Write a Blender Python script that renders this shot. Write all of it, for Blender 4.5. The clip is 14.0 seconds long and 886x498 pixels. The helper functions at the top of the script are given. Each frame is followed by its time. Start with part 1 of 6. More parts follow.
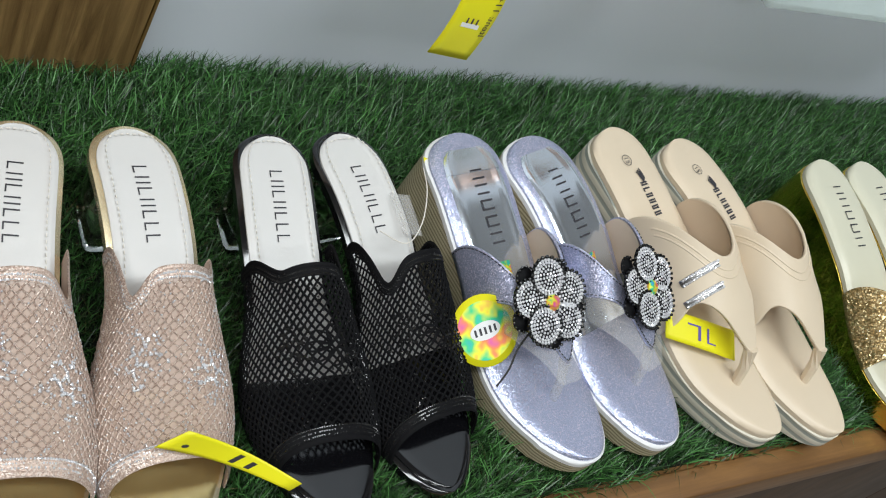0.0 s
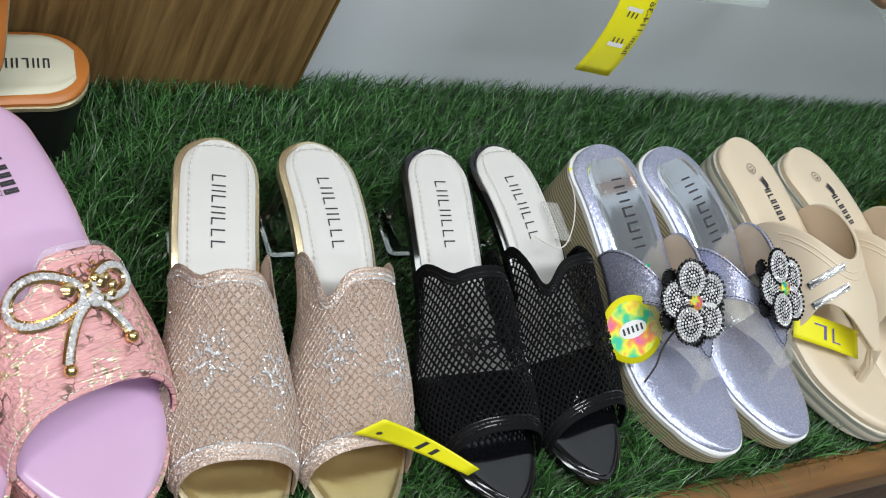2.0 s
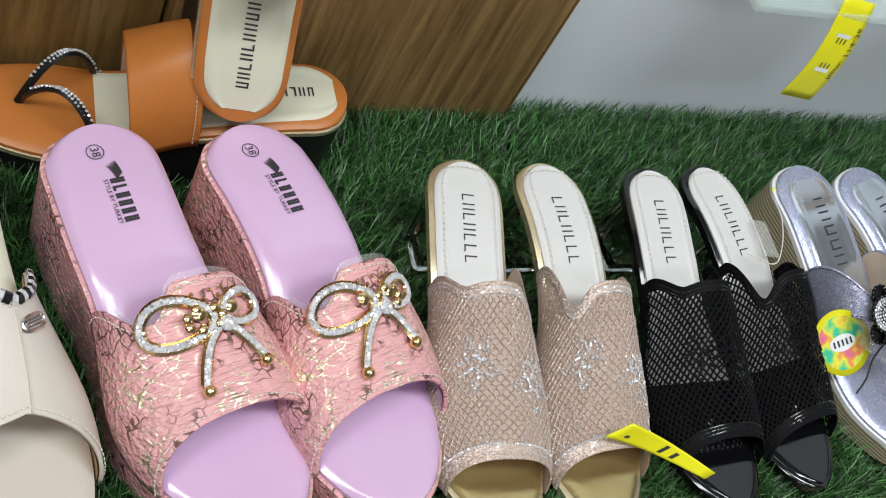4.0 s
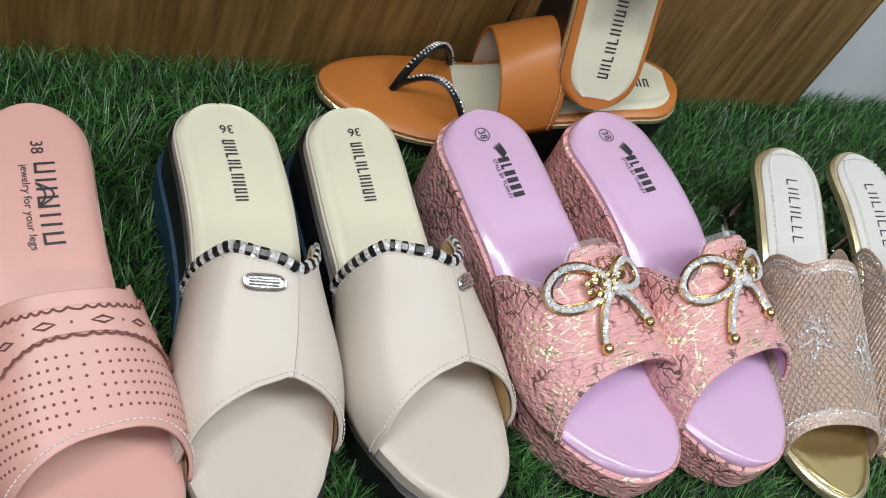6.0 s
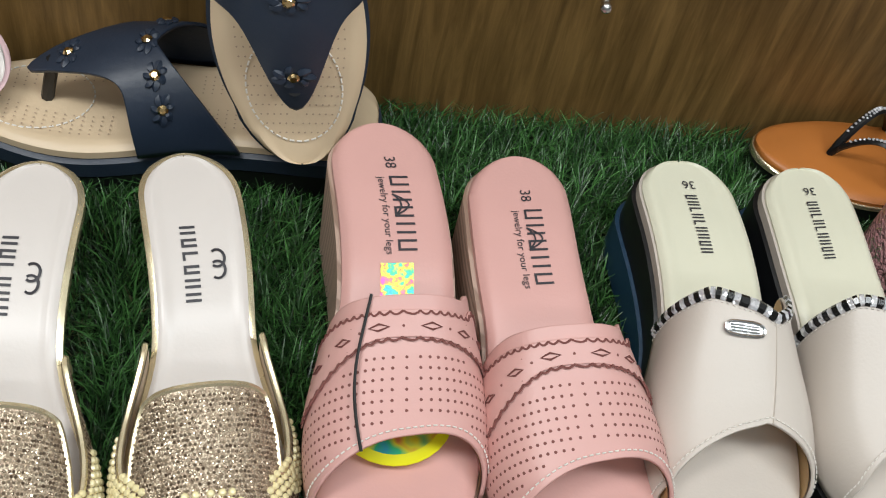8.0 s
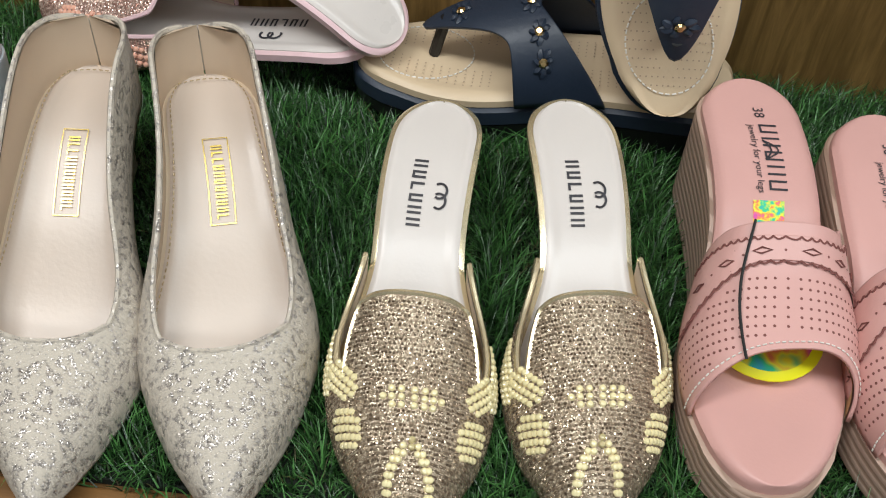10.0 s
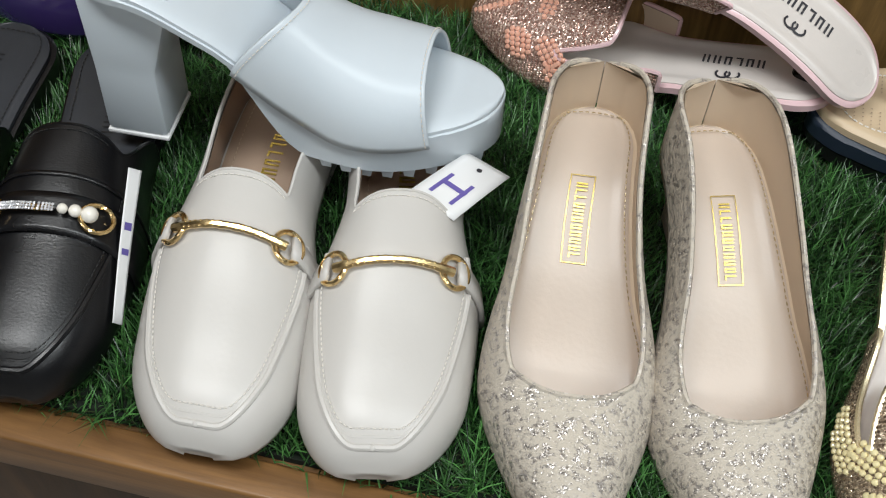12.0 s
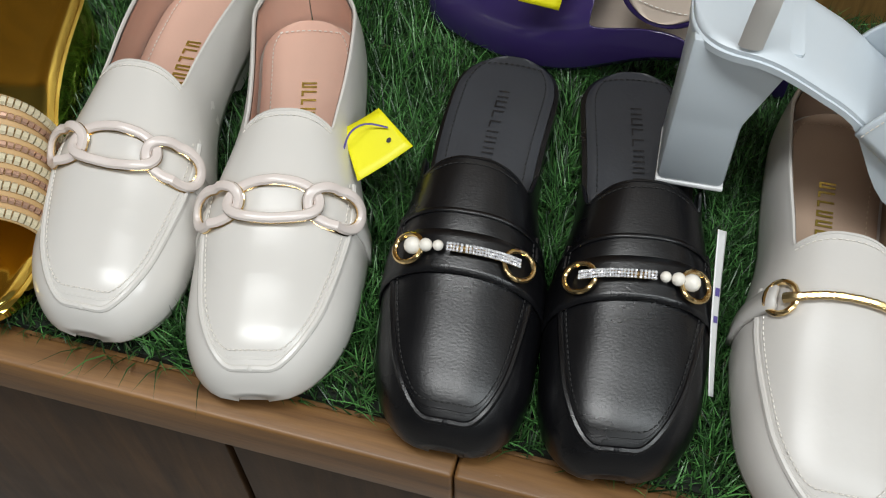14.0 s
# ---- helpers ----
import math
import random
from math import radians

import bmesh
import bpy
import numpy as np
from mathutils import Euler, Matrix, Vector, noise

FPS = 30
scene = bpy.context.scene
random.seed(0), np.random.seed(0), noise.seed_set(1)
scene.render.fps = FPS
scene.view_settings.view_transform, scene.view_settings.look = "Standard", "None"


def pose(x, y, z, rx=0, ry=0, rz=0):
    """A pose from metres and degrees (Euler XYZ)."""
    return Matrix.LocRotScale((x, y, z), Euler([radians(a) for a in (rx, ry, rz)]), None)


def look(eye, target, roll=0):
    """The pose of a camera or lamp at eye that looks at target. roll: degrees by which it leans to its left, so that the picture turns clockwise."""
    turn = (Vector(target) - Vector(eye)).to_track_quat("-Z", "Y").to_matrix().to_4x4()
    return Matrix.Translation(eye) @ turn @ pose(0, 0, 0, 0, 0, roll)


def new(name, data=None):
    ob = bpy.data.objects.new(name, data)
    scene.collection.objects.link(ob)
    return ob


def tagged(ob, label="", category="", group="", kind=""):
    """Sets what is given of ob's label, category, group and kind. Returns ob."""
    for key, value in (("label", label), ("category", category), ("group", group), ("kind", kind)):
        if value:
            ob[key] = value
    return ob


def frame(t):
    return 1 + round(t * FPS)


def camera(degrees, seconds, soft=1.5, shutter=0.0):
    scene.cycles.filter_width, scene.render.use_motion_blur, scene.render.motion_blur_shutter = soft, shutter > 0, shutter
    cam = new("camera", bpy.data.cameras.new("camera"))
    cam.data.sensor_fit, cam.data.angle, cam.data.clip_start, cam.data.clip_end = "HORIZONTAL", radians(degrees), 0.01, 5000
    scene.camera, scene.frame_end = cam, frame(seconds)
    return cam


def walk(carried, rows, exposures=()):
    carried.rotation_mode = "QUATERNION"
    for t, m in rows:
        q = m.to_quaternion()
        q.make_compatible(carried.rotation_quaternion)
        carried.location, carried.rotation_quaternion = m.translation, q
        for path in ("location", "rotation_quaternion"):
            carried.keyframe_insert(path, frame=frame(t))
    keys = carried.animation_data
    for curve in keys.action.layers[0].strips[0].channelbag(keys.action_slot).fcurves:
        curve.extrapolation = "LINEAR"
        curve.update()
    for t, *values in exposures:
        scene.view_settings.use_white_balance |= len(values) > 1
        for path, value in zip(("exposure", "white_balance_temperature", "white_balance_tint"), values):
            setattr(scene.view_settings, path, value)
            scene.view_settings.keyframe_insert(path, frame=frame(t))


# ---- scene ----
cam = camera(44.0, 14.0, soft=1.1)
PATH = [
    (0, (0.652, 0.501, 0.573), (1.79, 1.346, -0.837), 40.7),
    (0.5, (0.642, 0.497, 0.578), (1.769, 1.358, -0.832), 40.2),
    (1, (0.62, 0.501, 0.579), (1.732, 1.373, -0.836), 39.6),
    (1.5, (0.593, 0.5, 0.578), (1.681, 1.383, -0.85), 38.8),
    (2, (0.565, 0.499, 0.576), (1.632, 1.388, -0.863), 38.1),
    (2.2, (0.555, 0.5, 0.579), (1.609, 1.394, -0.866), 37.7),
    (4.3, (0.433, 0.51, 0.556), (1.383, 1.484, -0.91), 34.0),
    (4.5, (0.422, 0.512, 0.555), (1.358, 1.484, -0.921), 33.9),
    (5, (0.388, 0.511, 0.546), (1.282, 1.489, -0.952), 33.0),
    (5.5, (0.33, 0.51, 0.545), (1.179, 1.497, -0.973), 32.2),
    (6, (0.288, 0.504, 0.543), (1.083, 1.516, -0.987), 30.5),
    (6.5, (0.25, 0.498, 0.545), (0.967, 1.556, -0.994), 27.7),
    (7, (0.22, 0.492, 0.544), (0.81, 1.604, -1.01), 23.3),
    (7.5, (0.199, 0.495, 0.533), (0.643, 1.665, -1.027), 18.5),
    (7.7, (0.195, 0.494, 0.53), (0.577, 1.684, -1.031), 16.5),
    (9.8, (0.112, 0.398, 0.513), (0.061, 1.689, -1.014), 4.7),
    (10, (0.098, 0.399, 0.518), (0.022, 1.678, -1.018), 3.9),
    (10.5, (0.052, 0.406, 0.528), (-0.086, 1.66, -1.024), 2.3),
    (11, (0.0, 0.416, 0.536), (-0.195, 1.633, -1.04), 1.2),
    (11.5, (-0.058, 0.421, 0.551), (-0.292, 1.602, -1.046), 0.9),
    (12, (-0.141, 0.414, 0.549), (-0.348, 1.574, -1.067), 3.5),
    (12.5, (-0.226, 0.417, 0.568), (-0.44, 1.502, -1.099), 3.9),
    (13, (-0.323, 0.413, 0.568), (-0.525, 1.475, -1.114), 4.6),
    (13.5, (-0.387, 0.414, 0.552), (-0.643, 1.475, -1.124), 2.1),
    (14, (-0.43, 0.417, 0.552), (-0.75, 1.467, -1.12), -1.8),
]
walk(cam, [(t, look(eye, target, roll)) for t, eye, target, roll in PATH])

# world and lamps: a shop interior lit by white ceiling panels
world = bpy.data.worlds.new("world")
scene.world = world
world.use_nodes = True
world.node_tree.nodes["Background"].inputs[0].default_value = (0.80, 0.90, 1.0, 1)
world.node_tree.nodes["Background"].inputs[1].default_value = 0.012
scene.view_settings.exposure = -0.06
CEIL = 2.15
for lx, ly, power, sx, sy in ((-0.75, 0.30, 27, 1.0, 0.35), (0.40, 0.20, 16, 1.0, 0.35), (1.55, 0.05, 23, 1.0, 0.35),
                              # this row is unseen fill behind the camera, added to brighten the fronts
                              (-0.6, -1.3, 9, 0.9, 0.3), (0.5, -1.3, 8, 0.9, 0.3), (1.6, -1.3, 9, 0.9, 0.3)):
    la = bpy.data.lights.new("panel_and_fill", "AREA")
    la.shape, la.size, la.size_y, la.energy, la.color = "RECTANGLE", sx, sy, power, (0.96, 0.98, 0.98) if lx < -0.5 else (0.915, 0.98, 1.0)
    lo = new("panel_and_fill", la)
    lo.matrix_world = pose(lx, ly, CEIL - 0.02)

# ------------------------------------------------------------------ materials


def mat(name, color, rough=0.5, metal=0.0, bump=0.0, scale=200.0, vary=0.12, vscale=25.0, spec=0.5, coat=0.0, detail=3.0, kind="noise",
        stretch=(1, 1, 1), sheen=0.0):
    """A surface with a fine relief of grain and a broad unevenness of tone and gloss."""
    m = bpy.data.materials.new(name)
    m.use_nodes = True
    nt = m.node_tree
    b = nt.nodes["Principled BSDF"]
    tc = nt.nodes.new("ShaderNodeTexCoord")
    mp = nt.nodes.new("ShaderNodeMapping")
    mp.inputs["Scale"].default_value = stretch
    nt.links.new(tc.outputs["Object"], mp.inputs[0])
    n1 = nt.nodes.new("ShaderNodeTexNoise")
    n1.inputs["Scale"].default_value, n1.inputs["Detail"].default_value = vscale, 4
    nt.links.new(mp.outputs[0], n1.inputs[0])
    mix = nt.nodes.new("ShaderNodeMix")
    mix.data_type = "RGBA"
    mix.inputs[6].default_value = (*[c * (1 - vary) for c in color], 1)
    mix.inputs[7].default_value = (*[min(1, c * (1 + vary)) for c in color], 1)
    nt.links.new(n1.outputs[0], mix.inputs[0])
    nt.links.new(mix.outputs[2], b.inputs["Base Color"])
    mr = nt.nodes.new("ShaderNodeMapRange")
    mr.inputs[3].default_value, mr.inputs[4].default_value = max(0.02, rough - 0.08), min(1, rough + 0.08)
    nt.links.new(n1.outputs[0], mr.inputs[0])
    nt.links.new(mr.outputs[0], b.inputs["Roughness"])
    b.inputs["Metallic"].default_value = metal
    b.inputs["Specular IOR Level"].default_value = spec
    b.inputs["Coat Weight"].default_value = coat
    b.inputs["Coat Roughness"].default_value = 0.08
    b.inputs["Sheen Weight"].default_value = sheen
    if bump:
        if kind == "voronoi":
            n2 = nt.nodes.new("ShaderNodeTexVoronoi")
            n2.inputs["Scale"].default_value = scale
        else:
            n2 = nt.nodes.new("ShaderNodeTexNoise")
            n2.inputs["Scale"].default_value, n2.inputs["Detail"].default_value = scale, detail
        nt.links.new(mp.outputs[0], n2.inputs[0])
        bp = nt.nodes.new("ShaderNodeBump")
        bp.inputs["Strength"].default_value, bp.inputs["Distance"].default_value = bump, 0.0006
        nt.links.new(n2.outputs[0], bp.inputs["Height"])
        nt.links.new(bp.outputs[0], b.inputs["Normal"])
    return m


def ramp(nt, fac, stops):
    r = nt.nodes.new("ShaderNodeValToRGB")
    e = r.color_ramp.elements
    while len(e) < len(stops):
        e.new(0.5)
    for el, (p, c) in zip(e, stops):
        el.position, el.color = p, (*c, 1)
    nt.links.new(fac, r.inputs[0])
    return r.outputs[0]


def wood(name, dark, light, axis="z", rough=0.42, wave=60.0, tilt=0.0):
    """Wood print with streaky grain along one axis."""
    m = mat(name, light, rough, bump=0.15, scale=300)
    nt = m.node_tree
    b = nt.nodes["Principled BSDF"]
    tc = nt.nodes.new("ShaderNodeTexCoord")
    mp = nt.nodes.new("ShaderNodeMapping")
    mp.inputs["Scale"].default_value = (1, 1, 0.07) if axis == "z" else (0.07, 1, 1)
    mp.inputs["Rotation"].default_value = (0, radians(tilt), 0)
    nt.links.new(tc.outputs["Object"], mp.inputs[0])
    n = nt.nodes.new("ShaderNodeTexNoise")
    n.inputs["Scale"].default_value, n.inputs["Detail"].default_value, n.inputs["Distortion"].default_value = wave, 7, 0.5
    n.inputs["Roughness"].default_value = 0.68
    nt.links.new(mp.outputs[0], n.inputs[0])
    col = ramp(nt, n.outputs[0], [(0.30, dark), (0.5, [(a + c) / 2 for a, c in zip(dark, light)]), (0.66, light)])
    nt.links.new(col, b.inputs["Base Color"])
    return m


def glitter(name, color, scale=1100.0, tilt=0.55, rough=0.25, second=None, metal=0.55, spread=0.35):
    """Tightly set flakes, each turned its own way."""
    m = bpy.data.materials.new(name)
    m.use_nodes = True
    nt = m.node_tree
    b = nt.nodes["Principled BSDF"]
    tc = nt.nodes.new("ShaderNodeTexCoord")
    v = nt.nodes.new("ShaderNodeTexVoronoi")
    v.inputs["Scale"].default_value = scale
    nt.links.new(tc.outputs["Object"], v.inputs[0])
    g = nt.nodes.new("ShaderNodeNewGeometry")
    sub = nt.nodes.new("ShaderNodeVectorMath")
    sub.operation = "SUBTRACT"
    sub.inputs[1].default_value = (0.5, 0.5, 0.5)
    nt.links.new(v.outputs["Color"], sub.inputs[0])
    sc = nt.nodes.new("ShaderNodeVectorMath")
    sc.operation = "SCALE"
    sc.inputs["Scale"].default_value = tilt * 2
    nt.links.new(sub.outputs[0], sc.inputs[0])
    ad = nt.nodes.new("ShaderNodeVectorMath")
    nt.links.new(g.outputs["Normal"], ad.inputs[0])
    nt.links.new(sc.outputs[0], ad.inputs[1])
    no = nt.nodes.new("ShaderNodeVectorMath")
    no.operation = "NORMALIZE"
    nt.links.new(ad.outputs[0], no.inputs[0])
    nt.links.new(no.outputs[0], b.inputs["Normal"])
    sep = nt.nodes.new("ShaderNodeSeparateColor")
    nt.links.new(v.outputs["Color"], sep.inputs[0])
    hi = second or [min(1, c * (1 + spread)) for c in color]
    nt.links.new(ramp(nt, sep.outputs[0], [(0, [c * (1 - spread) for c in color]), (0.6, color), (1, hi)]), b.inputs["Base Color"])
    b.inputs["Metallic"].default_value, b.inputs["Roughness"].default_value = metal, rough
    return m


def clear(name, color, rough=0.03, ior=1.45):
    m = mat(name, color, rough, vary=0.02)
    b = m.node_tree.nodes["Principled BSDF"]
    b.inputs["Transmission Weight"].default_value, b.inputs["IOR"].default_value = 1.0, ior
    return m


def sheer(name, color, cover, rough=0.7):
    """Fine tulle: part of the light passes straight through."""
    m = mat(name, color, rough, bump=0.4, scale=900)
    nt = m.node_tree
    out = nt.nodes["Material Output"]
    tr = nt.nodes.new("ShaderNodeBsdfTransparent")
    mx = nt.nodes.new("ShaderNodeMixShader")
    mx.inputs[0].default_value = cover
    nt.links.new(tr.outputs[0], mx.inputs[1])
    nt.links.new(nt.nodes["Principled BSDF"].outputs[0], mx.inputs[2])
    nt.links.new(mx.outputs[0], out.inputs[0])
    return m


def striped(name, a, c, period, rough=0.5, wobble=0.3):
    """Thin layers one above the other."""
    m = mat(name, a, rough, bump=0.3, scale=400)
    nt = m.node_tree
    tc = nt.nodes.new("ShaderNodeTexCoord")
    w = nt.nodes.new("ShaderNodeTexWave")
    w.bands_direction = "Z"
    w.inputs["Scale"].default_value, w.inputs["Distortion"].default_value, w.inputs["Detail"].default_value = 0.314 / period, wobble, 2
    nt.links.new(tc.outputs["Object"], w.inputs[0])
    nt.links.new(ramp(nt, w.outputs[0], [(0.25, c), (0.5, a)]), nt.nodes["Principled BSDF"].inputs["Base Color"])
    bp = nt.nodes.new("ShaderNodeBump")
    bp.inputs["Strength"].default_value, bp.inputs["Distance"].default_value = 0.4, 0.0006
    nt.links.new(w.outputs[0], bp.inputs["Height"])
    nt.links.new(bp.outputs[0], nt.nodes["Principled BSDF"].inputs["Normal"])
    return m


def crackle(name, base, dark, foil):
    """Crinkled pink fabric with dark veins and patches of gold foil."""
    m = mat(name, base, 0.45)
    nt = m.node_tree
    b = nt.nodes["Principled BSDF"]
    tc = nt.nodes.new("ShaderNodeTexCoord")
    ns = nt.nodes.new("ShaderNodeTexNoise")
    ns.inputs["Scale"].default_value = 60
    nt.links.new(tc.outputs["Object"], ns.inputs[0])
    mpw = nt.nodes.new("ShaderNodeMix")
    mpw.data_type = "VECTOR"
    mpw.inputs[0].default_value = 0.02
    nt.links.new(tc.outputs["Object"], mpw.inputs[4])
    nt.links.new(ns.outputs[1], mpw.inputs[5])
    v = nt.nodes.new("ShaderNodeTexVoronoi")
    v.feature = "DISTANCE_TO_EDGE"
    v.inputs["Scale"].default_value = 125
    nt.links.new(mpw.outputs[1], v.inputs[0])
    veins = ramp(nt, v.outputs[0], [(0.0, (1, 1, 1)), (0.035, (1, 1, 1)), (0.07, (0, 0, 0))])
    big = nt.nodes.new("ShaderNodeTexNoise")
    big.inputs["Scale"].default_value, big.inputs["Detail"].default_value = 38, 2
    nt.links.new(tc.outputs["Object"], big.inputs[0])
    patch = ramp(nt, big.outputs[0], [(0.52, (0, 0, 0)), (0.58, (1, 1, 1))])
    foilp = ramp(nt, big.outputs[0], [(0.43, (1, 1, 1)), (0.50, (0, 0, 0))])
    mul = nt.nodes.new("ShaderNodeMath")
    mul.operation = "MULTIPLY"
    nt.links.new(veins, mul.inputs[0])
    nt.links.new(patch, mul.inputs[1])
    mul2 = nt.nodes.new("ShaderNodeMath")
    mul2.operation = "MULTIPLY"
    nt.links.new(veins, mul2.inputs[0])
    nt.links.new(foilp, mul2.inputs[1])
    c1 = nt.nodes.new("ShaderNodeMix")
    c1.data_type = "RGBA"
    c1.inputs[6].default_value, c1.inputs[7].default_value = (*base, 1), (*dark, 1)
    nt.links.new(mul.outputs[0], c1.inputs[0])
    c2 = nt.nodes.new("ShaderNodeMix")
    c2.data_type = "RGBA"
    c2.inputs[7].default_value = (*foil, 1)
    nt.links.new(mul2.outputs[0], c2.inputs[0])
    nt.links.new(c1.outputs[2], c2.inputs[6])
    nt.links.new(c2.outputs[2], b.inputs["Base Color"])
    nt.links.new(mul2.outputs[0], b.inputs["Metallic"])
    # crinkles run across the foot
    mp = nt.nodes.new("ShaderNodeMapping")
    mp.inputs["Scale"].default_value = (0.16, 1, 1)
    nt.links.new(tc.outputs["Object"], mp.inputs[0])
    cr = nt.nodes.new("ShaderNodeTexNoise")
    cr.inputs["Scale"].default_value, cr.inputs["Detail"].default_value = 330, 2
    nt.links.new(mp.outputs[0], cr.inputs[0])
    bp = nt.nodes.new("ShaderNodeBump")
    bp.inputs["Strength"].default_value, bp.inputs["Distance"].default_value = 1.0, 0.0034
    nt.links.new(cr.outputs[0], bp.inputs["Height"])
    nt.links.new(bp.outputs[0], b.inputs["Normal"])
    return m


def lace(name, ground, thread):
    m = glitter(name, ground, 1400, 0.45, 0.3)
    nt = m.node_tree
    b = nt.nodes["Principled BSDF"]
    tc = nt.nodes.new("ShaderNodeTexCoord")
    wn = nt.nodes.new("ShaderNodeTexNoise")
    wn.inputs["Scale"].default_value = 70
    nt.links.new(tc.outputs["Object"], wn.inputs[0])
    wm = nt.nodes.new("ShaderNodeMix")
    wm.data_type = "VECTOR"
    wm.inputs[0].default_value = 0.012
    nt.links.new(tc.outputs["Object"], wm.inputs[4])
    nt.links.new(wn.outputs[1], wm.inputs[5])
    v = nt.nodes.new("ShaderNodeTexVoronoi")
    v.feature = "DISTANCE_TO_EDGE"
    v.inputs["Scale"].default_value = 84
    nt.links.new(wm.outputs[1], v.inputs[0])
    edge = ramp(nt, v.outputs[0], [(0.0, (1, 1, 1)), (0.10, (0.75, 0.75, 0.75)), (0.16, (0.1, 0.1, 0.1)), (0.26, (0.0, 0.0, 0.0)), (0.32, (0.7, 0.7, 0.7)), (0.45, (0.9, 0.9, 0.9))])
    n = nt.nodes.new("ShaderNodeTexNoise")
    n.inputs["Scale"].default_value, n.inputs["Detail"].default_value = 420, 3
    nt.links.new(tc.outputs["Object"], n.inputs[0])
    rows = nt.nodes.new("ShaderNodeTexWave")
    rows.bands_direction = "Y"
    rows.inputs["Scale"].default_value, rows.inputs["Distortion"].default_value, rows.inputs["Detail"].default_value = 210, 2.5, 1
    nt.links.new(wm.outputs[1], rows.inputs[0])
    amp = nt.nodes.new("ShaderNodeMath")
    amp.operation = "MULTIPLY_ADD"
    amp.inputs[1].default_value = 0.22
    nt.links.new(edge, amp.inputs[0])
    nt.links.new(n.outputs[0], amp.inputs[2])
    ad = nt.nodes.new("ShaderNodeMath")
    ad.operation = "MULTIPLY_ADD"
    ad.inputs[1].default_value = 0.10
    nt.links.new(rows.outputs[0], ad.inputs[0])
    nt.links.new(amp.outputs[0], ad.inputs[2])
    mask = ramp(nt, ad.outputs[0], [(0.49, (0, 0, 0)), (0.74, (1, 1, 1))])
    d = nt.nodes.new("ShaderNodeBsdfPrincipled")
    d.inputs["Base Color"].default_value, d.inputs["Roughness"].default_value = (*thread, 1), 0.8
    bp = nt.nodes.new("ShaderNodeBump")
    bp.inputs["Strength"].default_value, bp.inputs["Distance"].default_value = 0.7, 0.0007
    nt.links.new(ad.outputs[0], bp.inputs["Height"])
    nt.links.new(bp.outputs[0], d.inputs["Normal"])
    mx = nt.nodes.new("ShaderNodeMixShader")
    nt.links.new(mask, mx.inputs[0])
    nt.links.new(b.outputs[0], mx.inputs[1])
    nt.links.new(d.outputs[0], mx.inputs[2])
    nt.links.new(mx.outputs[0], nt.nodes["Material Output"].inputs[0])
    return m


def prism(name, scale=70.0):
    """Foil with a rainbow print."""
    m = mat(name, (0.8, 0.8, 0.3), 0.3, 0.35)
    nt = m.node_tree
    tc = nt.nodes.new("ShaderNodeTexCoord")
    n = nt.nodes.new("ShaderNodeTexNoise")
    n.inputs["Scale"].default_value = scale
    nt.links.new(tc.outputs["Object"], n.inputs[0])
    col = ramp(nt, n.outputs[0], [(0.3, (0.05, 0.35, 0.7)), (0.42, (0.05, 0.6, 0.25)), (0.52, (0.85, 0.8, 0.05)), (0.6, (0.85, 0.25, 0.1)), (0.7, (0.7, 0.1, 0.4))])
    nt.links.new(col, nt.nodes["Principled BSDF"].inputs["Base Color"])
    return m


def random_tint(m, low, high):
    """Pieces differ a little in tone."""
    nt = m.node_tree
    g = nt.nodes.new("ShaderNodeNewGeometry")
    nt.links.new(ramp(nt, g.outputs["Random Per Island"], [(0, low), (0.6, [a * 0.66 + c * 0.34 for a, c in zip(low, high)]), (1, high)]), nt.nodes["Principled BSDF"].inputs["Base Color"])
    return m


WHITE_INSOLE = mat("white_insole", (0.66, 0.65, 0.635), 0.38, bump=0.1, scale=500, vary=0.03)
CREAM_INSOLE = mat("cream_insole", (0.68, 0.66, 0.52), 0.34, bump=0.1, scale=500, vary=0.04)
PEARL_INSOLE = mat("pearl_insole", (0.68, 0.625, 0.585), 0.3, bump=0.1, scale=500, vary=0.04)
NUDE_INSOLE = mat("nude_insole", (0.60, 0.50, 0.42), 0.32, bump=0.15, scale=350, vary=0.06)
ROSE_INSOLE = mat("rose_insole", (0.66, 0.43, 0.34), 0.5, bump=0.15, scale=400, vary=0.05)
TAUPE_INSOLE = mat("taupe_insole", (0.42, 0.30, 0.22), 0.5, bump=0.15, scale=400, vary=0.08)
GOLD_RIM = mat("gold_rim", (0.76, 0.66, 0.44), 0.25, 0.75)
GOLD_FOIL = mat("gold_foil", (0.62, 0.48, 0.22), 0.22, 0.85, bump=0.5, scale=90, vary=0.15)
GOLD_METAL = mat("gold_metal", (0.83, 0.61, 0.30), 0.18, 1.0)
STEEL = mat("steel", (0.72, 0.72, 0.72), 0.25, 1.0)
BLACK_PATENT = mat("black_patent", (0.004, 0.004, 0.005), 0.12, coat=0.6)
BLACK_FABRIC = mat("black_fabric", (0.004, 0.004, 0.005), 0.7, bump=0.4, scale=900, spec=0.15)
BLACK_TULLE = sheer("black_tulle", (0.004, 0.004, 0.005), 0.22, 0.9)
BLACK_TULLE.node_tree.nodes["Principled BSDF"].inputs["Specular IOR Level"].default_value = 0.1
NUDE_TULLE = sheer("nude_tulle", (0.62, 0.47, 0.39), 0.80)
NET_GOLD = glitter("net_gold", (0.54, 0.40, 0.33), 1700, 0.32, 0.4, (0.85, 0.75, 0.68), 0.35, 0.25)
ACRYLIC = clear("acrylic", (0.92, 0.95, 0.95))
GLASS = sheer("glass", (0.72, 0.84, 0.80), 0.30, 0.08)
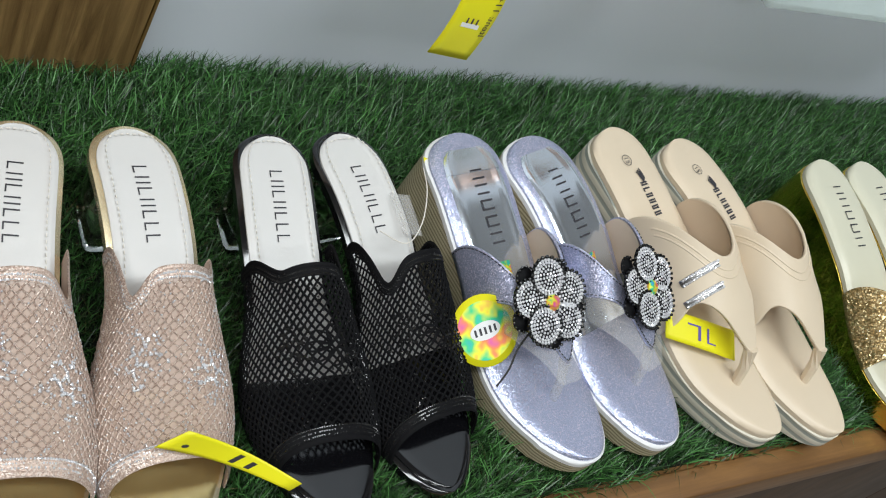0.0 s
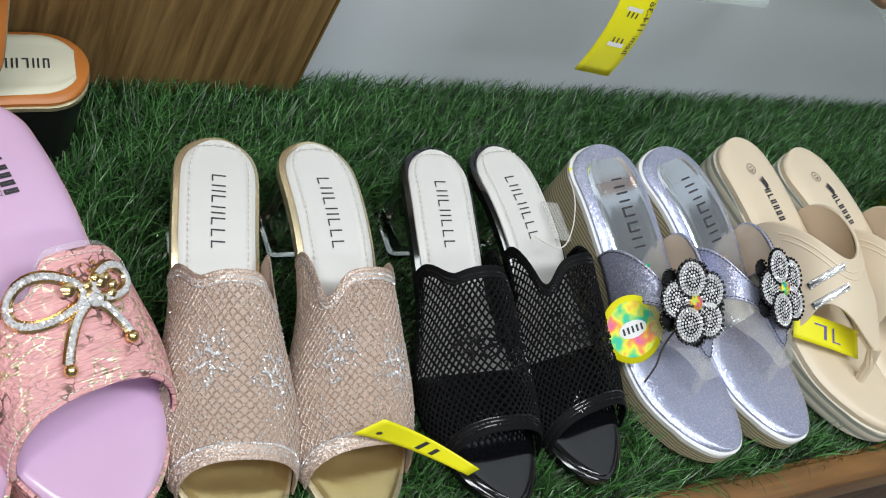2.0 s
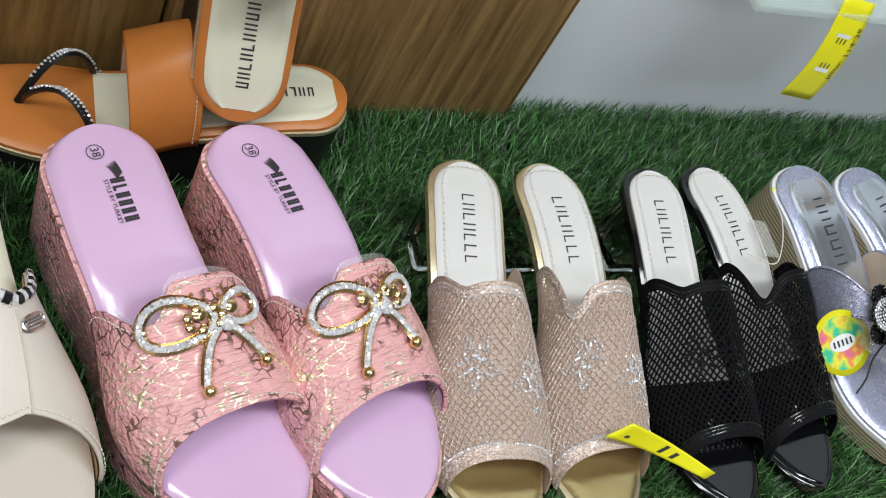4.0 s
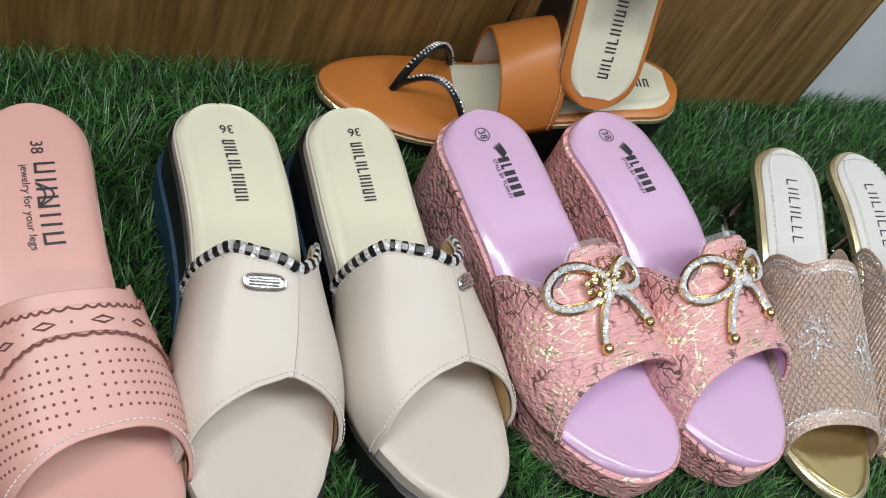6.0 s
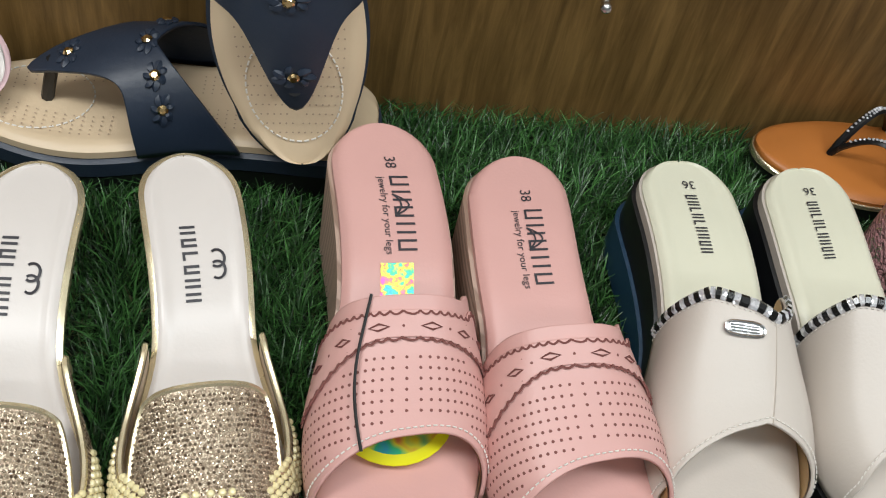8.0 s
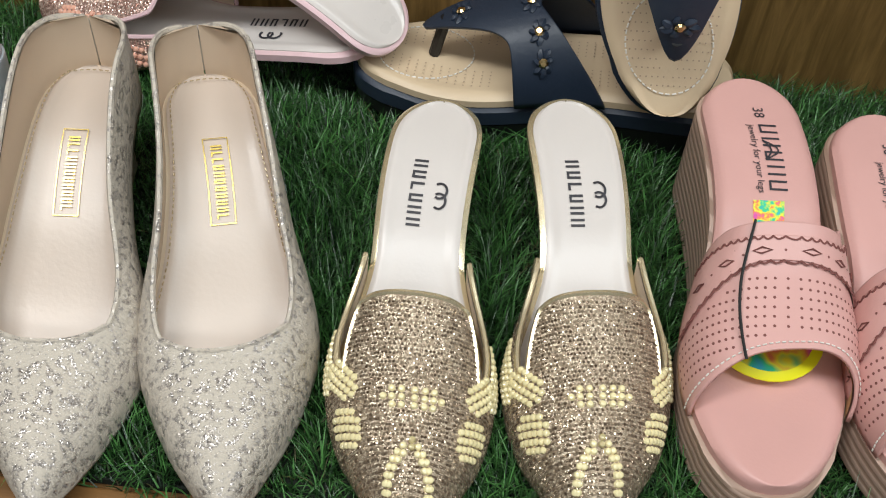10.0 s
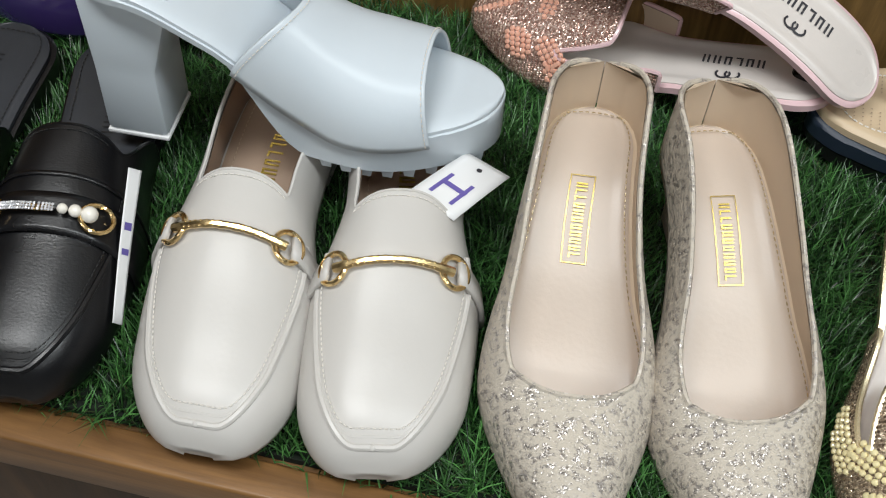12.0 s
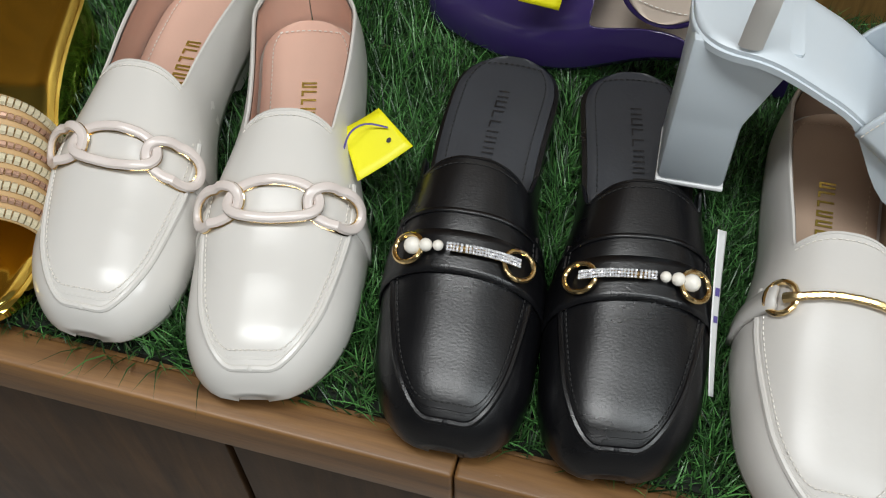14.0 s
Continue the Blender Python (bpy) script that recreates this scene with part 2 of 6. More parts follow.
VINYL = sheer("clear_vinyl", (0.75, 0.74, 0.72), 0.22, 0.12)
CRYSTAL = glitter("crystal", (0.82, 0.82, 0.86), 700, 0.5, 0.12, (1, 1, 1), 0.35, 0.2)
AURORA = prism("aurora", 160)
BLACK_BEAD = mat("black_bead", (0.01, 0.01, 0.01), 0.15)
SILVER_BLUE = glitter("silver_blue", (0.44, 0.48, 0.66), 1500, 0.16, 0.3, (0.75, 0.7, 0.85), 0.55, 0.2)
SILVER_GLOSS = mat("silver_gloss", (0.72, 0.77, 0.84), 0.16, 0.85, bump=0.2, scale=30, vary=0.1)
# taupe layers, with yellow light bounced off a nearby tag mixed into the colour
LINES_TAUPE_BOUNCE = striped("layered_taupe_bounce", (0.50, 0.44, 0.30), (0.26, 0.22, 0.13), 0.0028)
BEIGE = mat("beige_leather", (0.72, 0.60, 0.45), 0.42, bump=0.12, scale=350, vary=0.04)
BEIGE_LINING = mat("beige_lining", (0.66, 0.53, 0.40), 0.5, bump=0.12, scale=350, vary=0.05)
LINES_CREAM = striped("layered_cream", (0.70, 0.66, 0.55), (0.34, 0.36, 0.32), 0.0085, wobble=0.0)
LILAC = mat("lilac_patent", (0.66, 0.44, 0.66), 0.2, coat=0.4, vary=0.03)
PINK_CRACK = crackle("pink_crackle", (0.78, 0.40, 0.41), (0.17, 0.09, 0.075), (0.92, 0.82, 0.60))
STONE = mat("stone_leather", (0.60, 0.535, 0.475), 0.4, bump=0.2, scale=500, vary=0.03)
NAVY_SOLE = mat("navy_sole", (0.015, 0.05, 0.10), 0.35)
BLACK_RUBBER = mat("black_rubber", (0.008, 0.008, 0.009), 0.4)
TAN_LINING = mat("tan_lining", (0.55, 0.36, 0.17), 0.5, bump=0.2, scale=300)
PINK = mat("pink_leather", (0.66, 0.37, 0.335), 0.42, bump=0.18, scale=450, vary=0.04)
LINES_PINK = striped("layered_pink", (0.56, 0.40, 0.32), (0.36, 0.24, 0.18), 0.0062, wobble=0.15)
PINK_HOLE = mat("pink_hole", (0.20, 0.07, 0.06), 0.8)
ORANGE = mat("orange_leather", (0.50, 0.17, 0.035), 0.4, bump=0.15, scale=400, vary=0.08)
NAVY_LEATHER = mat("navy_leather", (0.018, 0.028, 0.048), 0.42, bump=0.3, scale=300)
SAND = mat("sand_leather", (0.66, 0.51, 0.34), 0.42, bump=0.15, scale=400, vary=0.06)
GLIT_BROWN = glitter("glitter_brown", (0.32, 0.24, 0.165), 1700, 0.36, 0.32, (0.9, 0.78, 0.6), 0.5, 0.3)
GLIT_ROSE = glitter("glitter_rose", (0.62, 0.41, 0.34), 1000, 0.6, 0.25, (1.0, 0.85, 0.75))
GLIT_GOLD = glitter("glitter_gold", (0.65, 0.45, 0.20), 900, 0.6, 0.3, (1.0, 0.85, 0.5))
PEARL = mat("yellow_pearl", (0.86, 0.76, 0.44), 0.22, coat=0.3, vary=0.05)
PEARL_ROSE = mat("rose_pearl", (0.84, 0.46, 0.34), 0.25, coat=0.3, vary=0.08)
PEARL_WHITE = mat("white_pearl", (0.86, 0.82, 0.74), 0.18, coat=0.4, vary=0.03)
ROSE_PATENT = mat("rose_patent", (0.80, 0.56, 0.58), 0.2, vary=0.03)
LACE = lace("lace_glitter", (0.50, 0.455, 0.42), (0.56, 0.50, 0.42))
CREAM = mat("cream_leather", (0.58, 0.555, 0.525), 0.34, bump=0.1, scale=300, vary=0.03)
CROC = mat("croc_leather", (0.66, 0.635, 0.60), 0.24, bump=0.6, scale=42, vary=0.03, kind="voronoi", stretch=(0.45, 1.0, 1.0))
BLACK_LEATHER = mat("black_leather", (0.004, 0.004, 0.005), 0.30, bump=0.16, scale=520, vary=0.2, stretch=(1, 1.8, 1), spec=0.45)
GREY_INSOLE = mat("grey_insole", (0.030, 0.033, 0.040), 0.45, bump=0.2, scale=400)
ICE = mat("ice_leather", (0.61, 0.67, 0.72), 0.34, bump=0.1, scale=300, vary=0.02)
CHAIN = mat("blush_enamel", (0.72, 0.64, 0.60), 0.25, vary=0.03)
PURPLE = mat("purple_patent", (0.035, 0.022, 0.10), 0.1, coat=0.7)
THREAD_WHITE = mat("pale_thread", (0.78, 0.74, 0.68), 0.7)
THREAD_DARK = mat("dark_thread", (0.02, 0.02, 0.02), 0.7)
THREAD_TAN = mat("tan_thread", (0.55, 0.42, 0.30), 0.7)
INK = mat("dark_ink", (0.035, 0.033, 0.04), 0.5)
INK_GOLD = mat("gold_ink", (0.75, 0.55, 0.12), 0.25, 0.8)
INK_PURPLE = mat("purple_ink", (0.13, 0.10, 0.36), 0.5)
YELLOW_CARD = mat("yellow_card", (0.86, 0.80, 0.01), 0.45, vary=0.04)
WHITE_CARD = mat("white_card", (0.8, 0.8, 0.8), 0.5, vary=0.03)
RAINBOW = prism("rainbow_card", 55)
HOLO = prism("hologram", 220)
WOVEN = mat("woven_band", (0.62, 0.55, 0.38), 0.4, bump=0.3, scale=300)
MIRROR_GOLD = mat("mirror_gold", (0.80, 0.58, 0.12), 0.08, 1.0, bump=0.15, scale=40)
COPPER = mat("copper_leather", (0.60, 0.38, 0.28), 0.3, 0.6)

RHINE_BROWN = random_tint(mat("brown_rhinestone", (0.4, 0.3, 0.2), 0.16, 0.6), (0.13, 0.085, 0.055), (0.80, 0.66, 0.48))
RHINE_ROSE = random_tint(mat("rose_rhinestone", (0.6, 0.4, 0.3), 0.16, 0.5), (0.38, 0.20, 0.16), (0.95, 0.74, 0.62))

WALL_WHITE = mat("white_paint", (0.82, 0.87, 0.94), 0.55, bump=0.15, scale=120, vary=0.03, vscale=6)
ROOM_PAINT = mat("room_paint", (0.42, 0.42, 0.41), 0.6, bump=0.1, scale=120, vary=0.03, vscale=3)
FLOOR_TILE = mat("floor_tile", (0.30, 0.28, 0.26), 0.3, bump=0.05, scale=50, vary=0.06, vscale=4)
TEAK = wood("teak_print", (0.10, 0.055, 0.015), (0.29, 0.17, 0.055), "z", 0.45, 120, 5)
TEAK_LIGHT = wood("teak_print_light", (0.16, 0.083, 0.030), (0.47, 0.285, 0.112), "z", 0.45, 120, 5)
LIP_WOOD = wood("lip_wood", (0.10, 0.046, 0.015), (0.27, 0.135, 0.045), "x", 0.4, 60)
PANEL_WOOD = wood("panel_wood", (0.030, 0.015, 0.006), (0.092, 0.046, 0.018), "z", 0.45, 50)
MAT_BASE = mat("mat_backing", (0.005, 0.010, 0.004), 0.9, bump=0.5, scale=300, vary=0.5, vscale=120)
GRASS = random_tint(mat("grass_blade", (0.03, 0.10, 0.02), 0.34, spec=0.5), (0.003, 0.016, 0.004), (0.105, 0.300, 0.075))
THATCH = random_tint(mat("thatch_fibre", (0.12, 0.12, 0.04), 0.6), (0.03, 0.05, 0.015), (0.16, 0.15, 0.06))

# ------------------------------------------------------------------ mesh helpers


def thing(name, m, label, category, group=""):
    ob = new(name)
    ob.empty_display_size = 0.02
    ob.matrix_world = m
    return tagged(ob, label, category, group)


def mesh_part(name, verts, faces, material, parent=None, label="", smooth=True, sharp=40, thick=0.0, off=-1.0, kind=""):
    me = bpy.data.meshes.new(name)
    me.from_pydata([tuple(v) for v in verts], [], [tuple(f) for f in faces])
    if smooth:
        me.polygons.foreach_set("use_smooth", [True] * len(me.polygons))
        me.set_sharp_from_angle(angle=radians(sharp))
    me.materials.append(material)
    me.update()
    ob = new(name, me)
    if parent:
        ob.parent = parent
    if thick:
        md = ob.modifiers.new("thickness", "SOLIDIFY")
        md.thickness, md.offset = thick, off
    return tagged(ob, label, kind=kind)


def part(name, bm, material, parent=None, label="", smooth=True, sharp=40):
    me = bpy.data.meshes.new(name)
    bmesh.ops.recalc_face_normals(bm, faces=bm.faces)
    bm.to_mesh(me)
    bm.free()
    if smooth:
        me.polygons.foreach_set("use_smooth", [True] * len(me.polygons))
        me.set_sharp_from_angle(angle=radians(sharp))
    me.materials.append(material)
    ob = new(name, me)
    if parent:
        ob.parent = parent
    return tagged(ob, label)


def box_bm(x0, x1, y0, y1, z0, z1, bev=0.0, seg=2):
    bm = bmesh.new()
    bmesh.ops.create_cube(bm, size=1, matrix=Matrix.Translation(((x0 + x1) / 2, (y0 + y1) / 2, (z0 + z1) / 2)) @ Matrix.Diagonal((x1 - x0, y1 - y0, z1 - z0, 1)))
    if bev:
        bmesh.ops.bevel(bm, geom=bm.edges[:], offset=bev, segments=seg, profile=0.5, affect="EDGES")
    return bm


class Geo:
    """Collects vertices and faces of one part."""

    def __init__(self):
        self.v, self.f = [], []

    def add(self, verts, faces):
        n = len(self.v)
        self.v += [tuple(p) for p in verts]
        self.f += [tuple(i + n for i in f) for f in faces]

    def tube(self, pts, r, n=6, closed=False, flat=1.0, nrm=None):
        pts = [Vector(p) for p in pts]
        ring, k = [], len(pts)
        for i, p in enumerate(pts):
            a, b = pts[(i - 1) % k if closed else max(i - 1, 0)], pts[(i + 1) % k if closed else min(i + 1, k - 1)]
            t = (b - a).normalized()
            up = Vector(nrm[i]) if nrm else Vector((0, 0, 1)) if abs(t.z) < 0.9 else Vector((1, 0, 0))
            side = t.cross(up).normalized()
            up = side.cross(t)
            rr = r[i] if isinstance(r, (list, tuple)) else r
            ring.append([p + side * math.cos(j * 2 * math.pi / n) * rr + up * math.sin(j * 2 * math.pi / n) * rr * flat for j in range(n)])
        faces = []
        for i in range(k if closed else k - 1):
            for j in range(n):
                a, b, c, d = i * n + j, i * n + (j + 1) % n, ((i + 1) % k) * n + (j + 1) % n, ((i + 1) % k) * n + j
                faces.append((a, b, c, d))
        if not closed:
            faces += [tuple(range(n))[::-1], tuple((k - 1) * n + j for j in range(n))]
        self.add([v for r_ in ring for v in r_], faces)
        return self

    def ball(self, p, r, nrm=(0, 0, 1), rows=3, n=7, squash=1.0, whole=True):
        """A bead; only its upper part when whole is False."""
        p, z = Vector(p), Vector(nrm).normalized()
        x = z.orthogonal().normalized()
        y = z.cross(x)
        vs, fs = [p + z * r * squash], []
        lat = [math.pi * (i + 1) / (rows + 1) for i in range(rows)] if whole else [math.pi / 2 * (i + 1) / rows for i in range(rows)]
        for a in lat:
            for j in range(n):
                b = 2 * math.pi * j / n
                vs.append(p + (x * math.cos(b) + y * math.sin(b)) * r * math.sin(a) + z * r * squash * math.cos(a))
        for j in range(n):
            fs.append((0, 1 + j, 1 + (j + 1) % n))
        for i in range(rows - 1):
            for j in range(n):
                a, b = 1 + i * n + j, 1 + i * n + (j + 1) % n
                fs.append((a, a + n, b + n, b))
        last = 1 + (rows - 1) * n
        if whole:
            vs.append(p - z * r * squash)
            fs += [(last + (j + 1) % n, last + j, len(vs) - 1) for j in range(n)]
        self.add(vs, fs)
        return self

    def gem(self, p, r, nrm=(0, 0, 1), n=6):
        """A cut stone: table, crown and rim."""
        p, z = Vector(p), Vector(nrm).normalized()
        x = z.orthogonal().normalized()
        y = z.cross(x)
        vs = []
        for rr, h in ((1.0, 0.0), (1.0, 0.25), (0.55, 0.62)):
            for j in range(n):
                b = 2 * math.pi * j / n
                vs.append(p + (x * math.cos(b) + y * math.sin(b)) * r * rr + z * r * h)
        fs = [tuple(2 * n + j for j in range(n))]
        for i in range(2):
            for j in range(n):
                fs.append((i * n + j, i * n + (j + 1) % n, (i + 1) * n + (j + 1) % n, (i + 1) * n + j))
        self.add(vs, fs)
        return self

    def dashes(self, pts, nrm, step, length, width, lift=0.0003, height=0.0005):
        """Stitches along a line on a surface."""
        pts = [Vector(p) for p in pts]
        acc, nxt = 0.0, 0.0
        for i in range(len(pts) - 1):
            d = pts[i + 1] - pts[i]
            l = d.length
            while l > 0 and nxt <= acc + l:
                k = (nxt - acc) / l
                p, n = pts[i] + d * k, Vector(nrm[i]).normalized()
                t = d / l
                s = t.cross(n).normalized()
                q = p + n * lift
                a, b = t * length / 2, s * width / 2
                lo = [q - a - b, q + a - b, q + a + b, q - a + b]
                a2, b2 = a * 0.75, b * 0.6
                hi = [q - a2 - b2 + n * height, q + a2 - b2 + n * height, q + a2 + b2 + n * height, q - a2 + b2 + n * height]
                self.add(lo + hi, [(4, 5, 6, 7), (0, 1, 5, 4), (1, 2, 6, 5), (2, 3, 7, 6), (3, 0, 4, 7)])
                nxt += step
            acc += l
        return self

    def done(self, name, material, parent=None, label="", sharp=40, thick=0.0, off=-1.0, kind="", smooth=True):
        return mesh_part(name, self.v, self.f, material, parent, label, smooth, sharp, thick, off, kind)


def pchip(pts):
    """A smooth curve through (x, y) pairs that never overshoots."""
    x, y = np.array(pts, float).T
    h, d = np.diff(x), np.diff(y) / np.diff(x)
    m = np.zeros(len(x))
    m[0], m[-1] = d[0], d[-1]
    for i in range(1, len(x) - 1):
        if d[i - 1] * d[i] > 0:
            m[i] = 3 * (h[i - 1] + h[i]) / ((2 * h[i] + h[i - 1]) / d[i - 1] + (h[i] + 2 * h[i - 1]) / d[i])

    def f(v):
        v = np.clip(v, x[0], x[-1])
        i = int(np.clip(np.searchsorted(x, v, "right") - 1, 0, len(x) - 2))
        t = (v - x[i]) / h[i]
        return float(y[i] * (1 + 2 * t) * (1 - t) ** 2 + m[i] * h[i] * t * (1 - t) ** 2 + y[i + 1] * t * t * (3 - 2 * t) + m[i + 1] * h[i] * t * t * (t - 1))

    return f


class Last:
    """The foot's shape: heel at the origin, toe towards -y. side is +1 where the big toe lies towards +x."""

    def __init__(self, length, widths, heights, side=1, bend=0.004, heel_round=0.11, toe_round=0.22, toe_power=2.2, heel_power=2.3, blunt=1.0):
        self.L, self.side = length, side
        self.wf, self.zf = pchip(widths), pchip(heights)
        self.cf = pchip([(0, 0.0), (0.3, -bend), (0.6, 0.0), (0.85, bend * 1.2), (1, bend * 2.2)])
        self.hr, self.tr, self.tp, self.hp, self.blunt = heel_round, toe_round, toe_power, heel_power, blunt

    def w(self, s):
        w = self.wf(s)
        if s < self.hr:
            w *= max(0.0, 1 - ((self.hr - s) / self.hr) ** self.hp) ** (1 / self.hp)
        if s > 1 - self.tr:
            w *= max(0.0, 1 - ((s - 1 + self.tr) / self.tr * self.blunt) ** self.tp) ** (1 / self.tp)
        return max(w, 0.0006)

    def c(self, s):
        return self.cf(s) * self.side

    def z(self, s):
        return self.zf(s)

    def bed(self, s, u, lift=0.0):
        """A place on the footbed, u from -1 to 1 across."""
        return Vector((self.c(s) + self.w(s) * u, -s * self.L, self.z(s) + lift))

    def bed_xy(self, x, s, lift=0.0):
        return Vector((self.c(s) + x, -s * self.L, self.z(s) + lift))


def stations(n):
    return [0.5 - 0.5 * math.cos(math.pi * (i / n)) for i in range(n + 1)]


def slab(last, top, bottom, grow=0.0, edge=0.002, dish=0.0, taper=1.0, n=44, m=10, s_from=0.0, s_to=1.0, flare=0.0):
    """A sole layer between two heights, with a rounded upper edge and, where asked, a hollow for the foot."""
    g = Geo()
    ring = None
    rows = []
    for k in stations(n):
        s = s_from + (s_to - s_from) * k
        w, c, y = last.w(s), last.c(s), -s * last.L
        w += grow * min(1.0, w / 0.008)
        # the outline grows lengthwise as well
        y -= grow * (2 * s - 1) * (1 if (s < 0.12 or s > 0.88) else 0)
        t, b = top(s), bottom(s)
        row = []
        for i in range(-m, m + 1):
            u = i / m
            u = math.copysign(abs(u) ** 0.75, u)
            z = t - edge * abs(u) ** 8
            if dish:
                e = min(1, max(0, (abs(u) - 0.62) / 0.26))
                z += dish * e * e * (3 - 2 * e) - dish
            row.append((c + w * u, y, z))
        h = (t - edge - (0 if not dish else 0) - b)
        for q in (0.25, 0.5, 0.75, 1.0):
            ww = w * (1 + (taper - 1) * q) + flare * q
            row.append((c + ww, y, t - edge - h * q))
        for q in (1.0, 0.75, 0.5, 0.25):
            ww = w * (1 + (taper - 1) * q) + flare * q
            row.append((c - ww, y, t - edge - h * q))
        rows.append(row)
    k = len(rows[0])
    faces = []
    for i in range(len(rows) - 1):
        for j in range(k):
            faces.append((i * k + j, i * k + (j + 1) % k, (i + 1) * k + (j + 1) % k, (i + 1) * k + j))
    faces += [tuple(range(k))[::-1], tuple((len(rows) - 1) * k + j for j in range(k))]
    g.add([p for r in rows for p in r], faces)
    return g


class Upper:
    """A surface arched over the foot; phi runs from -90 to 90 degrees across, s from heel to toe."""

    def __init__(self, last, height, power=2.5, grow=0.002, drop=0.004):
        self.a, self.hf, self.p, self.grow, self.drop = last, pchip(height), power, grow, drop

    def at(self, s, phi):
        a = self.a
        r = math.radians(phi)
        w, h = a.w(s), self.hf(s)
        w += self.grow * min(1.0, w / 0.012)
        x = w * math.copysign(abs(math.sin(r)) ** (2 / self.p), r)
        z = h * max(0.0, math.cos(r)) ** (2 / self.p)
        y = -s * a.L - self.grow * (min(1, max(0, (s - 0.9) / 0.1)) - min(1, max(0, (0.08 - s) / 0.08)))
        return Vector((a.c(s) + x, y, a.z(s) - self.drop + z))

    def normal(self, s, phi):
        e, d = 0.004, 1.5
        s = min(max(s, 0.01), 0.985)
        phi = min(max(phi, -86), 86)
        n = (self.at(s, phi + d) - self.at(s, phi - d)).cross(self.at(s + e, phi) - self.at(s - e, phi))
        n.normalize()
        return -n if n.dot(Vector((math.sin(math.radians(phi)), 0, 1))) < 0 else n

    def on(self, s, phi, lift=0.0):
        return self.at(s, phi) + self.normal(s, phi) * lift

    def sheet(self, s0, s1, nphi=44, ns=22, lim=90, inset=0.0):
        g = Geo()
        vs, fs = [], []
        for i in range(nphi + 1):
            phi = -lim + 2 * lim * i / nphi
            a, b = s0(phi), s1(phi)
            for j in range(ns + 1):
                t = j / ns
                t = t + 0.85 * (0.5 - 0.5 * math.cos(math.pi * t) - t)
                q = self.at(a + (b - a) * t, phi)
                vs.append(q - self.normal(a + (b - a) * t, phi) * inset if inset else q)
        for i in range(nphi):
            for j in range(ns):
                p = i * (ns + 1) + j
                fs.append((p, p + 1, p + ns + 2, p + ns + 1))
        g.add(vs, fs)
        return g

    def line(self, sfun, p0=-88, p1=88, n=60, lift=0.0):
        ph = [p0 + (p1 - p0) * i / n for i in range(n + 1)]
        return [self.on(sfun(p), p, lift) for p in ph], [self.normal(sfun(p), p) for p in ph]


def text_mesh(body, size, shear=0.0, bold=0.0):
    cu = bpy.data.curves.new("letters", "FONT")
    cu.body, cu.size, cu.align_x, cu.align_y, cu.shear, cu.resolution_u, cu.offset = body, size, "CENTER", "CENTER", shear, 3, bold
    ob = bpy.data.objects.new("letters", cu)
    scene.collection.objects.link(ob)
    bpy.context.view_layer.update()
    me = bpy.data.meshes.new_from_object(ob.evaluated_get(bpy.context.evaluated_depsgraph_get()))
    vs, fs = [tuple(v.co) for v in me.vertices], [tuple(p.vertices) for p in me.polygons]
    bpy.data.objects.remove(ob)
    bpy.data.curves.remove(cu)
    bpy.data.meshes.remove(me)
    return vs, fs


TEXT_CACHE = {}


def words(last, body, size, s, x, parent, material, turn=-90, shear=0.0, lift=0.0006, name="lettering"):
    """Printed words on the footbed; turn -90 reads from heel to toe."""
    key = (body, size, shear)
    if key not in TEXT_CACHE:
        TEXT_CACHE[key] = text_mesh(body, size, shear)
    vs, fs = TEXT_CACHE[key]
    r = math.radians(turn)
    out = []
    for vx, vy, _ in vs:
        a, b = vx * math.cos(r) - vy * math.sin(r), vx * math.sin(r) + vy * math.cos(r)
        out.append(last.bed_xy(x + a, s - b / last.L, lift))
    return mesh_part(name, out, fs, material, parent, smooth=False)


def bars(last, spans, parent, material, name="logo_mark", lift=0.0005):
    """Plain printed bars: (s0, s1, x0, x1) in metres across."""
    g = Geo()
    for s0, s1, x0, x1 in spans:
        n = max(1, int((s1 - s0) * last.L / 0.004))
        vs = []
        for i in range(n + 1):
            s = s0 + (s1 - s0) * i / n
            vs += [last.bed_xy(x0, s, lift), last.bed_xy(x1, s, lift)]
        g.add(vs, [(2 * i, 2 * i + 2, 2 * i + 3, 2 * i + 1) for i in range(n)])
    return g.done(name, material, parent, smooth=False)


def letter_bars(last, s0, s1, x, height, count, seed, weight=0.0011):
    """A brand mark as a row of upright bars, one a letter, some with a foot or a head bar."""
    rnd = random.Random(seed)
    out = []
    step = (s1 - s0) / count
    ws = weight / last.L
    for i in range(count):
        a = s0 + step * (i + 0.15)
        b = s0 + step * (i + 0.80)
        out.append((a, a + ws, x - height / 2, x + height / 2))
        k = rnd.choice((0, 1, 2))
        if k != 1:
            out.append((a, b, x - height / 2, x - height / 2 + weight))
        if k != 2:
            out.append((b - ws, b, x - height / 2, x + height / 2))
    return out


def insole_stitch(last, parent, material, inset=0.006, s0=0.03, s1=0.6, lift=0.0004, step=0.0036, length=0.0022):
    g = Geo()
    n = 50
    for side in (-1, 1):
        pts = []
        for i in range(n + 1):
            s = s0 + (s1 - s0) * i / n
            pts.append(last.bed_xy(side * max(0.002, last.w(s) - inset), s, lift))
        g.dashes(pts, [Vector((0, 0, 1))] * len(pts), step, length, 0.0007)
    pts = [last.bed_xy(max(0.002, last.w(s0) - inset) * u / 5, s0 + 0.004 * (1 - (u / 5) ** 2) * -2, lift) for u in range(-5, 6)]
    g.dashes(pts, [Vector((0, 0, 1))] * len(pts), step, length, 0.0007)
    return g.done("stitching", material, parent, kind="stuff")


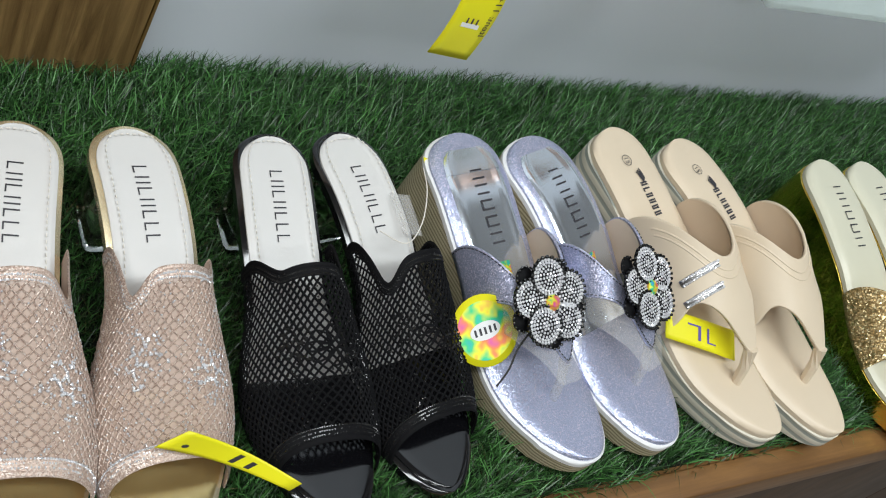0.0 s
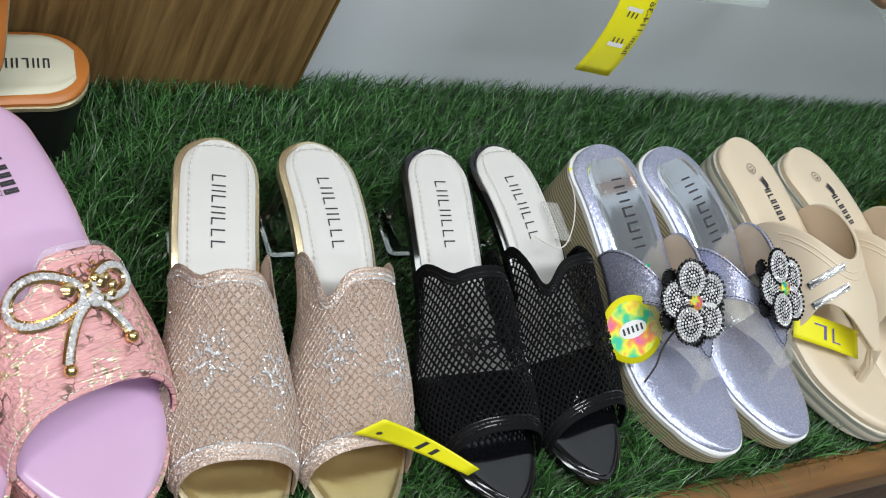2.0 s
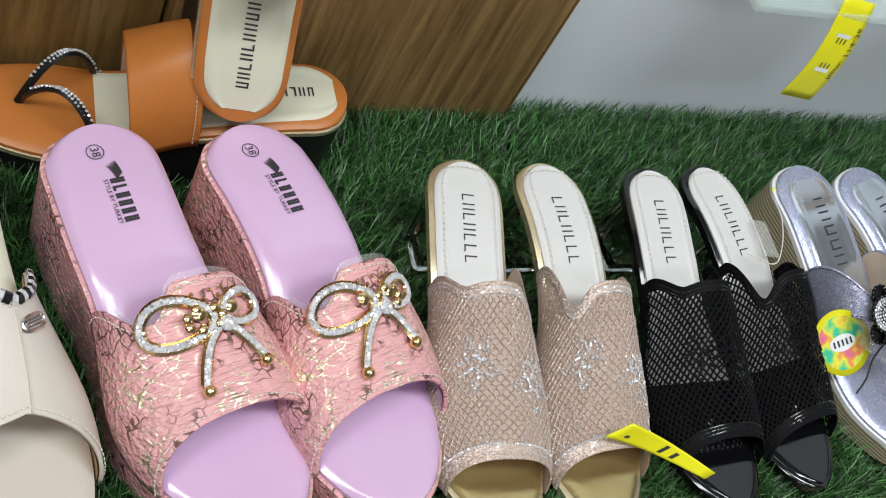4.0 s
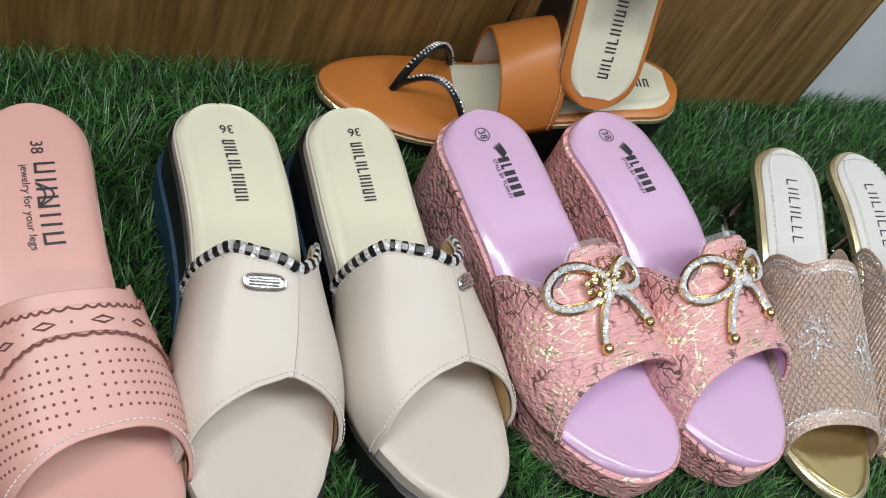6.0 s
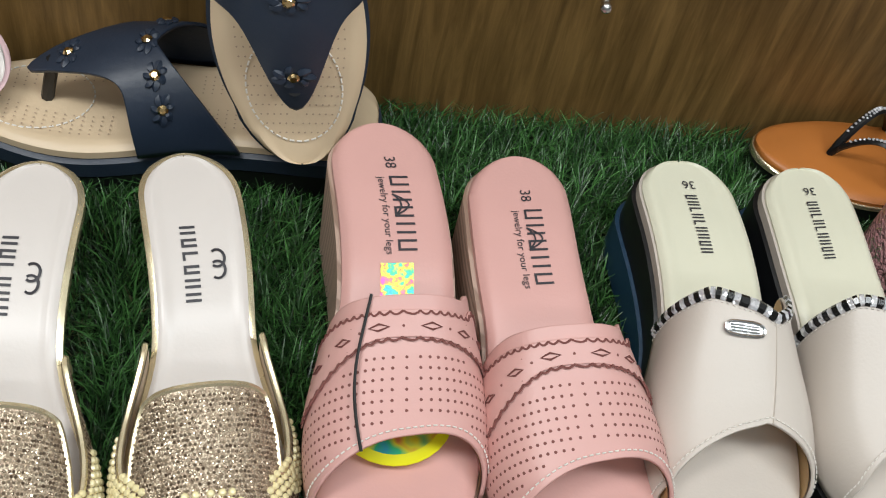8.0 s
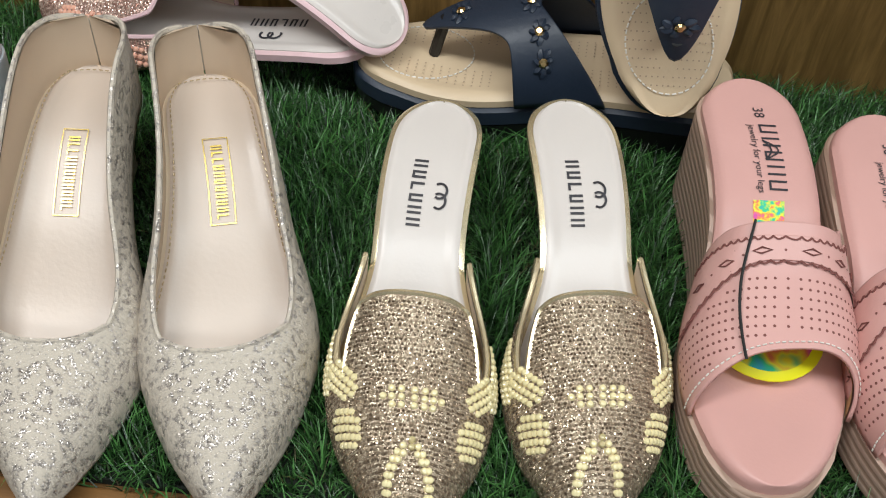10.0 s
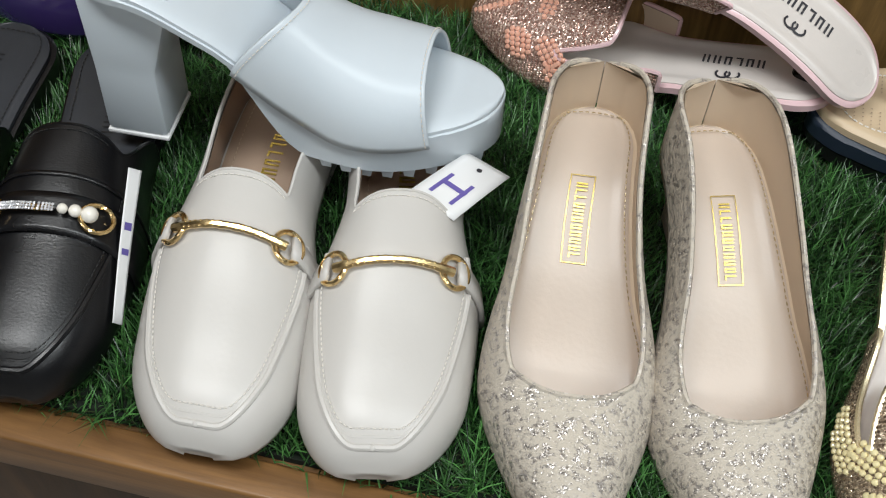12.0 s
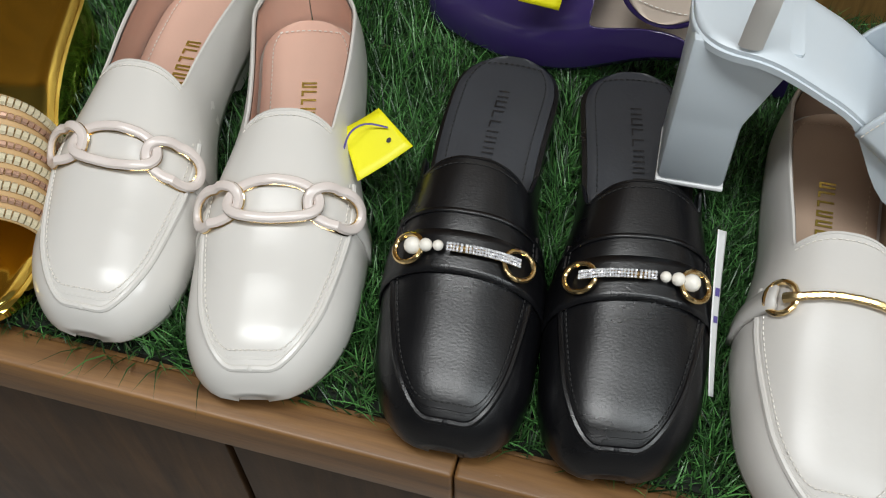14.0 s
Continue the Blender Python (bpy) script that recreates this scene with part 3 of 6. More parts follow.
# ------------------------------------------------------------------ the setting
BACK, LIP, GROUND = 1.005, 0.634, -0.55
part("floor", box_bm(-3.2, 4.2, -3.0, 1.3, GROUND - 0.05, GROUND), FLOOR_TILE, smooth=False)["kind"] = "structure"
part("ceiling", box_bm(-3.2, 4.2, -3.0, 1.3, CEIL, CEIL + 0.05), ROOM_PAINT, smooth=False)["kind"] = "structure"
for nm, bx in (("wall_south", (-3.25, 4.25, -3.1, -3.0)), ("wall_west", (-3.3, -3.2, -3.0, 1.3)), ("wall_east", (4.2, 4.3, -3.0, 1.3)), ("wall_north", (-3.2, 4.2, 1.08, 1.18))):
    part(nm, box_bm(*bx, GROUND, CEIL), ROOM_PAINT, smooth=False)["kind"] = "structure"
tagged(part("white_back_wall", box_bm(0.906, 2.6, 1.008, 1.08, -0.03, CEIL - 0.3, 0.002), WALL_WHITE, smooth=False), kind="structure")
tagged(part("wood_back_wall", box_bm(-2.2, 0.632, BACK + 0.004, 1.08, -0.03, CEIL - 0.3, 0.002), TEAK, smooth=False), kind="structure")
pil = thing("wood_pillar", pose(0.77, 0.99, 0), "brown teak print wooden pillar cladding beside a white wall", "pillar")
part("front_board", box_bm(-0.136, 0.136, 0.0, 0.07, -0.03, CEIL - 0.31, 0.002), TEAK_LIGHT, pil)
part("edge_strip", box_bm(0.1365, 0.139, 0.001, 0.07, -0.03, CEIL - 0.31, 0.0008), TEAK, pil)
ped = thing("display_ledge", pose(0, 0, 0), "long wooden display ledge with a projecting front lip", "display ledge")


part("board", box_bm(-2.2, 2.6, LIP + 0.012, BACK + 0.003, -0.034, -0.004), LIP_WOOD, ped, smooth=False)
for a, b in ((-2.2, -0.4925), (-0.4915, 0.9), (0.901, 2.6)):
    part("lip", box_bm(a, b, LIP - 0.010, LIP + 0.0115, -0.036, 0.003, 0.0022, 3), LIP_WOOD, ped)
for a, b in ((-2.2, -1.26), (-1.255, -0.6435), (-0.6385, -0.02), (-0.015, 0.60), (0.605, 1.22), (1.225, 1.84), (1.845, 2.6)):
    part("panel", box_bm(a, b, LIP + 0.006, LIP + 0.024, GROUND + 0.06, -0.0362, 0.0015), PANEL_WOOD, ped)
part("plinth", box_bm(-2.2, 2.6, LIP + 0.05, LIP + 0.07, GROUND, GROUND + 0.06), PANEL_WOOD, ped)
mat_ob = thing("grass_mat", pose(0, 0, 0), "dark green artificial grass mat with brown thatch on the ledge", "grass mat")
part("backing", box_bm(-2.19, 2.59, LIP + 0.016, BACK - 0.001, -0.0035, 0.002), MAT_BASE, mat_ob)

REST = 0.011  # shoes press the blades down to this height
FOOT = []  # outlines that press on the mat: x, y, heading, length, width


def placed(x, y, head, length=0.245, width=0.08, z=REST, pressed=True):
    """The pose of a shoe by its heel and heading."""
    if pressed:
        FOOT.append((x, y, radians(head), length, width))
    return pose(x, y, z, 0, 0, head)

# ------------------------------------------------------------------ shoes


def axes_pose(at, toe, normal, h=0.0):
    """A pose from the heel's place (on the footbed, h over the base), the way to the toe and the footbed's normal."""
    y = -Vector(toe).normalized()
    z = Vector(normal)
    z = (z - y * z.dot(y)).normalized()
    x = y.cross(z)
    m = Matrix((x, y, z)).transposed().to_4x4()
    m.translation = Vector(at) - z * h
    return m


def ease(a, b, t):
    t = min(1, max(0, t))
    t = t * t * (3 - 2 * t)
    return a + (b - a) * t


def net_lines(up, s0, s1, pitch=9.5, slope=380.0, r=0.00045, lift=0.0006):
    """Crossing threads that make a diamond net over the foot."""
    g = Geo()
    for sgn in (1, -1):
        c = -90 - slope
        while c < 90 + slope:
            pts, nn = [], []
            for i in range(46):
                s = 0.36 + (0.98 - 0.36) * i / 45
                phi = c + sgn * slope * (s - 0.36) if sgn > 0 else c + slope - slope * (s - 0.36)
                ok = abs(phi) < 88 and s0(phi) <= s <= s1(phi)
                if ok:
                    pts.append(up.on(s, phi, lift))
                    nn.append(up.normal(s, phi))
                if (not ok or i == 45) and len(pts) > 1:
                    g.tube(pts, r, 4, nrm=nn, flat=0.8)
                if not ok:
                    pts, nn = [], []
            c += pitch
    return g


def net_mule(name, m, side, rim, front, upper_net, tulle, label, group, stones, seed, dark=False):
    """A high-heeled mule with a clear block heel and a net upper."""
    rnd = random.Random(seed)
    ob = thing(name, m, label, "mule", group)
    a = Last(0.232, [(0, 0.0234), (0.15, 0.0244), (0.4, 0.0244), (0.7, 0.0382), (1, 0.0335)],
             [(0, 0.067), (0.12, 0.065), (0.3, 0.055), (0.5, 0.034), (0.68, 0.018), (0.85, 0.013), (1, 0.014)], side, toe_round=0.3, toe_power=2.0)
    z = a.z
    slab(a, z, lambda s: z(s) - 0.0075, 0.0016, 0.0022).done("sole", rim, ob)
    slab(a, lambda s: z(s) + 0.0026, lambda s: z(s) - 0.002, -0.0016, 0.0022, 0.0012, s_to=0.63).done("insole", WHITE_INSOLE, ob)
    slab(a, lambda s: z(s) + 0.0012, lambda s: z(s) - 0.002, -0.0012, 0.0012, s_from=0.60).done("toe_lining", front, ob)
    hb = bmesh.new()
    for zz, k in ((0.0, 0.86), (0.056, 1.0)):
        sl = 0.004 if zz else 0.0
        for sx, sy in ((-1, -0.008), (1, -0.008), (1, -0.046), (-1, -0.046)):
            hb.verts.new((sx * 0.0205 * k, sy * k - 0.004, zz - (0.006 if zz and sy < -0.02 else 0)))
    hb.verts.ensure_lookup_table()
    for f in ((3, 2, 1, 0), (4, 5, 6, 7), (0, 1, 5, 4), (1, 2, 6, 5), (2, 3, 7, 6), (3, 0, 4, 7)):
        hb.faces.new([hb.verts[i] for i in f])
    bmesh.ops.bevel(hb, geom=hb.edges[:], offset=0.004, segments=2, profile=0.5, affect="EDGES")
    part("heel", hb, ACRYLIC, ob, "clear acrylic block heel", sharp=25)
    up = Upper(a, [(0.3, 0.050), (0.45, 0.049), (0.6, 0.043), (0.75, 0.034), (0.88, 0.027), (1, 0.02)], 2.35, 0.003, 0.005)

    def s0(p):
        q = p * side
        return 0.450 - 0.075 * ease(0, 1, (-q - 34) / 46) + 0.040 * math.exp(-((q - 40) / 13) ** 2) - 0.120 * ease(0, 1, (q - 48) / 34)

    def s1(p):
        return 0.845 - 0.016 * math.cos(math.radians(p)) + 0.03 * (abs(p) / 90) ** 3

    up.sheet(s0, s1).done("lining", tulle, ob, "sheer tulle", thick=0.0)
    net_lines(up, s0, s1, 6.6, 300.0, r=0.00074 if dark else 0.00055).done("net", upper_net, ob, "diamond net")
    for f, wd in ((s0, 0.0025), (s1, 0.003)):
        pts, nn = up.line(f, lift=0.0008)
        Geo().tube(pts, wd * 0.6, 6, nrm=nn, flat=0.35).done("binding", upper_net if not dark else BLACK_FABRIC, ob)
    pts, nn = up.line(lambda p: s1(p) - 0.018, lift=0.001)
    Geo().tube(pts, 0.0032, 6, nrm=nn, flat=0.2).done("border", upper_net, ob)
    pts, nn = up.line(lambda p: s0(p) + 0.014, lift=0.001)
    Geo().tube(pts, 0.0026, 6, nrm=nn, flat=0.2).done("border", upper_net, ob)
    # stones in double rows along both edges, in two five-petalled flowers, and a few strewn between
    g = Geo()

    def stone(s, p, r):
        if abs(p) < 86 and s0(p) + 0.004 < s < s1(p) - 0.004:
            g.gem(up.on(s, p, 0.0011), r, up.normal(s, p))

    for f, offs in ((s0, (0.010, 0.019)), (s1, (-0.012, -0.021, -0.030))):
        for k, d in enumerate(offs):
            for i in range(86):
                p = -85 + 2 * i + k % 2
                stone(f(p) + d, p, rnd.uniform(0.0006, 0.0009))
    for fs, fp, size in ((0.615, -24, 1.0), (0.655, 26, 1.1)):
        for k in range(5):
            t = k * 2 * math.pi / 5 + 0.4
            for i in range(24):
                q = rnd.uniform(0, 2 * math.pi)
                rr = (0.55 + 0.45 * math.cos(q)) * rnd.uniform(0.45, 1.1)
                u, v = (0.002 + 0.0125 * rr) * size, 0.0036 * math.sin(q) * size
                stone(fs + (u * math.sin(t) + v * math.cos(t)) / a.L, fp + (u * math.cos(t) - v * math.sin(t)) / 0.00072, rnd.uniform(0.0006, 0.0010))
    for i in range(stones // 2):
        p = rnd.uniform(-84, 84)
        stone(rnd.uniform(s0(p), s1(p)), p, rnd.uniform(0.0004, 0.0007))
    g.done("rhinestones", CRYSTAL if not dark else BLACK_BEAD, ob, "small set stones", kind="stuff", smooth=False)
    if dark:
        # cut-out petals on the vamp
        g = Geo()
        for k in range(8):
            t = k * math.pi / 4
            pts = []
            for i in range(13):
                q = i / 12 * 2 * math.pi
                rr = 0.5 + 0.5 * math.cos(q)
                dx, dy = (4 + 17 * rr) * math.cos(t) + 5 * math.sin(q) * -math.sin(t), (4 + 17 * rr) * math.sin(t) + 5 * math.sin(q) * math.cos(t)
                pts.append(up.on(0.62 + dy * 0.0021, 6 + dx, 0.0012))
            g.tube(pts[:-1], 0.0007, 5, closed=True)
        g.done("flower_trim", BLACK_FABRIC, ob)
    insole_stitch(a, ob, THREAD_WHITE, 0.0065, 0.035, 0.5, 0.0030)
    bars(a, letter_bars(a, 0.11, 0.315, 0.0, 0.0085, 7, 5, 0.0009), ob, INK, lift=0.0018)
    return ob, a, up


GOLD_NET = "rose gold glitter net mule, white insole, clear block heel"
BLACK_NET = "black net mule with white insole, black rim and clear heel"
net_mule("mule", placed(0.8055, 0.8915, -7.5, 0.234), 1, GOLD_RIM, GOLD_FOIL, NET_GOLD, NUDE_TULLE, GOLD_NET, "rose gold mules", 760, 1)
gB, gBl, gBu = net_mule("mule", placed(0.8655, 0.8895, -0.5, 0.234), -1, GOLD_RIM, GOLD_FOIL, NET_GOLD, NUDE_TULLE, GOLD_NET, "rose gold mules", 760, 2)
net_mule("mule", placed(0.9545, 0.886, -1.5, 0.234), 1, BLACK_PATENT, BLACK_PATENT, BLACK_FABRIC, BLACK_TULLE, BLACK_NET, "black net mules", 620, 3, True)
net_mule("mule", placed(1.0035, 0.889, 9.2, 0.234), -1, BLACK_PATENT, BLACK_PATENT, BLACK_FABRIC, BLACK_TULLE, BLACK_NET, "black net mules", 620, 4, True)


def wedge_last(side, high=0.066, ball=0.03, length=0.243, wide=0.0415, heel=0.0255):
    return Last(length, [(0, heel), (0.15, heel + 0.001), (0.4, heel + 0.0015), (0.7, wide), (1, wide * 0.9)],
                [(0, high), (0.15, high - 0.001), (0.35, high - 0.008), (0.62, ball + 0.005), (0.8, ball), (1, ball + 0.003)], side, toe_round=0.3, toe_power=2.1, heel_round=0.11)


def spring(s):
    """The underside lifts a little at the toe and heel."""
    return 0.010 * max(0, (s - 0.82) / 0.18) ** 2 + 0.003 * max(0, (0.06 - s) / 0.06) ** 2


def mark_bird(a, s, x, parent, k=1.0, lift=0.0008):
    """A printed emblem of five curved stripes."""
    g = Geo()
    for i in range(5):
        pts = []
        for j in range(6):
            t = j / 5
            pts.append((x + k * (0.0045 - 0.0016 * i + 0.006 * t * (0.3 + 0.14 * i)), s + k * (-0.02 + 0.042 * t * t + 0.003 * i)))
        vs = []
        for j, (px, ps) in enumerate(pts):
            w = 0.0007 * k * (0.4 + j / 5)
            vs += [a.bed_xy(px - w, ps, lift), a.bed_xy(px + w, ps, lift)]
        g.add(vs, [(2 * j, 2 * j + 2, 2 * j + 3, 2 * j + 1) for j in range(5)])
    return g.done("emblem", INK, parent, smooth=False)


def ring_mark(a, s, x, r, parent, lift=0.0008):
    g = Geo()
    vs = []
    for j in range(24):
        t = j * math.pi / 12
        for rr in (r, r - 0.0005):
            vs.append(a.bed_xy(x + rr * math.cos(t), s + rr * math.sin(t) / a.L, lift))
    g.add(vs, [(2 * j, (2 * j + 2) % 48, (2 * j + 3) % 48, 2 * j + 1) for j in range(24)])
    return g.done("size_ring", INK, parent, smooth=False)


# pink crackle wedges with a jewelled bow
def bow_wedge(m, side, seed):
    ob = thing("wedge_slide", m, "lilac and pink crackle wedge slide with gold jewelled bow", "slide sandal", "pink bow wedges")
    a = wedge_last(side, 0.071, 0.035, 0.237, 0.0448, 0.0295)
    z = a.z
    slab(a, lambda s: z(s) - 0.006, spring, 0.003, 0.002, taper=0.97).done("wedge", PINK_CRACK, ob, "pink crackle wrapped wedge")
    slab(a, z, lambda s: z(s) - 0.008, 0.001, 0.0045).done("insole", LILAC, ob, "glossy lilac footbed")
    up = Upper(a, [(0.3, 0.046), (0.5, 0.047), (0.7, 0.04), (0.85, 0.034), (1, 0.03)], 2.5, 0.0035, 0.006)

    def s0(p):
        q = p
        return ease(0.44, 0.555, (q + 90) / 62) - 0.060 * ease(0, 1, (q + 26) / 18) + 0.02 * ease(0, 1, (q - 35) / 40)

    def s1(p):
        q = p * side
        return 0.822 - 0.05 * math.cos(math.radians(min(90, max(-90, q)))) + 0.022 * (abs(p) / 90) ** 2

    up.sheet(s0, s1, 48, 24).done("strap", PINK_CRACK, ob, "pink crackle vamp", thick=0.0022, off=1)
    up.sheet(lambda p: s0(p) + 0.004, lambda p: s1(p) - 0.004, 40, 12, inset=0.0009).done("lining", LILAC, ob)
    g = Geo()
    for f, d in ((s0, 0.012), (s1, -0.012)):
        pts, nn = up.line(lambda p: f(p) + d, lift=0.0024)
        g.dashes(pts, nn, 0.0032, 0.0021, 0.0007)
    g.done("stitching", THREAD_WHITE, ob, kind="stuff")
    # clear toe-side guard
    up.sheet(lambda p: s0(p) - 0.014, lambda p: s0(p) + 0.002, 16, 3, 60).done("guard", VINYL, ob, "clear film edge")
    # the bow: two loops, two tails with balls, a centre stone
    metal, stones, balls = Geo(), Geo(), []
    cs, cp = 0.592, 6

    def bow_pt(dx, dy, lift=0.005):
        return up.on(cs + dy / a.L, cp + dx / 0.00075 * 1.0, lift)

    loops = []
    for sx in (-1, 1):
        big = 1.25 if sx < 0 else 0.85
        pts = []
        for i in range(23):
            t = 2 * math.pi * i / 23
            pts.append((sx * (0.002 + 0.0122 * big * (1 - math.cos(t))), -0.003 + 0.0086 * big * math.sin(t) - 0.002 * (1 - math.cos(t))))
        loops.append((pts, True))
        tail = [(sx * (0.001 + 0.011 * (i / 9) ** 0.7), 0.002 + 0.022 * (i / 9) * (1.15 if sx < 0 else 0.85)) for i in range(10)]
        loops.append((tail, False))
        balls.append(Geo().ball(bow_pt(tail[-1][0], tail[-1][1] + 0.003, 0.005), 0.0038, up.normal(cs, cp), 5, 10))
    for pts, closed in loops:
        p3 = [bow_pt(*q) for q in pts]
        nn = [up.normal(cs + q[1] / a.L, cp + q[0] / 0.00075) for q in pts]
        metal.tube(p3, 0.0030, 6, closed, 0.5, nn)
        for i in range(len(p3) * 2 - 1):
            i0 = i // 2
            i1 = (i0 + i % 2) % len(p3)
            stones.gem((p3[i0] + p3[i1]) / 2 + nn[i0] * 0.0011, 0.0020, nn[i0])
    for k in range(7):
        t = 2 * math.pi * k / 7
        metal.ball(bow_pt(-side * 0.005 + 0.006 * math.cos(t), -0.003 + 0.005 * math.sin(t), 0.007), 0.003, up.normal(cs, cp), 3, 6, 0.4)
    for sx in (-1, 1):
        metal.ball(bow_pt(sx * 0.0058, -0.006, 0.0068), 0.0042, up.normal(cs, cp), 3, 8, 0.25)
    for k in range(5):
        metal.ball(bow_pt(-0.006 + 0.003 * k, -0.012 - (0.003 if k % 2 == 0 else 0), 0.005), 0.0012, rows=3, n=6)
    bow = metal.done("bow", GOLD_METAL, ob, "gold bow ornament")
    stones.done("bow_stones", CRYSTAL, bow, kind="stuff", smooth=False)
    for q in balls:
        q.done("ball_tip", GOLD_METAL, bow)
    g = Geo().gem(bow_pt(0.001, 0.002, 0.007), 0.0042, up.normal(cs, cp), 8)
    g.done("centre_stone", CRYSTAL, bow, smooth=False)
    words(a, "38", 0.0068, 0.075, -0.004, ob, INK)
    ring_mark(a, 0.075, -0.004, 0.0050, ob)
    mark_bird(a, 0.125, 0.000, ob, 0.85)
    bars(a, letter_bars(a, 0.150, 0.270, 0.002, 0.0080, 6, 9, 0.0015), ob, INK)
    words(a, "STYLE BY TURKEY", 0.0034, 0.210, -0.0045, ob, INK)
    return ob


bow_wedge(placed(0.5745, 0.910, 14.5, 0.24, 0.09), 1, 1)
bow_wedge(placed(0.6600, 0.9125, 16, 0.24, 0.09), -1, 2)


# stone-coloured slides with a chequered bead edge
def bead_slide(m, side):
    ob = thing("slide_sandal", m, "stone leather slide with black and crystal bead edge, dark wedge", "slide sandal", "stone slides")
    a = wedge_last(side, 0.070, 0.035, 0.236, 0.0403, 0.0255)
    z = a.z
    slab(a, lambda s: z(s) - 0.012, spring, 0.004, 0.002, taper=1.02).done("wedge", BLACK_RUBBER, ob, "black wedge sole")
    slab(a, lambda s: max(0.012, (z(s) - 0.012) * 0.55), lambda s: spring(s) + 0.001, 0.0062, 0.002, s_to=0.5).done("heel_band", NAVY_SOLE, ob, "navy lower layer")
    slab(a, z, lambda s: z(s) - 0.013, 0.001, 0.004, 0.0022, s_to=0.60).done("insole", CREAM_INSOLE, ob, "cream padded insole")
    slab(a, lambda s: z(s) - 0.0005, lambda s: z(s) - 0.013, 0.0014, 0.004, s_from=0.57).done("toe_bed", STONE, ob)
    slab(a, lambda s: z(s) - 0.004, lambda s: z(s) - 0.0125, 0.0022, 0.002, s_to=0.6).done("rim", STONE, ob)
    up = Upper(a, [(0.3, 0.05), (0.5, 0.05), (0.7, 0.042), (0.85, 0.036), (1, 0.03)], 2.6, 0.0035, 0.008)

    def s0(p):
        q = p
        return 0.458 + 0.055 * max(0, 1 - abs(q - 20) / 46) ** 1.2 - 0.040 * ease(0, 1, (q - 36) / 36) - 0.01 * ease(0, 1, (-q - 40) / 50)

    def s1(p):
        q = p
        return 0.81 - 0.085 * max(0, 1 - abs(q - 8) / 70) ** 1.1 + 0.02 * (abs(p) / 90) ** 3

    up.sheet(s0, s1, 52, 24).done("strap", STONE, ob, "smooth stone leather vamp", thick=0.002, off=1)
    up.sheet(lambda p: s0(p) + 0.003, lambda p: s1(p) - 0.003, 40, 10, inset=0.0009).done("lining", TAN_LINING, ob)
    seam = [up.on(s0(20) + (s1(10) - s0(20)) * i / 14, 20 - 10 * i / 14, 0.0022) for i in range(15)]
    Geo().tube(seam, 0.0007, 5).done("seam", STONE, ob)
    g, h = Geo(), Geo()
    pts, nn = up.line(lambda p: s0(p) + 0.006, n=40, lift=0.0028)
    for i in range(40):
        d = (pts[i + 1] - pts[i]).length
        tgt = g if i % 2 else h
        tgt.tube([pts[i] + (pts[i + 1] - pts[i]) * 0.05, pts[i] + (pts[i + 1] - pts[i]) * 0.95], 0.0031, 6, nrm=[nn[i]] * 2, flat=0.6)
    g.done("black_bead_trim", BLACK_BEAD, ob, kind="stuff")
    h.done("crystal_bead_trim", CRYSTAL, ob, kind="stuff")
    g = Geo()
    pts, nn = up.line(lambda p: s1(p) - 0.011, lift=0.0022)
    g.dashes(pts, nn, 0.0030, 0.0019, 0.0007)
    pts, nn = up.line(lambda p: s0(p) + 0.022, lift=0.0022)
    g.dashes(pts, nn, 0.0030, 0.0016, 0.0004)
    g.done("stitching", THREAD_WHITE, ob, kind="stuff")
    # small chrome plate: an oval frame round a ridged field
    c0, sp, lean_s = (-3, 0.542, 0.006) if side < 0 else (29, 0.556, -0.012)

    def plate_pt(x, y, lift):
        return up.on(sp + y / a.L + lean_s * x / 0.008, c0 + x / 0.00072, lift)

    rim_pts = [plate_pt(0.0074 * math.copysign(abs(math.cos(t)) ** 0.7, math.cos(t)), 0.0031 * math.copysign(abs(math.sin(t)) ** 0.7, math.sin(t)), 0.0034) for t in [2 * math.pi * i / 28 for i in range(28)]]
    cm = plate_pt(0, 0, 0.0030)
    g = Geo().tube(rim_pts, 0.0009, 6, True)
    g.add(rim_pts + [cm], [(i, (i + 1) % 28, 28) for i in range(28)])
    for k in (-1, 0, 1):
        g.tube([plate_pt(-0.0052, k * 0.0013, 0.0040), plate_pt(0.0052, k * 0.0013, 0.0040)], 0.0005, 5)
    g.done("plate", STEEL, ob, "small chrome plate")
    words(a, "36", 0.0080, 0.070, 0.001, ob, INK, turn=180, lift=-0.0014)
    bars(a, letter_bars(a, 0.100, 0.270, 0.0, 0.0070, 9, 21, 0.0009), ob, INK, lift=-0.0014)
    return ob


bead_slide(placed(0.4165, 0.908, 2.0, 0.236, 0.09), -1)
bead_slide(placed(0.4915, 0.909, 7.0, 0.236, 0.09), 1)


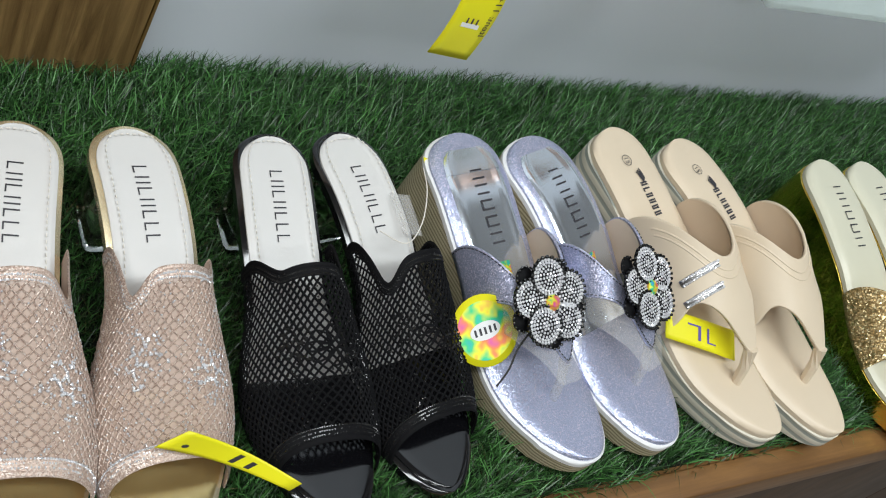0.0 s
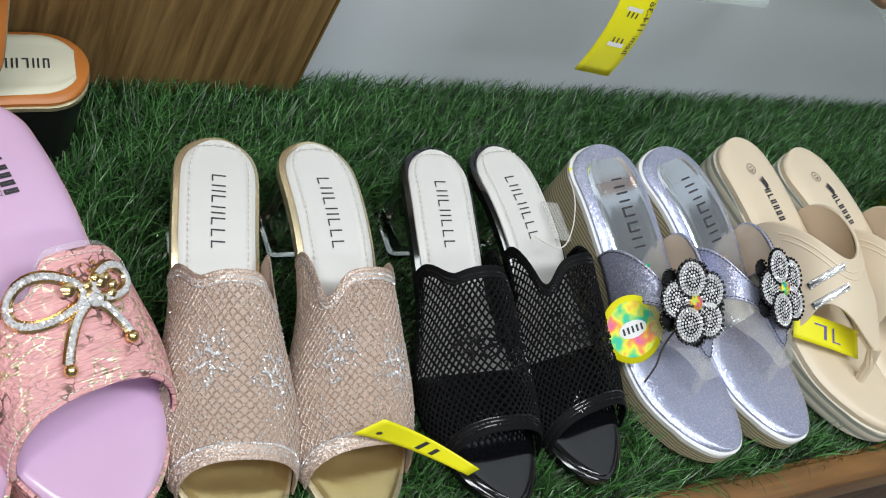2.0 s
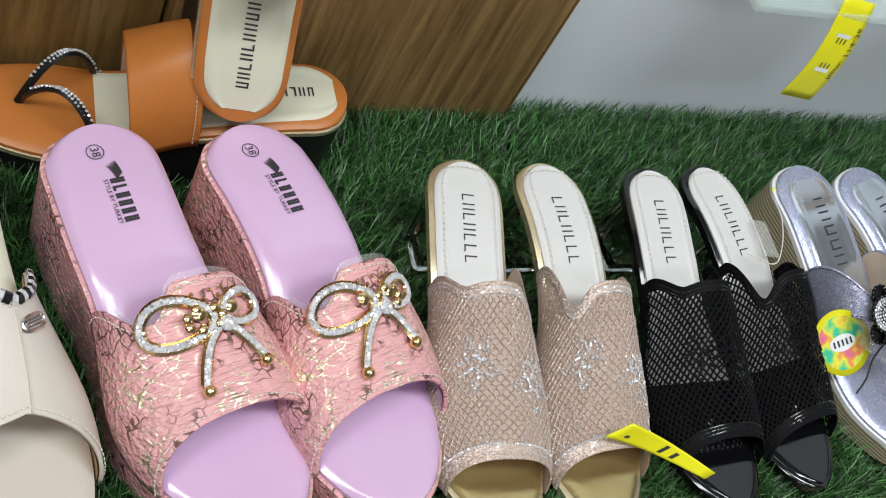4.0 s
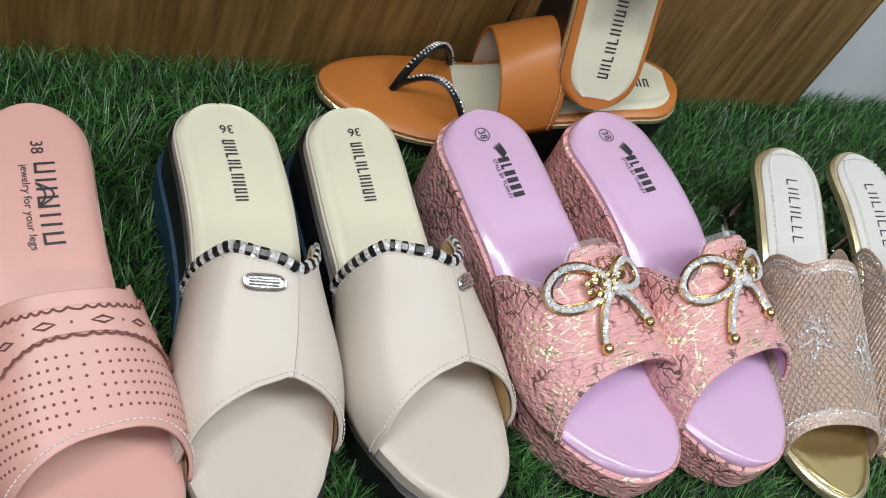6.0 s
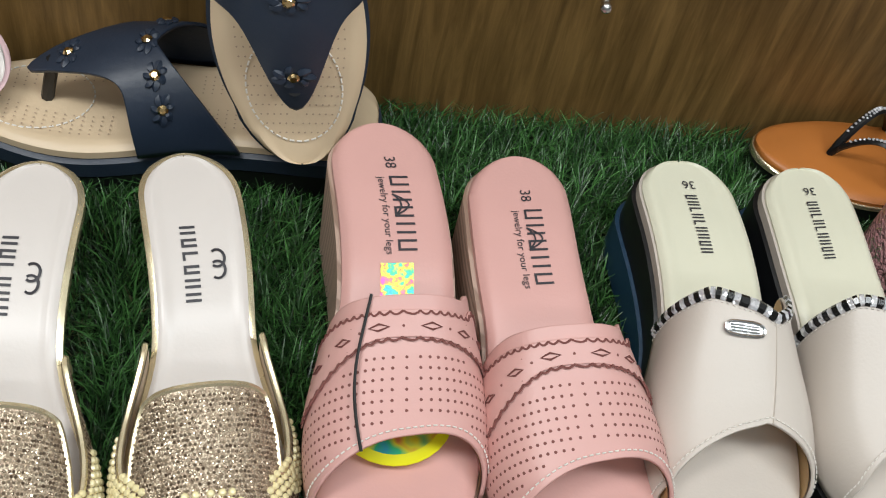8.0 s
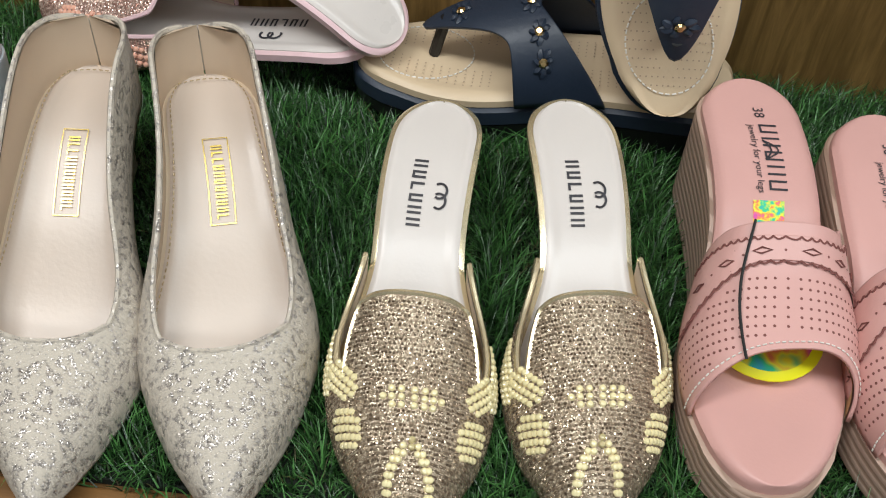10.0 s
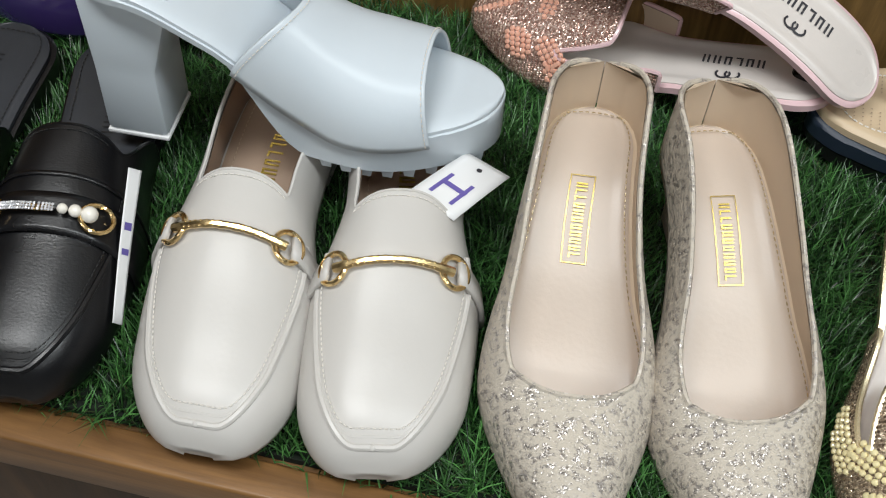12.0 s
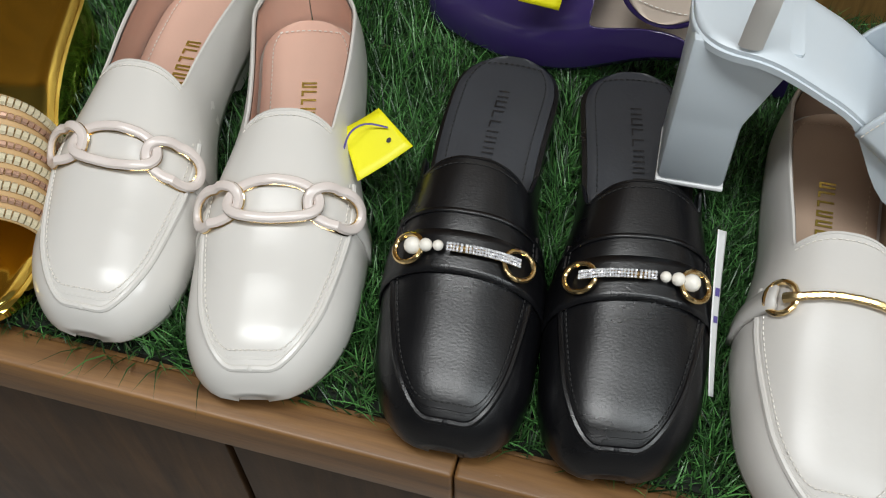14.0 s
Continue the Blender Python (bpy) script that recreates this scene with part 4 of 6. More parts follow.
# pink perforated wedges
def punched_wedge(m, side, with_tag, high=0.074):
    ob = thing("wedge_slide", m, "dusty pink perforated leather wedge slide with layered wood-look wedge", "slide sandal", "pink punched wedges")
    a = wedge_last(side, high, 0.038, 0.243, 0.0405, 0.0258)
    z = a.z
    slab(a, lambda s: z(s) - 0.009, spring, 0.0035, 0.002, taper=1.0).done("wedge", LINES_PINK, ob, "layered pink-brown wedge")
    slab(a, z, lambda s: z(s) - 0.010, 0.0015, 0.005).done("insole", PINK, ob)
    up = Upper(a, [(0.3, 0.048), (0.5, 0.048), (0.7, 0.042), (0.85, 0.036), (1, 0.03)], 2.6, 0.0035, 0.007)

    def s0(p):
        q = p
        return 0.488 + 0.022 * math.cos(math.radians(q)) - 0.02 * ease(0, 1, (q - 42) / 14) + 0.012 * ease(0, 1, (-q - 40) / 50)

    def s1(p):
        q = p
        return 0.815 - 0.055 * math.cos(math.radians(min(90, max(-90, q - 18)))) ** 2 + 0.015 * (abs(p) / 90) ** 3

    up.sheet(s0, s1, 52, 24).done("strap", PINK, ob, "punched pink vamp", thick=0.002, off=1)
    up.sheet(lambda p: s0(p) + 0.003, lambda p: s1(p) - 0.003, 40, 10, inset=0.0009).done("lining", TAN_LINING, ob)
    # overlay panel with a wavy edge
    mid = lambda p: 0.622 - 0.035 * math.cos(math.radians(p)) ** 1.5 + (0.05 * ease(0, 1, (-p - 10) / 70))
    up2 = Upper(a, [(0.3, 0.0505), (0.5, 0.0505), (0.7, 0.0445), (0.85, 0.036), (1, 0.03)], 2.6, 0.006, 0.007)
    up2.sheet(lambda p: s0(p) + 0.03, mid, 52, 8, 86).done("overlay", PINK, ob, thick=0.0008, off=1)
    g = Geo()
    for f, amp in ((mid, 1), (lambda p: s0(p) + 0.032, 1)):
        for k in range(27):
            p0 = -82 + k * 6.2
            pts = [up2.on(f(p0 + 6.2 * j / 5) + 0.006 * math.sin(math.pi * j / 5), p0 + 6.2 * j / 5, 0.001) for j in range(6)]
            g.tube(pts, 0.0006, 4)
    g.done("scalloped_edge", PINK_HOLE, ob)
    g = Geo()
    for k in range(13):
        p = -76 + k * 12.5
        s = (s0(p) + 0.03 + mid(p)) / 2 + 0.004
        if k % 2:
            dm = [up2.on(s + ds, p + dp, 0.0012) for ds, dp in ((0, -6), (0.006, 0), (0, 6), (-0.006, 0))]
            g.tube([*dm], 0.0006, 4, closed=True)
        else:
            g.ball(up2.on(s, p, 0.0006), 0.0014, up2.normal(s, p), 1, 6, 0.3, False)
        for ds in (0.02, -0.02):
            if k % 3 == 0:
                g.ball(up2.on(s + ds, p + 5, 0.0006), 0.0009, up2.normal(s, p), 1, 5, 0.3, False)
    for i in range(9):
        for j in range(35):
            p = -85 + j * 5
            s = mid(0) + 0.032 + i * 0.0200
            if s > mid(p) + 0.022 and s < s1(p) - 0.03:
                g.ball(up.on(s, p, 0.0020), 0.00085, up.normal(s, p), 1, 6, 0.25, False)
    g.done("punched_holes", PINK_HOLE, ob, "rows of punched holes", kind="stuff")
    g = Geo()
    pts, nn = up.line(lambda p: s1(p) - 0.013, lift=0.0022)
    g.dashes(pts, nn, 0.0032, 0.0021, 0.0008)
    g.done("stitching", THREAD_WHITE, ob, kind="stuff")
    words(a, "38", 0.0085, 0.112, 0.002, ob, INK)
    bars(a, letter_bars(a, 0.145, 0.345, 0.005, 0.0100, 5, 31, 0.0013), ob, INK)
    g = Geo()
    for t0 in range(2):
        pts = [a.bed_xy(0.0 + (0.004 + 0.004 * t0) * math.sin(math.pi * j / 8), 0.20 + 0.055 * j / 8, 0.0007) for j in range(9)]
        g.tube(pts, 0.0005, 4, flat=0.3)
    g.done("leaf_mark", INK, ob)
    words(a, "jewelry for your legs", 0.0056, 0.250, -0.0045, ob, INK)
    if with_tag:
        vs = [a.bed_xy(-0.001 + dx, 0.365 + ds, 0.0008) for dx, ds in ((-0.0085, 0.0), (0.0085, 0.0), (0.0085, 0.072), (-0.0085, 0.072))]
        mesh_part("hologram_sticker", vs, [(0, 1, 2, 3)], HOLO, ob, smooth=False)
        pts = [up.on(s0(-22) - 0.004 + (s1(-22) - s0(-22) + 0.01) * i / 16, -22 - 3 * math.sin(i / 5), 0.003 + 0.0025 * math.sin(math.pi * i / 16)) for i in range(17)]
        Geo().tube(pts, 0.0008, 5).done("tag_cord", THREAD_DARK, ob)
    return ob, a


lA, lAl = punched_wedge(placed(0.2390, 0.909, 4.5, 0.244, 0.09), -1, True, 0.081)
punched_wedge(placed(0.3165, 0.8975, 6.5, 0.244, 0.09), 1, False)


# thong wedges
def flower_thong(m, side, seed):
    ob = thing("thong_wedge", m, "silver blue thong wedge with black and crystal flower", "thong sandal", "silver flower wedges")
    a = Last(0.231, [(0, 0.0295), (0.15, 0.0303), (0.4, 0.0300), (0.7, 0.0385), (1, 0.035)],
             [(0, 0.076), (0.15, 0.073), (0.35, 0.060), (0.62, 0.031), (0.8, 0.025), (1, 0.027)], side, toe_round=0.3, toe_power=2.0)
    z = a.z
    slab(a, lambda s: z(s) - 0.006, spring, 0.0025, 0.002, taper=0.96).done("wedge", LINES_TAUPE_BOUNCE, ob, "finely layered wedge")
    slab(a, lambda s: z(s) - 0.0035, lambda s: z(s) - 0.009, 0.0028, 0.002).done("rim", WHITE_CARD, ob)
    slab(a, z, lambda s: z(s) - 0.007, 0.001, 0.003).done("insole", SILVER_BLUE, ob, "pearly blue footbed")
    slab(a, lambda s: z(s) + 0.0016, lambda s: z(s) - 0.001, -0.006, 0.0016, 0.001, s_from=0.03, s_to=0.6).done("heel_pad", SILVER_GLOSS, ob, "glossy silver heel pad")
    up = Upper(a, [(0.2, 0.05), (0.45, 0.050), (0.6, 0.046), (0.75, 0.034), (0.9, 0.02), (1, 0.015)], 2.3, 0.004, 0.006)
    s0 = lambda p: ease(0.575, 0.335, abs(p) / 88) if abs(p) > 2 else 0.575
    s1 = lambda p: 0.66 - 0.22 * (abs(p) / 90) ** 0.9 + 0.05 * (abs(p) / 90) ** 3 + 0.09 * math.exp(-(p / 14) ** 2)
    up.sheet(s0, s1, 48, 10).done("strap", SILVER_BLUE, ob, "iridescent strap", thick=0.0018, off=1)
    up.sheet(lambda p: s0(p) + 0.003, lambda p: s1(p) - 0.003, 40, 6, inset=0.0009).done("lining", BEIGE_LINING, ob)
    up.sheet(lambda p: s1(p) - 0.01, lambda p: min(0.80, s1(p) + 0.13 * math.cos(math.radians(p))), 30, 6, 62).done("clear_gusset", VINYL, ob, "clear vinyl gusset")
    g = Geo()
    for f, d in ((s0, 0.007), (s1, -0.007)):
        pts, nn = up.line(lambda p: f(p) + d, lift=0.002)
        g.dashes(pts, nn, 0.003, 0.002, 0.0006)
    g.done("stitching", THREAD_DARK, ob, kind="stuff")
    top, low = up.on(0.735, 0, 0.0), a.bed(0.80, 0.0, -0.002)
    Geo().tube([top, (top + low) / 2 + Vector((0, -0.002, 0.001)), low], [0.0045, 0.0035, 0.0035], 8).done("toe_post", VINYL, ob)
    # flower: five petals of stones edged with black beads round a cut stone
    cs, cp = 0.585, -8 if side > 0 else 4
    n = up.normal(cs, cp)
    c = up.on(cs, cp, 0.006)
    ax = Vector((1, 0, 0))
    ax = (ax - n * ax.dot(n)).normalized()
    ay = n.cross(ax)
    backing, beads, stones = Geo(), Geo(), Geo()
    for k in range(5):
        t = k * math.pi * 0.4 + 0.3
        pc = c + (ax * math.cos(t) + ay * math.sin(t)) * 0.0165 + n * (0.002 + 0.0015 * (k % 2))
        backing.ball(pc - n * 0.001, 0.0132, n, 3, 16, 0.22, False)
        for j in range(22):
            q = 2 * math.pi * j / 22
            beads.ball(pc + (ax * math.cos(q) + ay * math.sin(q)) * 0.0130 + n * 0.0006, 0.0014, n, 2, 6)
        for rr, cnt in ((0.0, 1), (0.0023, 6), (0.0046, 12), (0.0069, 18), (0.0090, 24), (0.0110, 28)):
            for j in range(cnt):
                q = 2 * math.pi * j / cnt
                stones.gem(pc + (ax * math.cos(q) + ay * math.sin(q)) * rr + n * (0.0016 - rr * 0.1), 0.0012, n)
        lc = c + (ax * math.cos(t + 0.63) + ay * math.sin(t + 0.63)) * 0.023
        backing.ball(lc - n * 0.003, 0.0075, n, 2, 12, 0.3, False)
        for j in range(14):
            q = 2 * math.pi * j / 14
            beads.ball(lc + (ax * math.cos(q) + ay * math.sin(q)) * 0.0072 - n * 0.0015, 0.0012, n, 2, 6)
    fl = backing.done("flower", BLACK_FABRIC, ob, "black flower ornament")
    beads.done("bead_edge", BLACK_BEAD, fl, kind="stuff")
    stones.done("petal_stones", CRYSTAL, fl, kind="stuff", smooth=False)
    Geo().gem(c + n * 0.003, 0.0055, n, 10).done("centre_stone", AURORA, fl, smooth=False)
    bars(a, letter_bars(a, 0.12, 0.36, 0.002, 0.0105, 5, 41, 0.0012), ob, INK, lift=0.0012)
    vs = [a.bed_xy(dx, 0.40 + ds, 0.0010) for dx, ds in ((-0.008, 0.0), (0.006, 0.0), (0.006, 0.06), (-0.008, 0.06))]
    mesh_part("hologram_sticker", vs, [(0, 1, 2, 3)], HOLO, ob, smooth=False)
    return ob, a, up


sA, sAl, sAu = flower_thong(placed(1.0925, 0.884, 9.5, 0.232, 0.088), 1, 1)
flower_thong(placed(1.1535, 0.882, 17, 0.232, 0.088), -1, 2)


def plain_thong(m, side, bars_on, beige=True):
    if beige:
        ob = thing("thong_wedge", m, "beige leather thong sandal on a striped cream wedge", "thong sandal", "beige thongs")
        ins, str_m, lin, sole = BEIGE, BEIGE, BEIGE_LINING, LINES_CREAM
    else:
        ob = thing("thong_wedge", m, "gold glitter strap thong sandal with cream insole", "thong sandal", "gold thongs")
        ins, str_m, lin, sole = CREAM_INSOLE, GLIT_GOLD, MIRROR_GOLD, MIRROR_GOLD
    a = Last(0.258, [(0, 0.0285), (0.15, 0.0292), (0.4, 0.0295), (0.7, 0.0378), (1, 0.034)],
             [(0, 0.071), (0.15, 0.069), (0.35, 0.060), (0.62, 0.034), (0.8, 0.028), (1, 0.030)], side, toe_round=0.3, toe_power=2.0)
    z = a.z
    slab(a, lambda s: z(s) - 0.007, spring, 0.002, 0.002, taper=0.97).done("wedge", sole, ob)
    slab(a, z, lambda s: z(s) - 0.008, 0.001, 0.004).done("insole", ins, ob)
    up = Upper(a, [(0.2, 0.058), (0.45, 0.056), (0.6, 0.050), (0.75, 0.036), (0.9, 0.02), (1, 0.015)], 2.3, 0.004, 0.006)
    if beige:
        s0 = lambda p: ease(0.52, 0.285, abs(p) / 90)
        s1 = lambda p: 0.70 - 0.10 * (abs(p) / 90) ** 0.8 + 0.085 * math.exp(-(p / 15) ** 2) - 0.05 * math.exp(-((abs(p) - 45) / 22) ** 2)
    else:
        s0 = lambda p: ease(0.60, 0.46, abs(p) / 90)
        s1 = lambda p: 0.72 + 0.05 * math.exp(-(p / 15) ** 2) - 0.02 * (abs(p) / 90)
    up.sheet(s0, s1, 52, 14).done("strap", str_m, ob, thick=0.0026, off=1)
    up.sheet(lambda p: s0(p) + 0.002, lambda p: s1(p) - 0.002, 44, 8, inset=0.0009).done("lining", lin, ob)
    if beige:
        g = Geo()
        for d in (0.035, 0.055):
            pts, nn = up.line(lambda p: s0(p) + d, -70, 70, lift=0.0026)
            g.tube(pts, 0.0009, 5, nrm=nn, flat=0.6)
        g.done("piping", BEIGE, ob)
    top, low = up.on(0.765, 0, 0.001), a.bed(0.82, 0.0, -0.002)
    Geo().tube([top, (top + low) / 2 + Vector((0, -0.001, 0.001)), low], [0.0055, 0.0045, 0.004], 8).done("toe_post", str_m, ob)
    if beige and bars_on:
        frame_g, st = Geo(), Geo()
        for k in (0, 1):
            ss = 0.525 + k * 0.055
            for i in range(16):
                p = -16 - 2.6 * i
                for d in (-0.006, 0.006):
                    st.gem(up.on(ss + d, p, 0.0034), 0.0012, up.normal(ss, p))
            frame_g.tube([up.on(ss, -16 - 42 * i / 12, 0.003) for i in range(13)], 0.0028, 6, nrm=[up.normal(ss, -16 - 42 * i / 12) for i in range(13)], flat=0.35)
        fr = frame_g.done("stone_bar", STEEL, ob, "crystal set bars")
        st.done("bar_stones", CRYSTAL, fr, kind="stuff", smooth=False)
    if beige:
        words(a, "15", 0.0062, 0.115, -0.003, ob, INK)
        ring_mark(a, 0.115, -0.003, 0.0048, ob)
        mark_bird(a, 0.165, 0.000, ob, 0.85)
        bars(a, letter_bars(a, 0.190, 0.305, 0.002, 0.0078, 6, 9, 0.0014), ob, INK)
    else:
        bars(a, letter_bars(a, 0.10, 0.34, 0.002, 0.0105, 5, 41, 0.0012), ob, INK)
    return ob, a, up


dA, dAl, dAu = plain_thong(placed(1.2480, 0.897, 13, 0.258, 0.085), 1, True)
plain_thong(placed(1.3150, 0.887, 17.5, 0.258, 0.085), -1, False)
plain_thong(placed(1.488, 0.868, 3, 0.247, 0.085), 1, False, False)
plain_thong(placed(1.545, 0.866, 6, 0.247, 0.085), -1, False, False)
plain_thong(placed(1.640, 0.870, 6, 0.247, 0.085), 1, False, False)


# closed shoes
def closed_last(length, side, wide, toe_round, toe_power, heights, heel_w=0.030, tip=0.028, waist=None):
    return Last(length, [(0, heel_w), (0.15, heel_w + 0.001), (0.4, waist or heel_w), (0.68, wide), (0.85, wide * 0.94), (1, tip)], heights, side, toe_round=toe_round, toe_power=toe_power, heel_round=0.12, blunt=0.996)


def apron(up, s_back, s_front, spread, power=4.0, lift=0.0, n=60):
    pts, nn = [], []
    for i in range(n + 1):
        t = -1 + 2 * i / n
        s = s_back + (s_front - s_back) * (1 - abs(t) ** power)
        p = spread * math.copysign(abs(t) ** 0.8, t) * (1 + 0.12 * abs(t) ** 6)
        pts.append(up.on(s, p, lift))
        nn.append(up.normal(s, p))
    return pts, nn


def ring(up, s, p, r, tilt_lift=0.003, squash=1.0, cut=None):
    n = up.normal(s, p)
    ax = (Vector((1, 0, 0)) - n * n.x).normalized()
    ay = n.cross(ax)
    c = up.on(s, p, tilt_lift)
    a0, a1 = cut or (0, 2 * math.pi)
    k = 20
    return [c + ax * r * math.cos(a0 + (a1 - a0) * i / k) + ay * r * squash * math.sin(a0 + (a1 - a0) * i / k) for i in range(k + (0 if cut is None else 1))], n


def loafer(name, m, side, leather, lining, insole, label, group, style, mirror_bit=1):
    """A square-toed flat: 'bit' and 'chain' have a low back, 'slide' is open at the heel."""
    ob = thing(name, m, label, "loafer", group)
    L = 0.262
    a = closed_last(L, side, 0.0442 if style != "slide" else 0.0410, 0.17, 2.7, [(0, 0.024), (0.2, 0.022), (0.5, 0.015), (0.7, 0.012), (1, 0.013)], 0.0305, 0.034)
    z = a.z
    slab(a, lambda s: z(s) - 0.004, lambda s: 0.004 * max(0, (s - 0.75) / 0.25) ** 2 + (0.010 * max(0, min(1, (s - 0.27) / 0.03)) if s < 0.45 else 0.010 * max(0, 1 - (s - 0.45) / 0.15)), 0.0020, 0.0015).done("sole", leather if style != "chain" else CROC, ob)
    slab(a, lambda s: z(s) + 0.001, lambda s: z(s) - 0.004, -0.0008, 0.002, 0.001, s_to=0.8).done("insole", insole, ob)
    back = style != "slide"
    up = Upper(a, [(0, 0.066), (0.2, 0.064), (0.4, 0.062), (0.58, 0.056), (0.74, 0.044), (0.86, 0.035), (0.94, 0.028), (0.98, 0.020), (1, 0.006)], 2.5, 0.0028, 0.006)
    lim = 62 if back else 58
    if back:
        tg = 0.450 if style == "chain" else 0.472
        s0 = lambda p: tg + 0.020 * (p / 36) ** 2 if abs(p) < 36 else max(0.0, ease(tg + 0.02, 0.0, (abs(p) - 36) / 33))
    else:
        s0 = lambda p: 0.465 + 0.022 * (p / 45) ** 2 if abs(p) < 45 else ease(0.487, 0.36, (abs(p) - 45) / 40)
    s1 = lambda p: 1.0
    up.sheet(s0, s1, 72, 34).done("upper", leather, ob, thick=0.0018, off=1)
    up.sheet(lambda p: s0(p) + 0.002 if s0(p) > 0.01 else 0.0, lambda p: 0.93, 60, 20, inset=0.0009).done("lining", lining, ob)
    pts, nn = up.line(s0, n=120, lift=0.0012)
    Geo().tube(pts, 0.0012, 6).done("topline_binding", leather, ob)
    g = Geo()
    pts, nn = up.line(lambda p: s0(p) + 0.014, -34, 34, lift=0.0019)
    g.dashes(pts, nn, 0.0032, 0.0022, 0.0006)
    pts, nn = apron(up, 0.58, 0.948, 46, lift=0.0020)
    g.dashes(pts, nn, 0.0030, 0.0020, 0.0007)
    ridge = Geo()
    pts, nn = apron(up, 0.565, 0.974, 53, lift=0.0014)
    ridge.tube(pts, 0.0021, 8, nrm=nn, flat=0.9)
    pts, nn = apron(up, 0.57, 0.960, 49, lift=0.0012)
    ridge.tube(pts, 0.0011, 6, nrm=nn, flat=0.8)
    mid = up.on(0.974, 0, 0.0016)
    ridge.ball(mid, 0.0022, up.normal(0.974, 0), 3, 8)
    ridge.done("apron_ridge", leather, ob, "raised moccasin seam")
    g.done("stitching", THREAD_DARK if style == "slide" else THREAD_WHITE, ob, kind="stuff")
    if style == "bit":
        bs = 0.608 if side > 0 else 0.632
        for sx in (-1, 1):
            tabs = Geo()
            vs = []
            for i in range(9):
                p = sx * (90 - 52 * i / 8)
                for d in (-0.022, 0.022):
                    vs.append(up.on(bs + d, p, 0.0036 + 0.0026 * max(0, (i - 5) / 3)))
            tabs.add(vs, [(2 * i, 2 * i + 1, 2 * i + 3, 2 * i + 2) for i in range(8)])
            tabs.done("strap_tab", leather, ob, thick=0.003, off=0)
        g = Geo()
        pts = [up.on(bs + 0.004 * math.cos(i / 20 * math.pi * 2), -33 + 66 * i / 20, 0.0062) for i in range(21)]
        g.tube(pts, [0.0028 if i in (0, 1, 2, 18, 19, 20) else 0.0021 + 0.0004 * (i % 2) for i in range(21)], 8)
        bit = g.done("bit", GOLD_METAL, ob, "gold horsebit with engraved bar")
        for sx in (-1, 1):
            pts, n = ring(up, bs, sx * 36, 0.0088, 0.0045)
            Geo().tube(pts, 0.0017, 8, True).done("bit_ring", GOLD_METAL, bit)
        knobs = Geo()
        for i in range(3, 18):
            for d in (-0.0045, 0.0045):
                knobs.ball(up.on(bs + d + 0.004 * math.cos(i / 20 * math.pi * 2), -33 + 66 * i / 20, 0.0078), 0.0008, (0, 0, 1), 2, 5)
        knobs.done("bit_knurling", GOLD_METAL, bit, kind="stuff")
    if style == "slide":
        up3 = Upper(a, [(0, 0.09), (0.4, 0.0660), (0.58, 0.0580), (0.74, 0.047), (1, 0.012)], 2.5, 0.0045, 0.006)
        up3.sheet(lambda p: 0.626, lambda p: 0.712 + 0.01 * (abs(p) / 90), 50, 4).done("saddle_strap", leather, ob, thick=0.0016, off=1)
        up3.sheet(lambda p: 0.580, lambda p: 0.590, 50, 2).done("saddle_seam", leather, ob, thick=0.001, off=1)
        g = Geo()
        order = mirror_bit
        pts = [up3.on(0.668, -30 * order + 36 * order * i / 12, 0.0062) for i in range(13)]
        g.tube(pts, 0.0022, 6, flat=0.6)
        bit = g.done("bit", GOLD_METAL, ob, "gold bit with crystal bar and pearls")
        st = Geo()
        for i in range(26):
            for d in (-0.006, 0.0, 0.006):
                p = -30 * order + 36 * order * i / 25
                st.gem(up3.on(0.668 + d, p, 0.0080), 0.0009, up3.normal(0.668, p))
        st.done("bar_stones", CRYSTAL, bit, kind="stuff", smooth=False)
        for p, r in ((11, 0.0030), (18, 0.0037), (26.5, 0.0048)):
            Geo().ball(up3.on(0.668, p * order, 0.0075), r, (0, 0, 1), 7, 12).done("pearl", PEARL_WHITE, bit)
        for sx in (-1, 1):
            pts, n = ring(up3, 0.668, sx * 32, 0.0092, 0.0045, 0.85)
            Geo().tube(pts, 0.0015, 8, True).done("bit_ring", GOLD_METAL, bit)
    if style == "chain":
        for sx in (-1, 1):
            tabs = Geo()
            vs = []
            for i in range(7):
                p = sx * (90 - 34 * i / 6)
                for d in (-0.028, 0.028):
                    vs.append(up.on(0.654 + d * (1 - 0.3 * i / 6), p, 0.0024))
            tabs.add(vs, [(2 * i, 2 * i + 1, 2 * i + 3, 2 * i + 2) for i in range(6)])
            tabs.done("strap_tab", leather, ob, thick=0.002, off=0)
        for k, (pc, wd) in enumerate(((-37, 20), (0, 24), (37, 20))):
            pts, nn = [], []
            for i in range(32):
                t = 2 * math.pi * i / 32
                p = pc + wd * math.copysign(abs(math.cos(t)) ** 0.9, math.cos(t))
                s = 0.652 + 0.040 * math.copysign(abs(math.sin(t)) ** 0.9, math.sin(t)) * (1 if k == 1 else 0.9)
                over = math.sin(t) if k == 1 else -math.sin(t)
                pts.append(up.on(s, p, 0.0062 + 0.0034 * over * abs(math.cos(t)) ** 0.5))
                nn.append(up.normal(s, p))
            link = Geo().tube(pts, 0.0030, 8, True, 0.8, nn).done("chain_link", CHAIN, ob, "blush enamel link with gold edge")
            Geo().tube([q - n_ * 0.0015 for q, n_ in zip(pts, nn)], 0.0033, 6, True, 0.30, nn).done("gold_edge", GOLD_METAL, link)
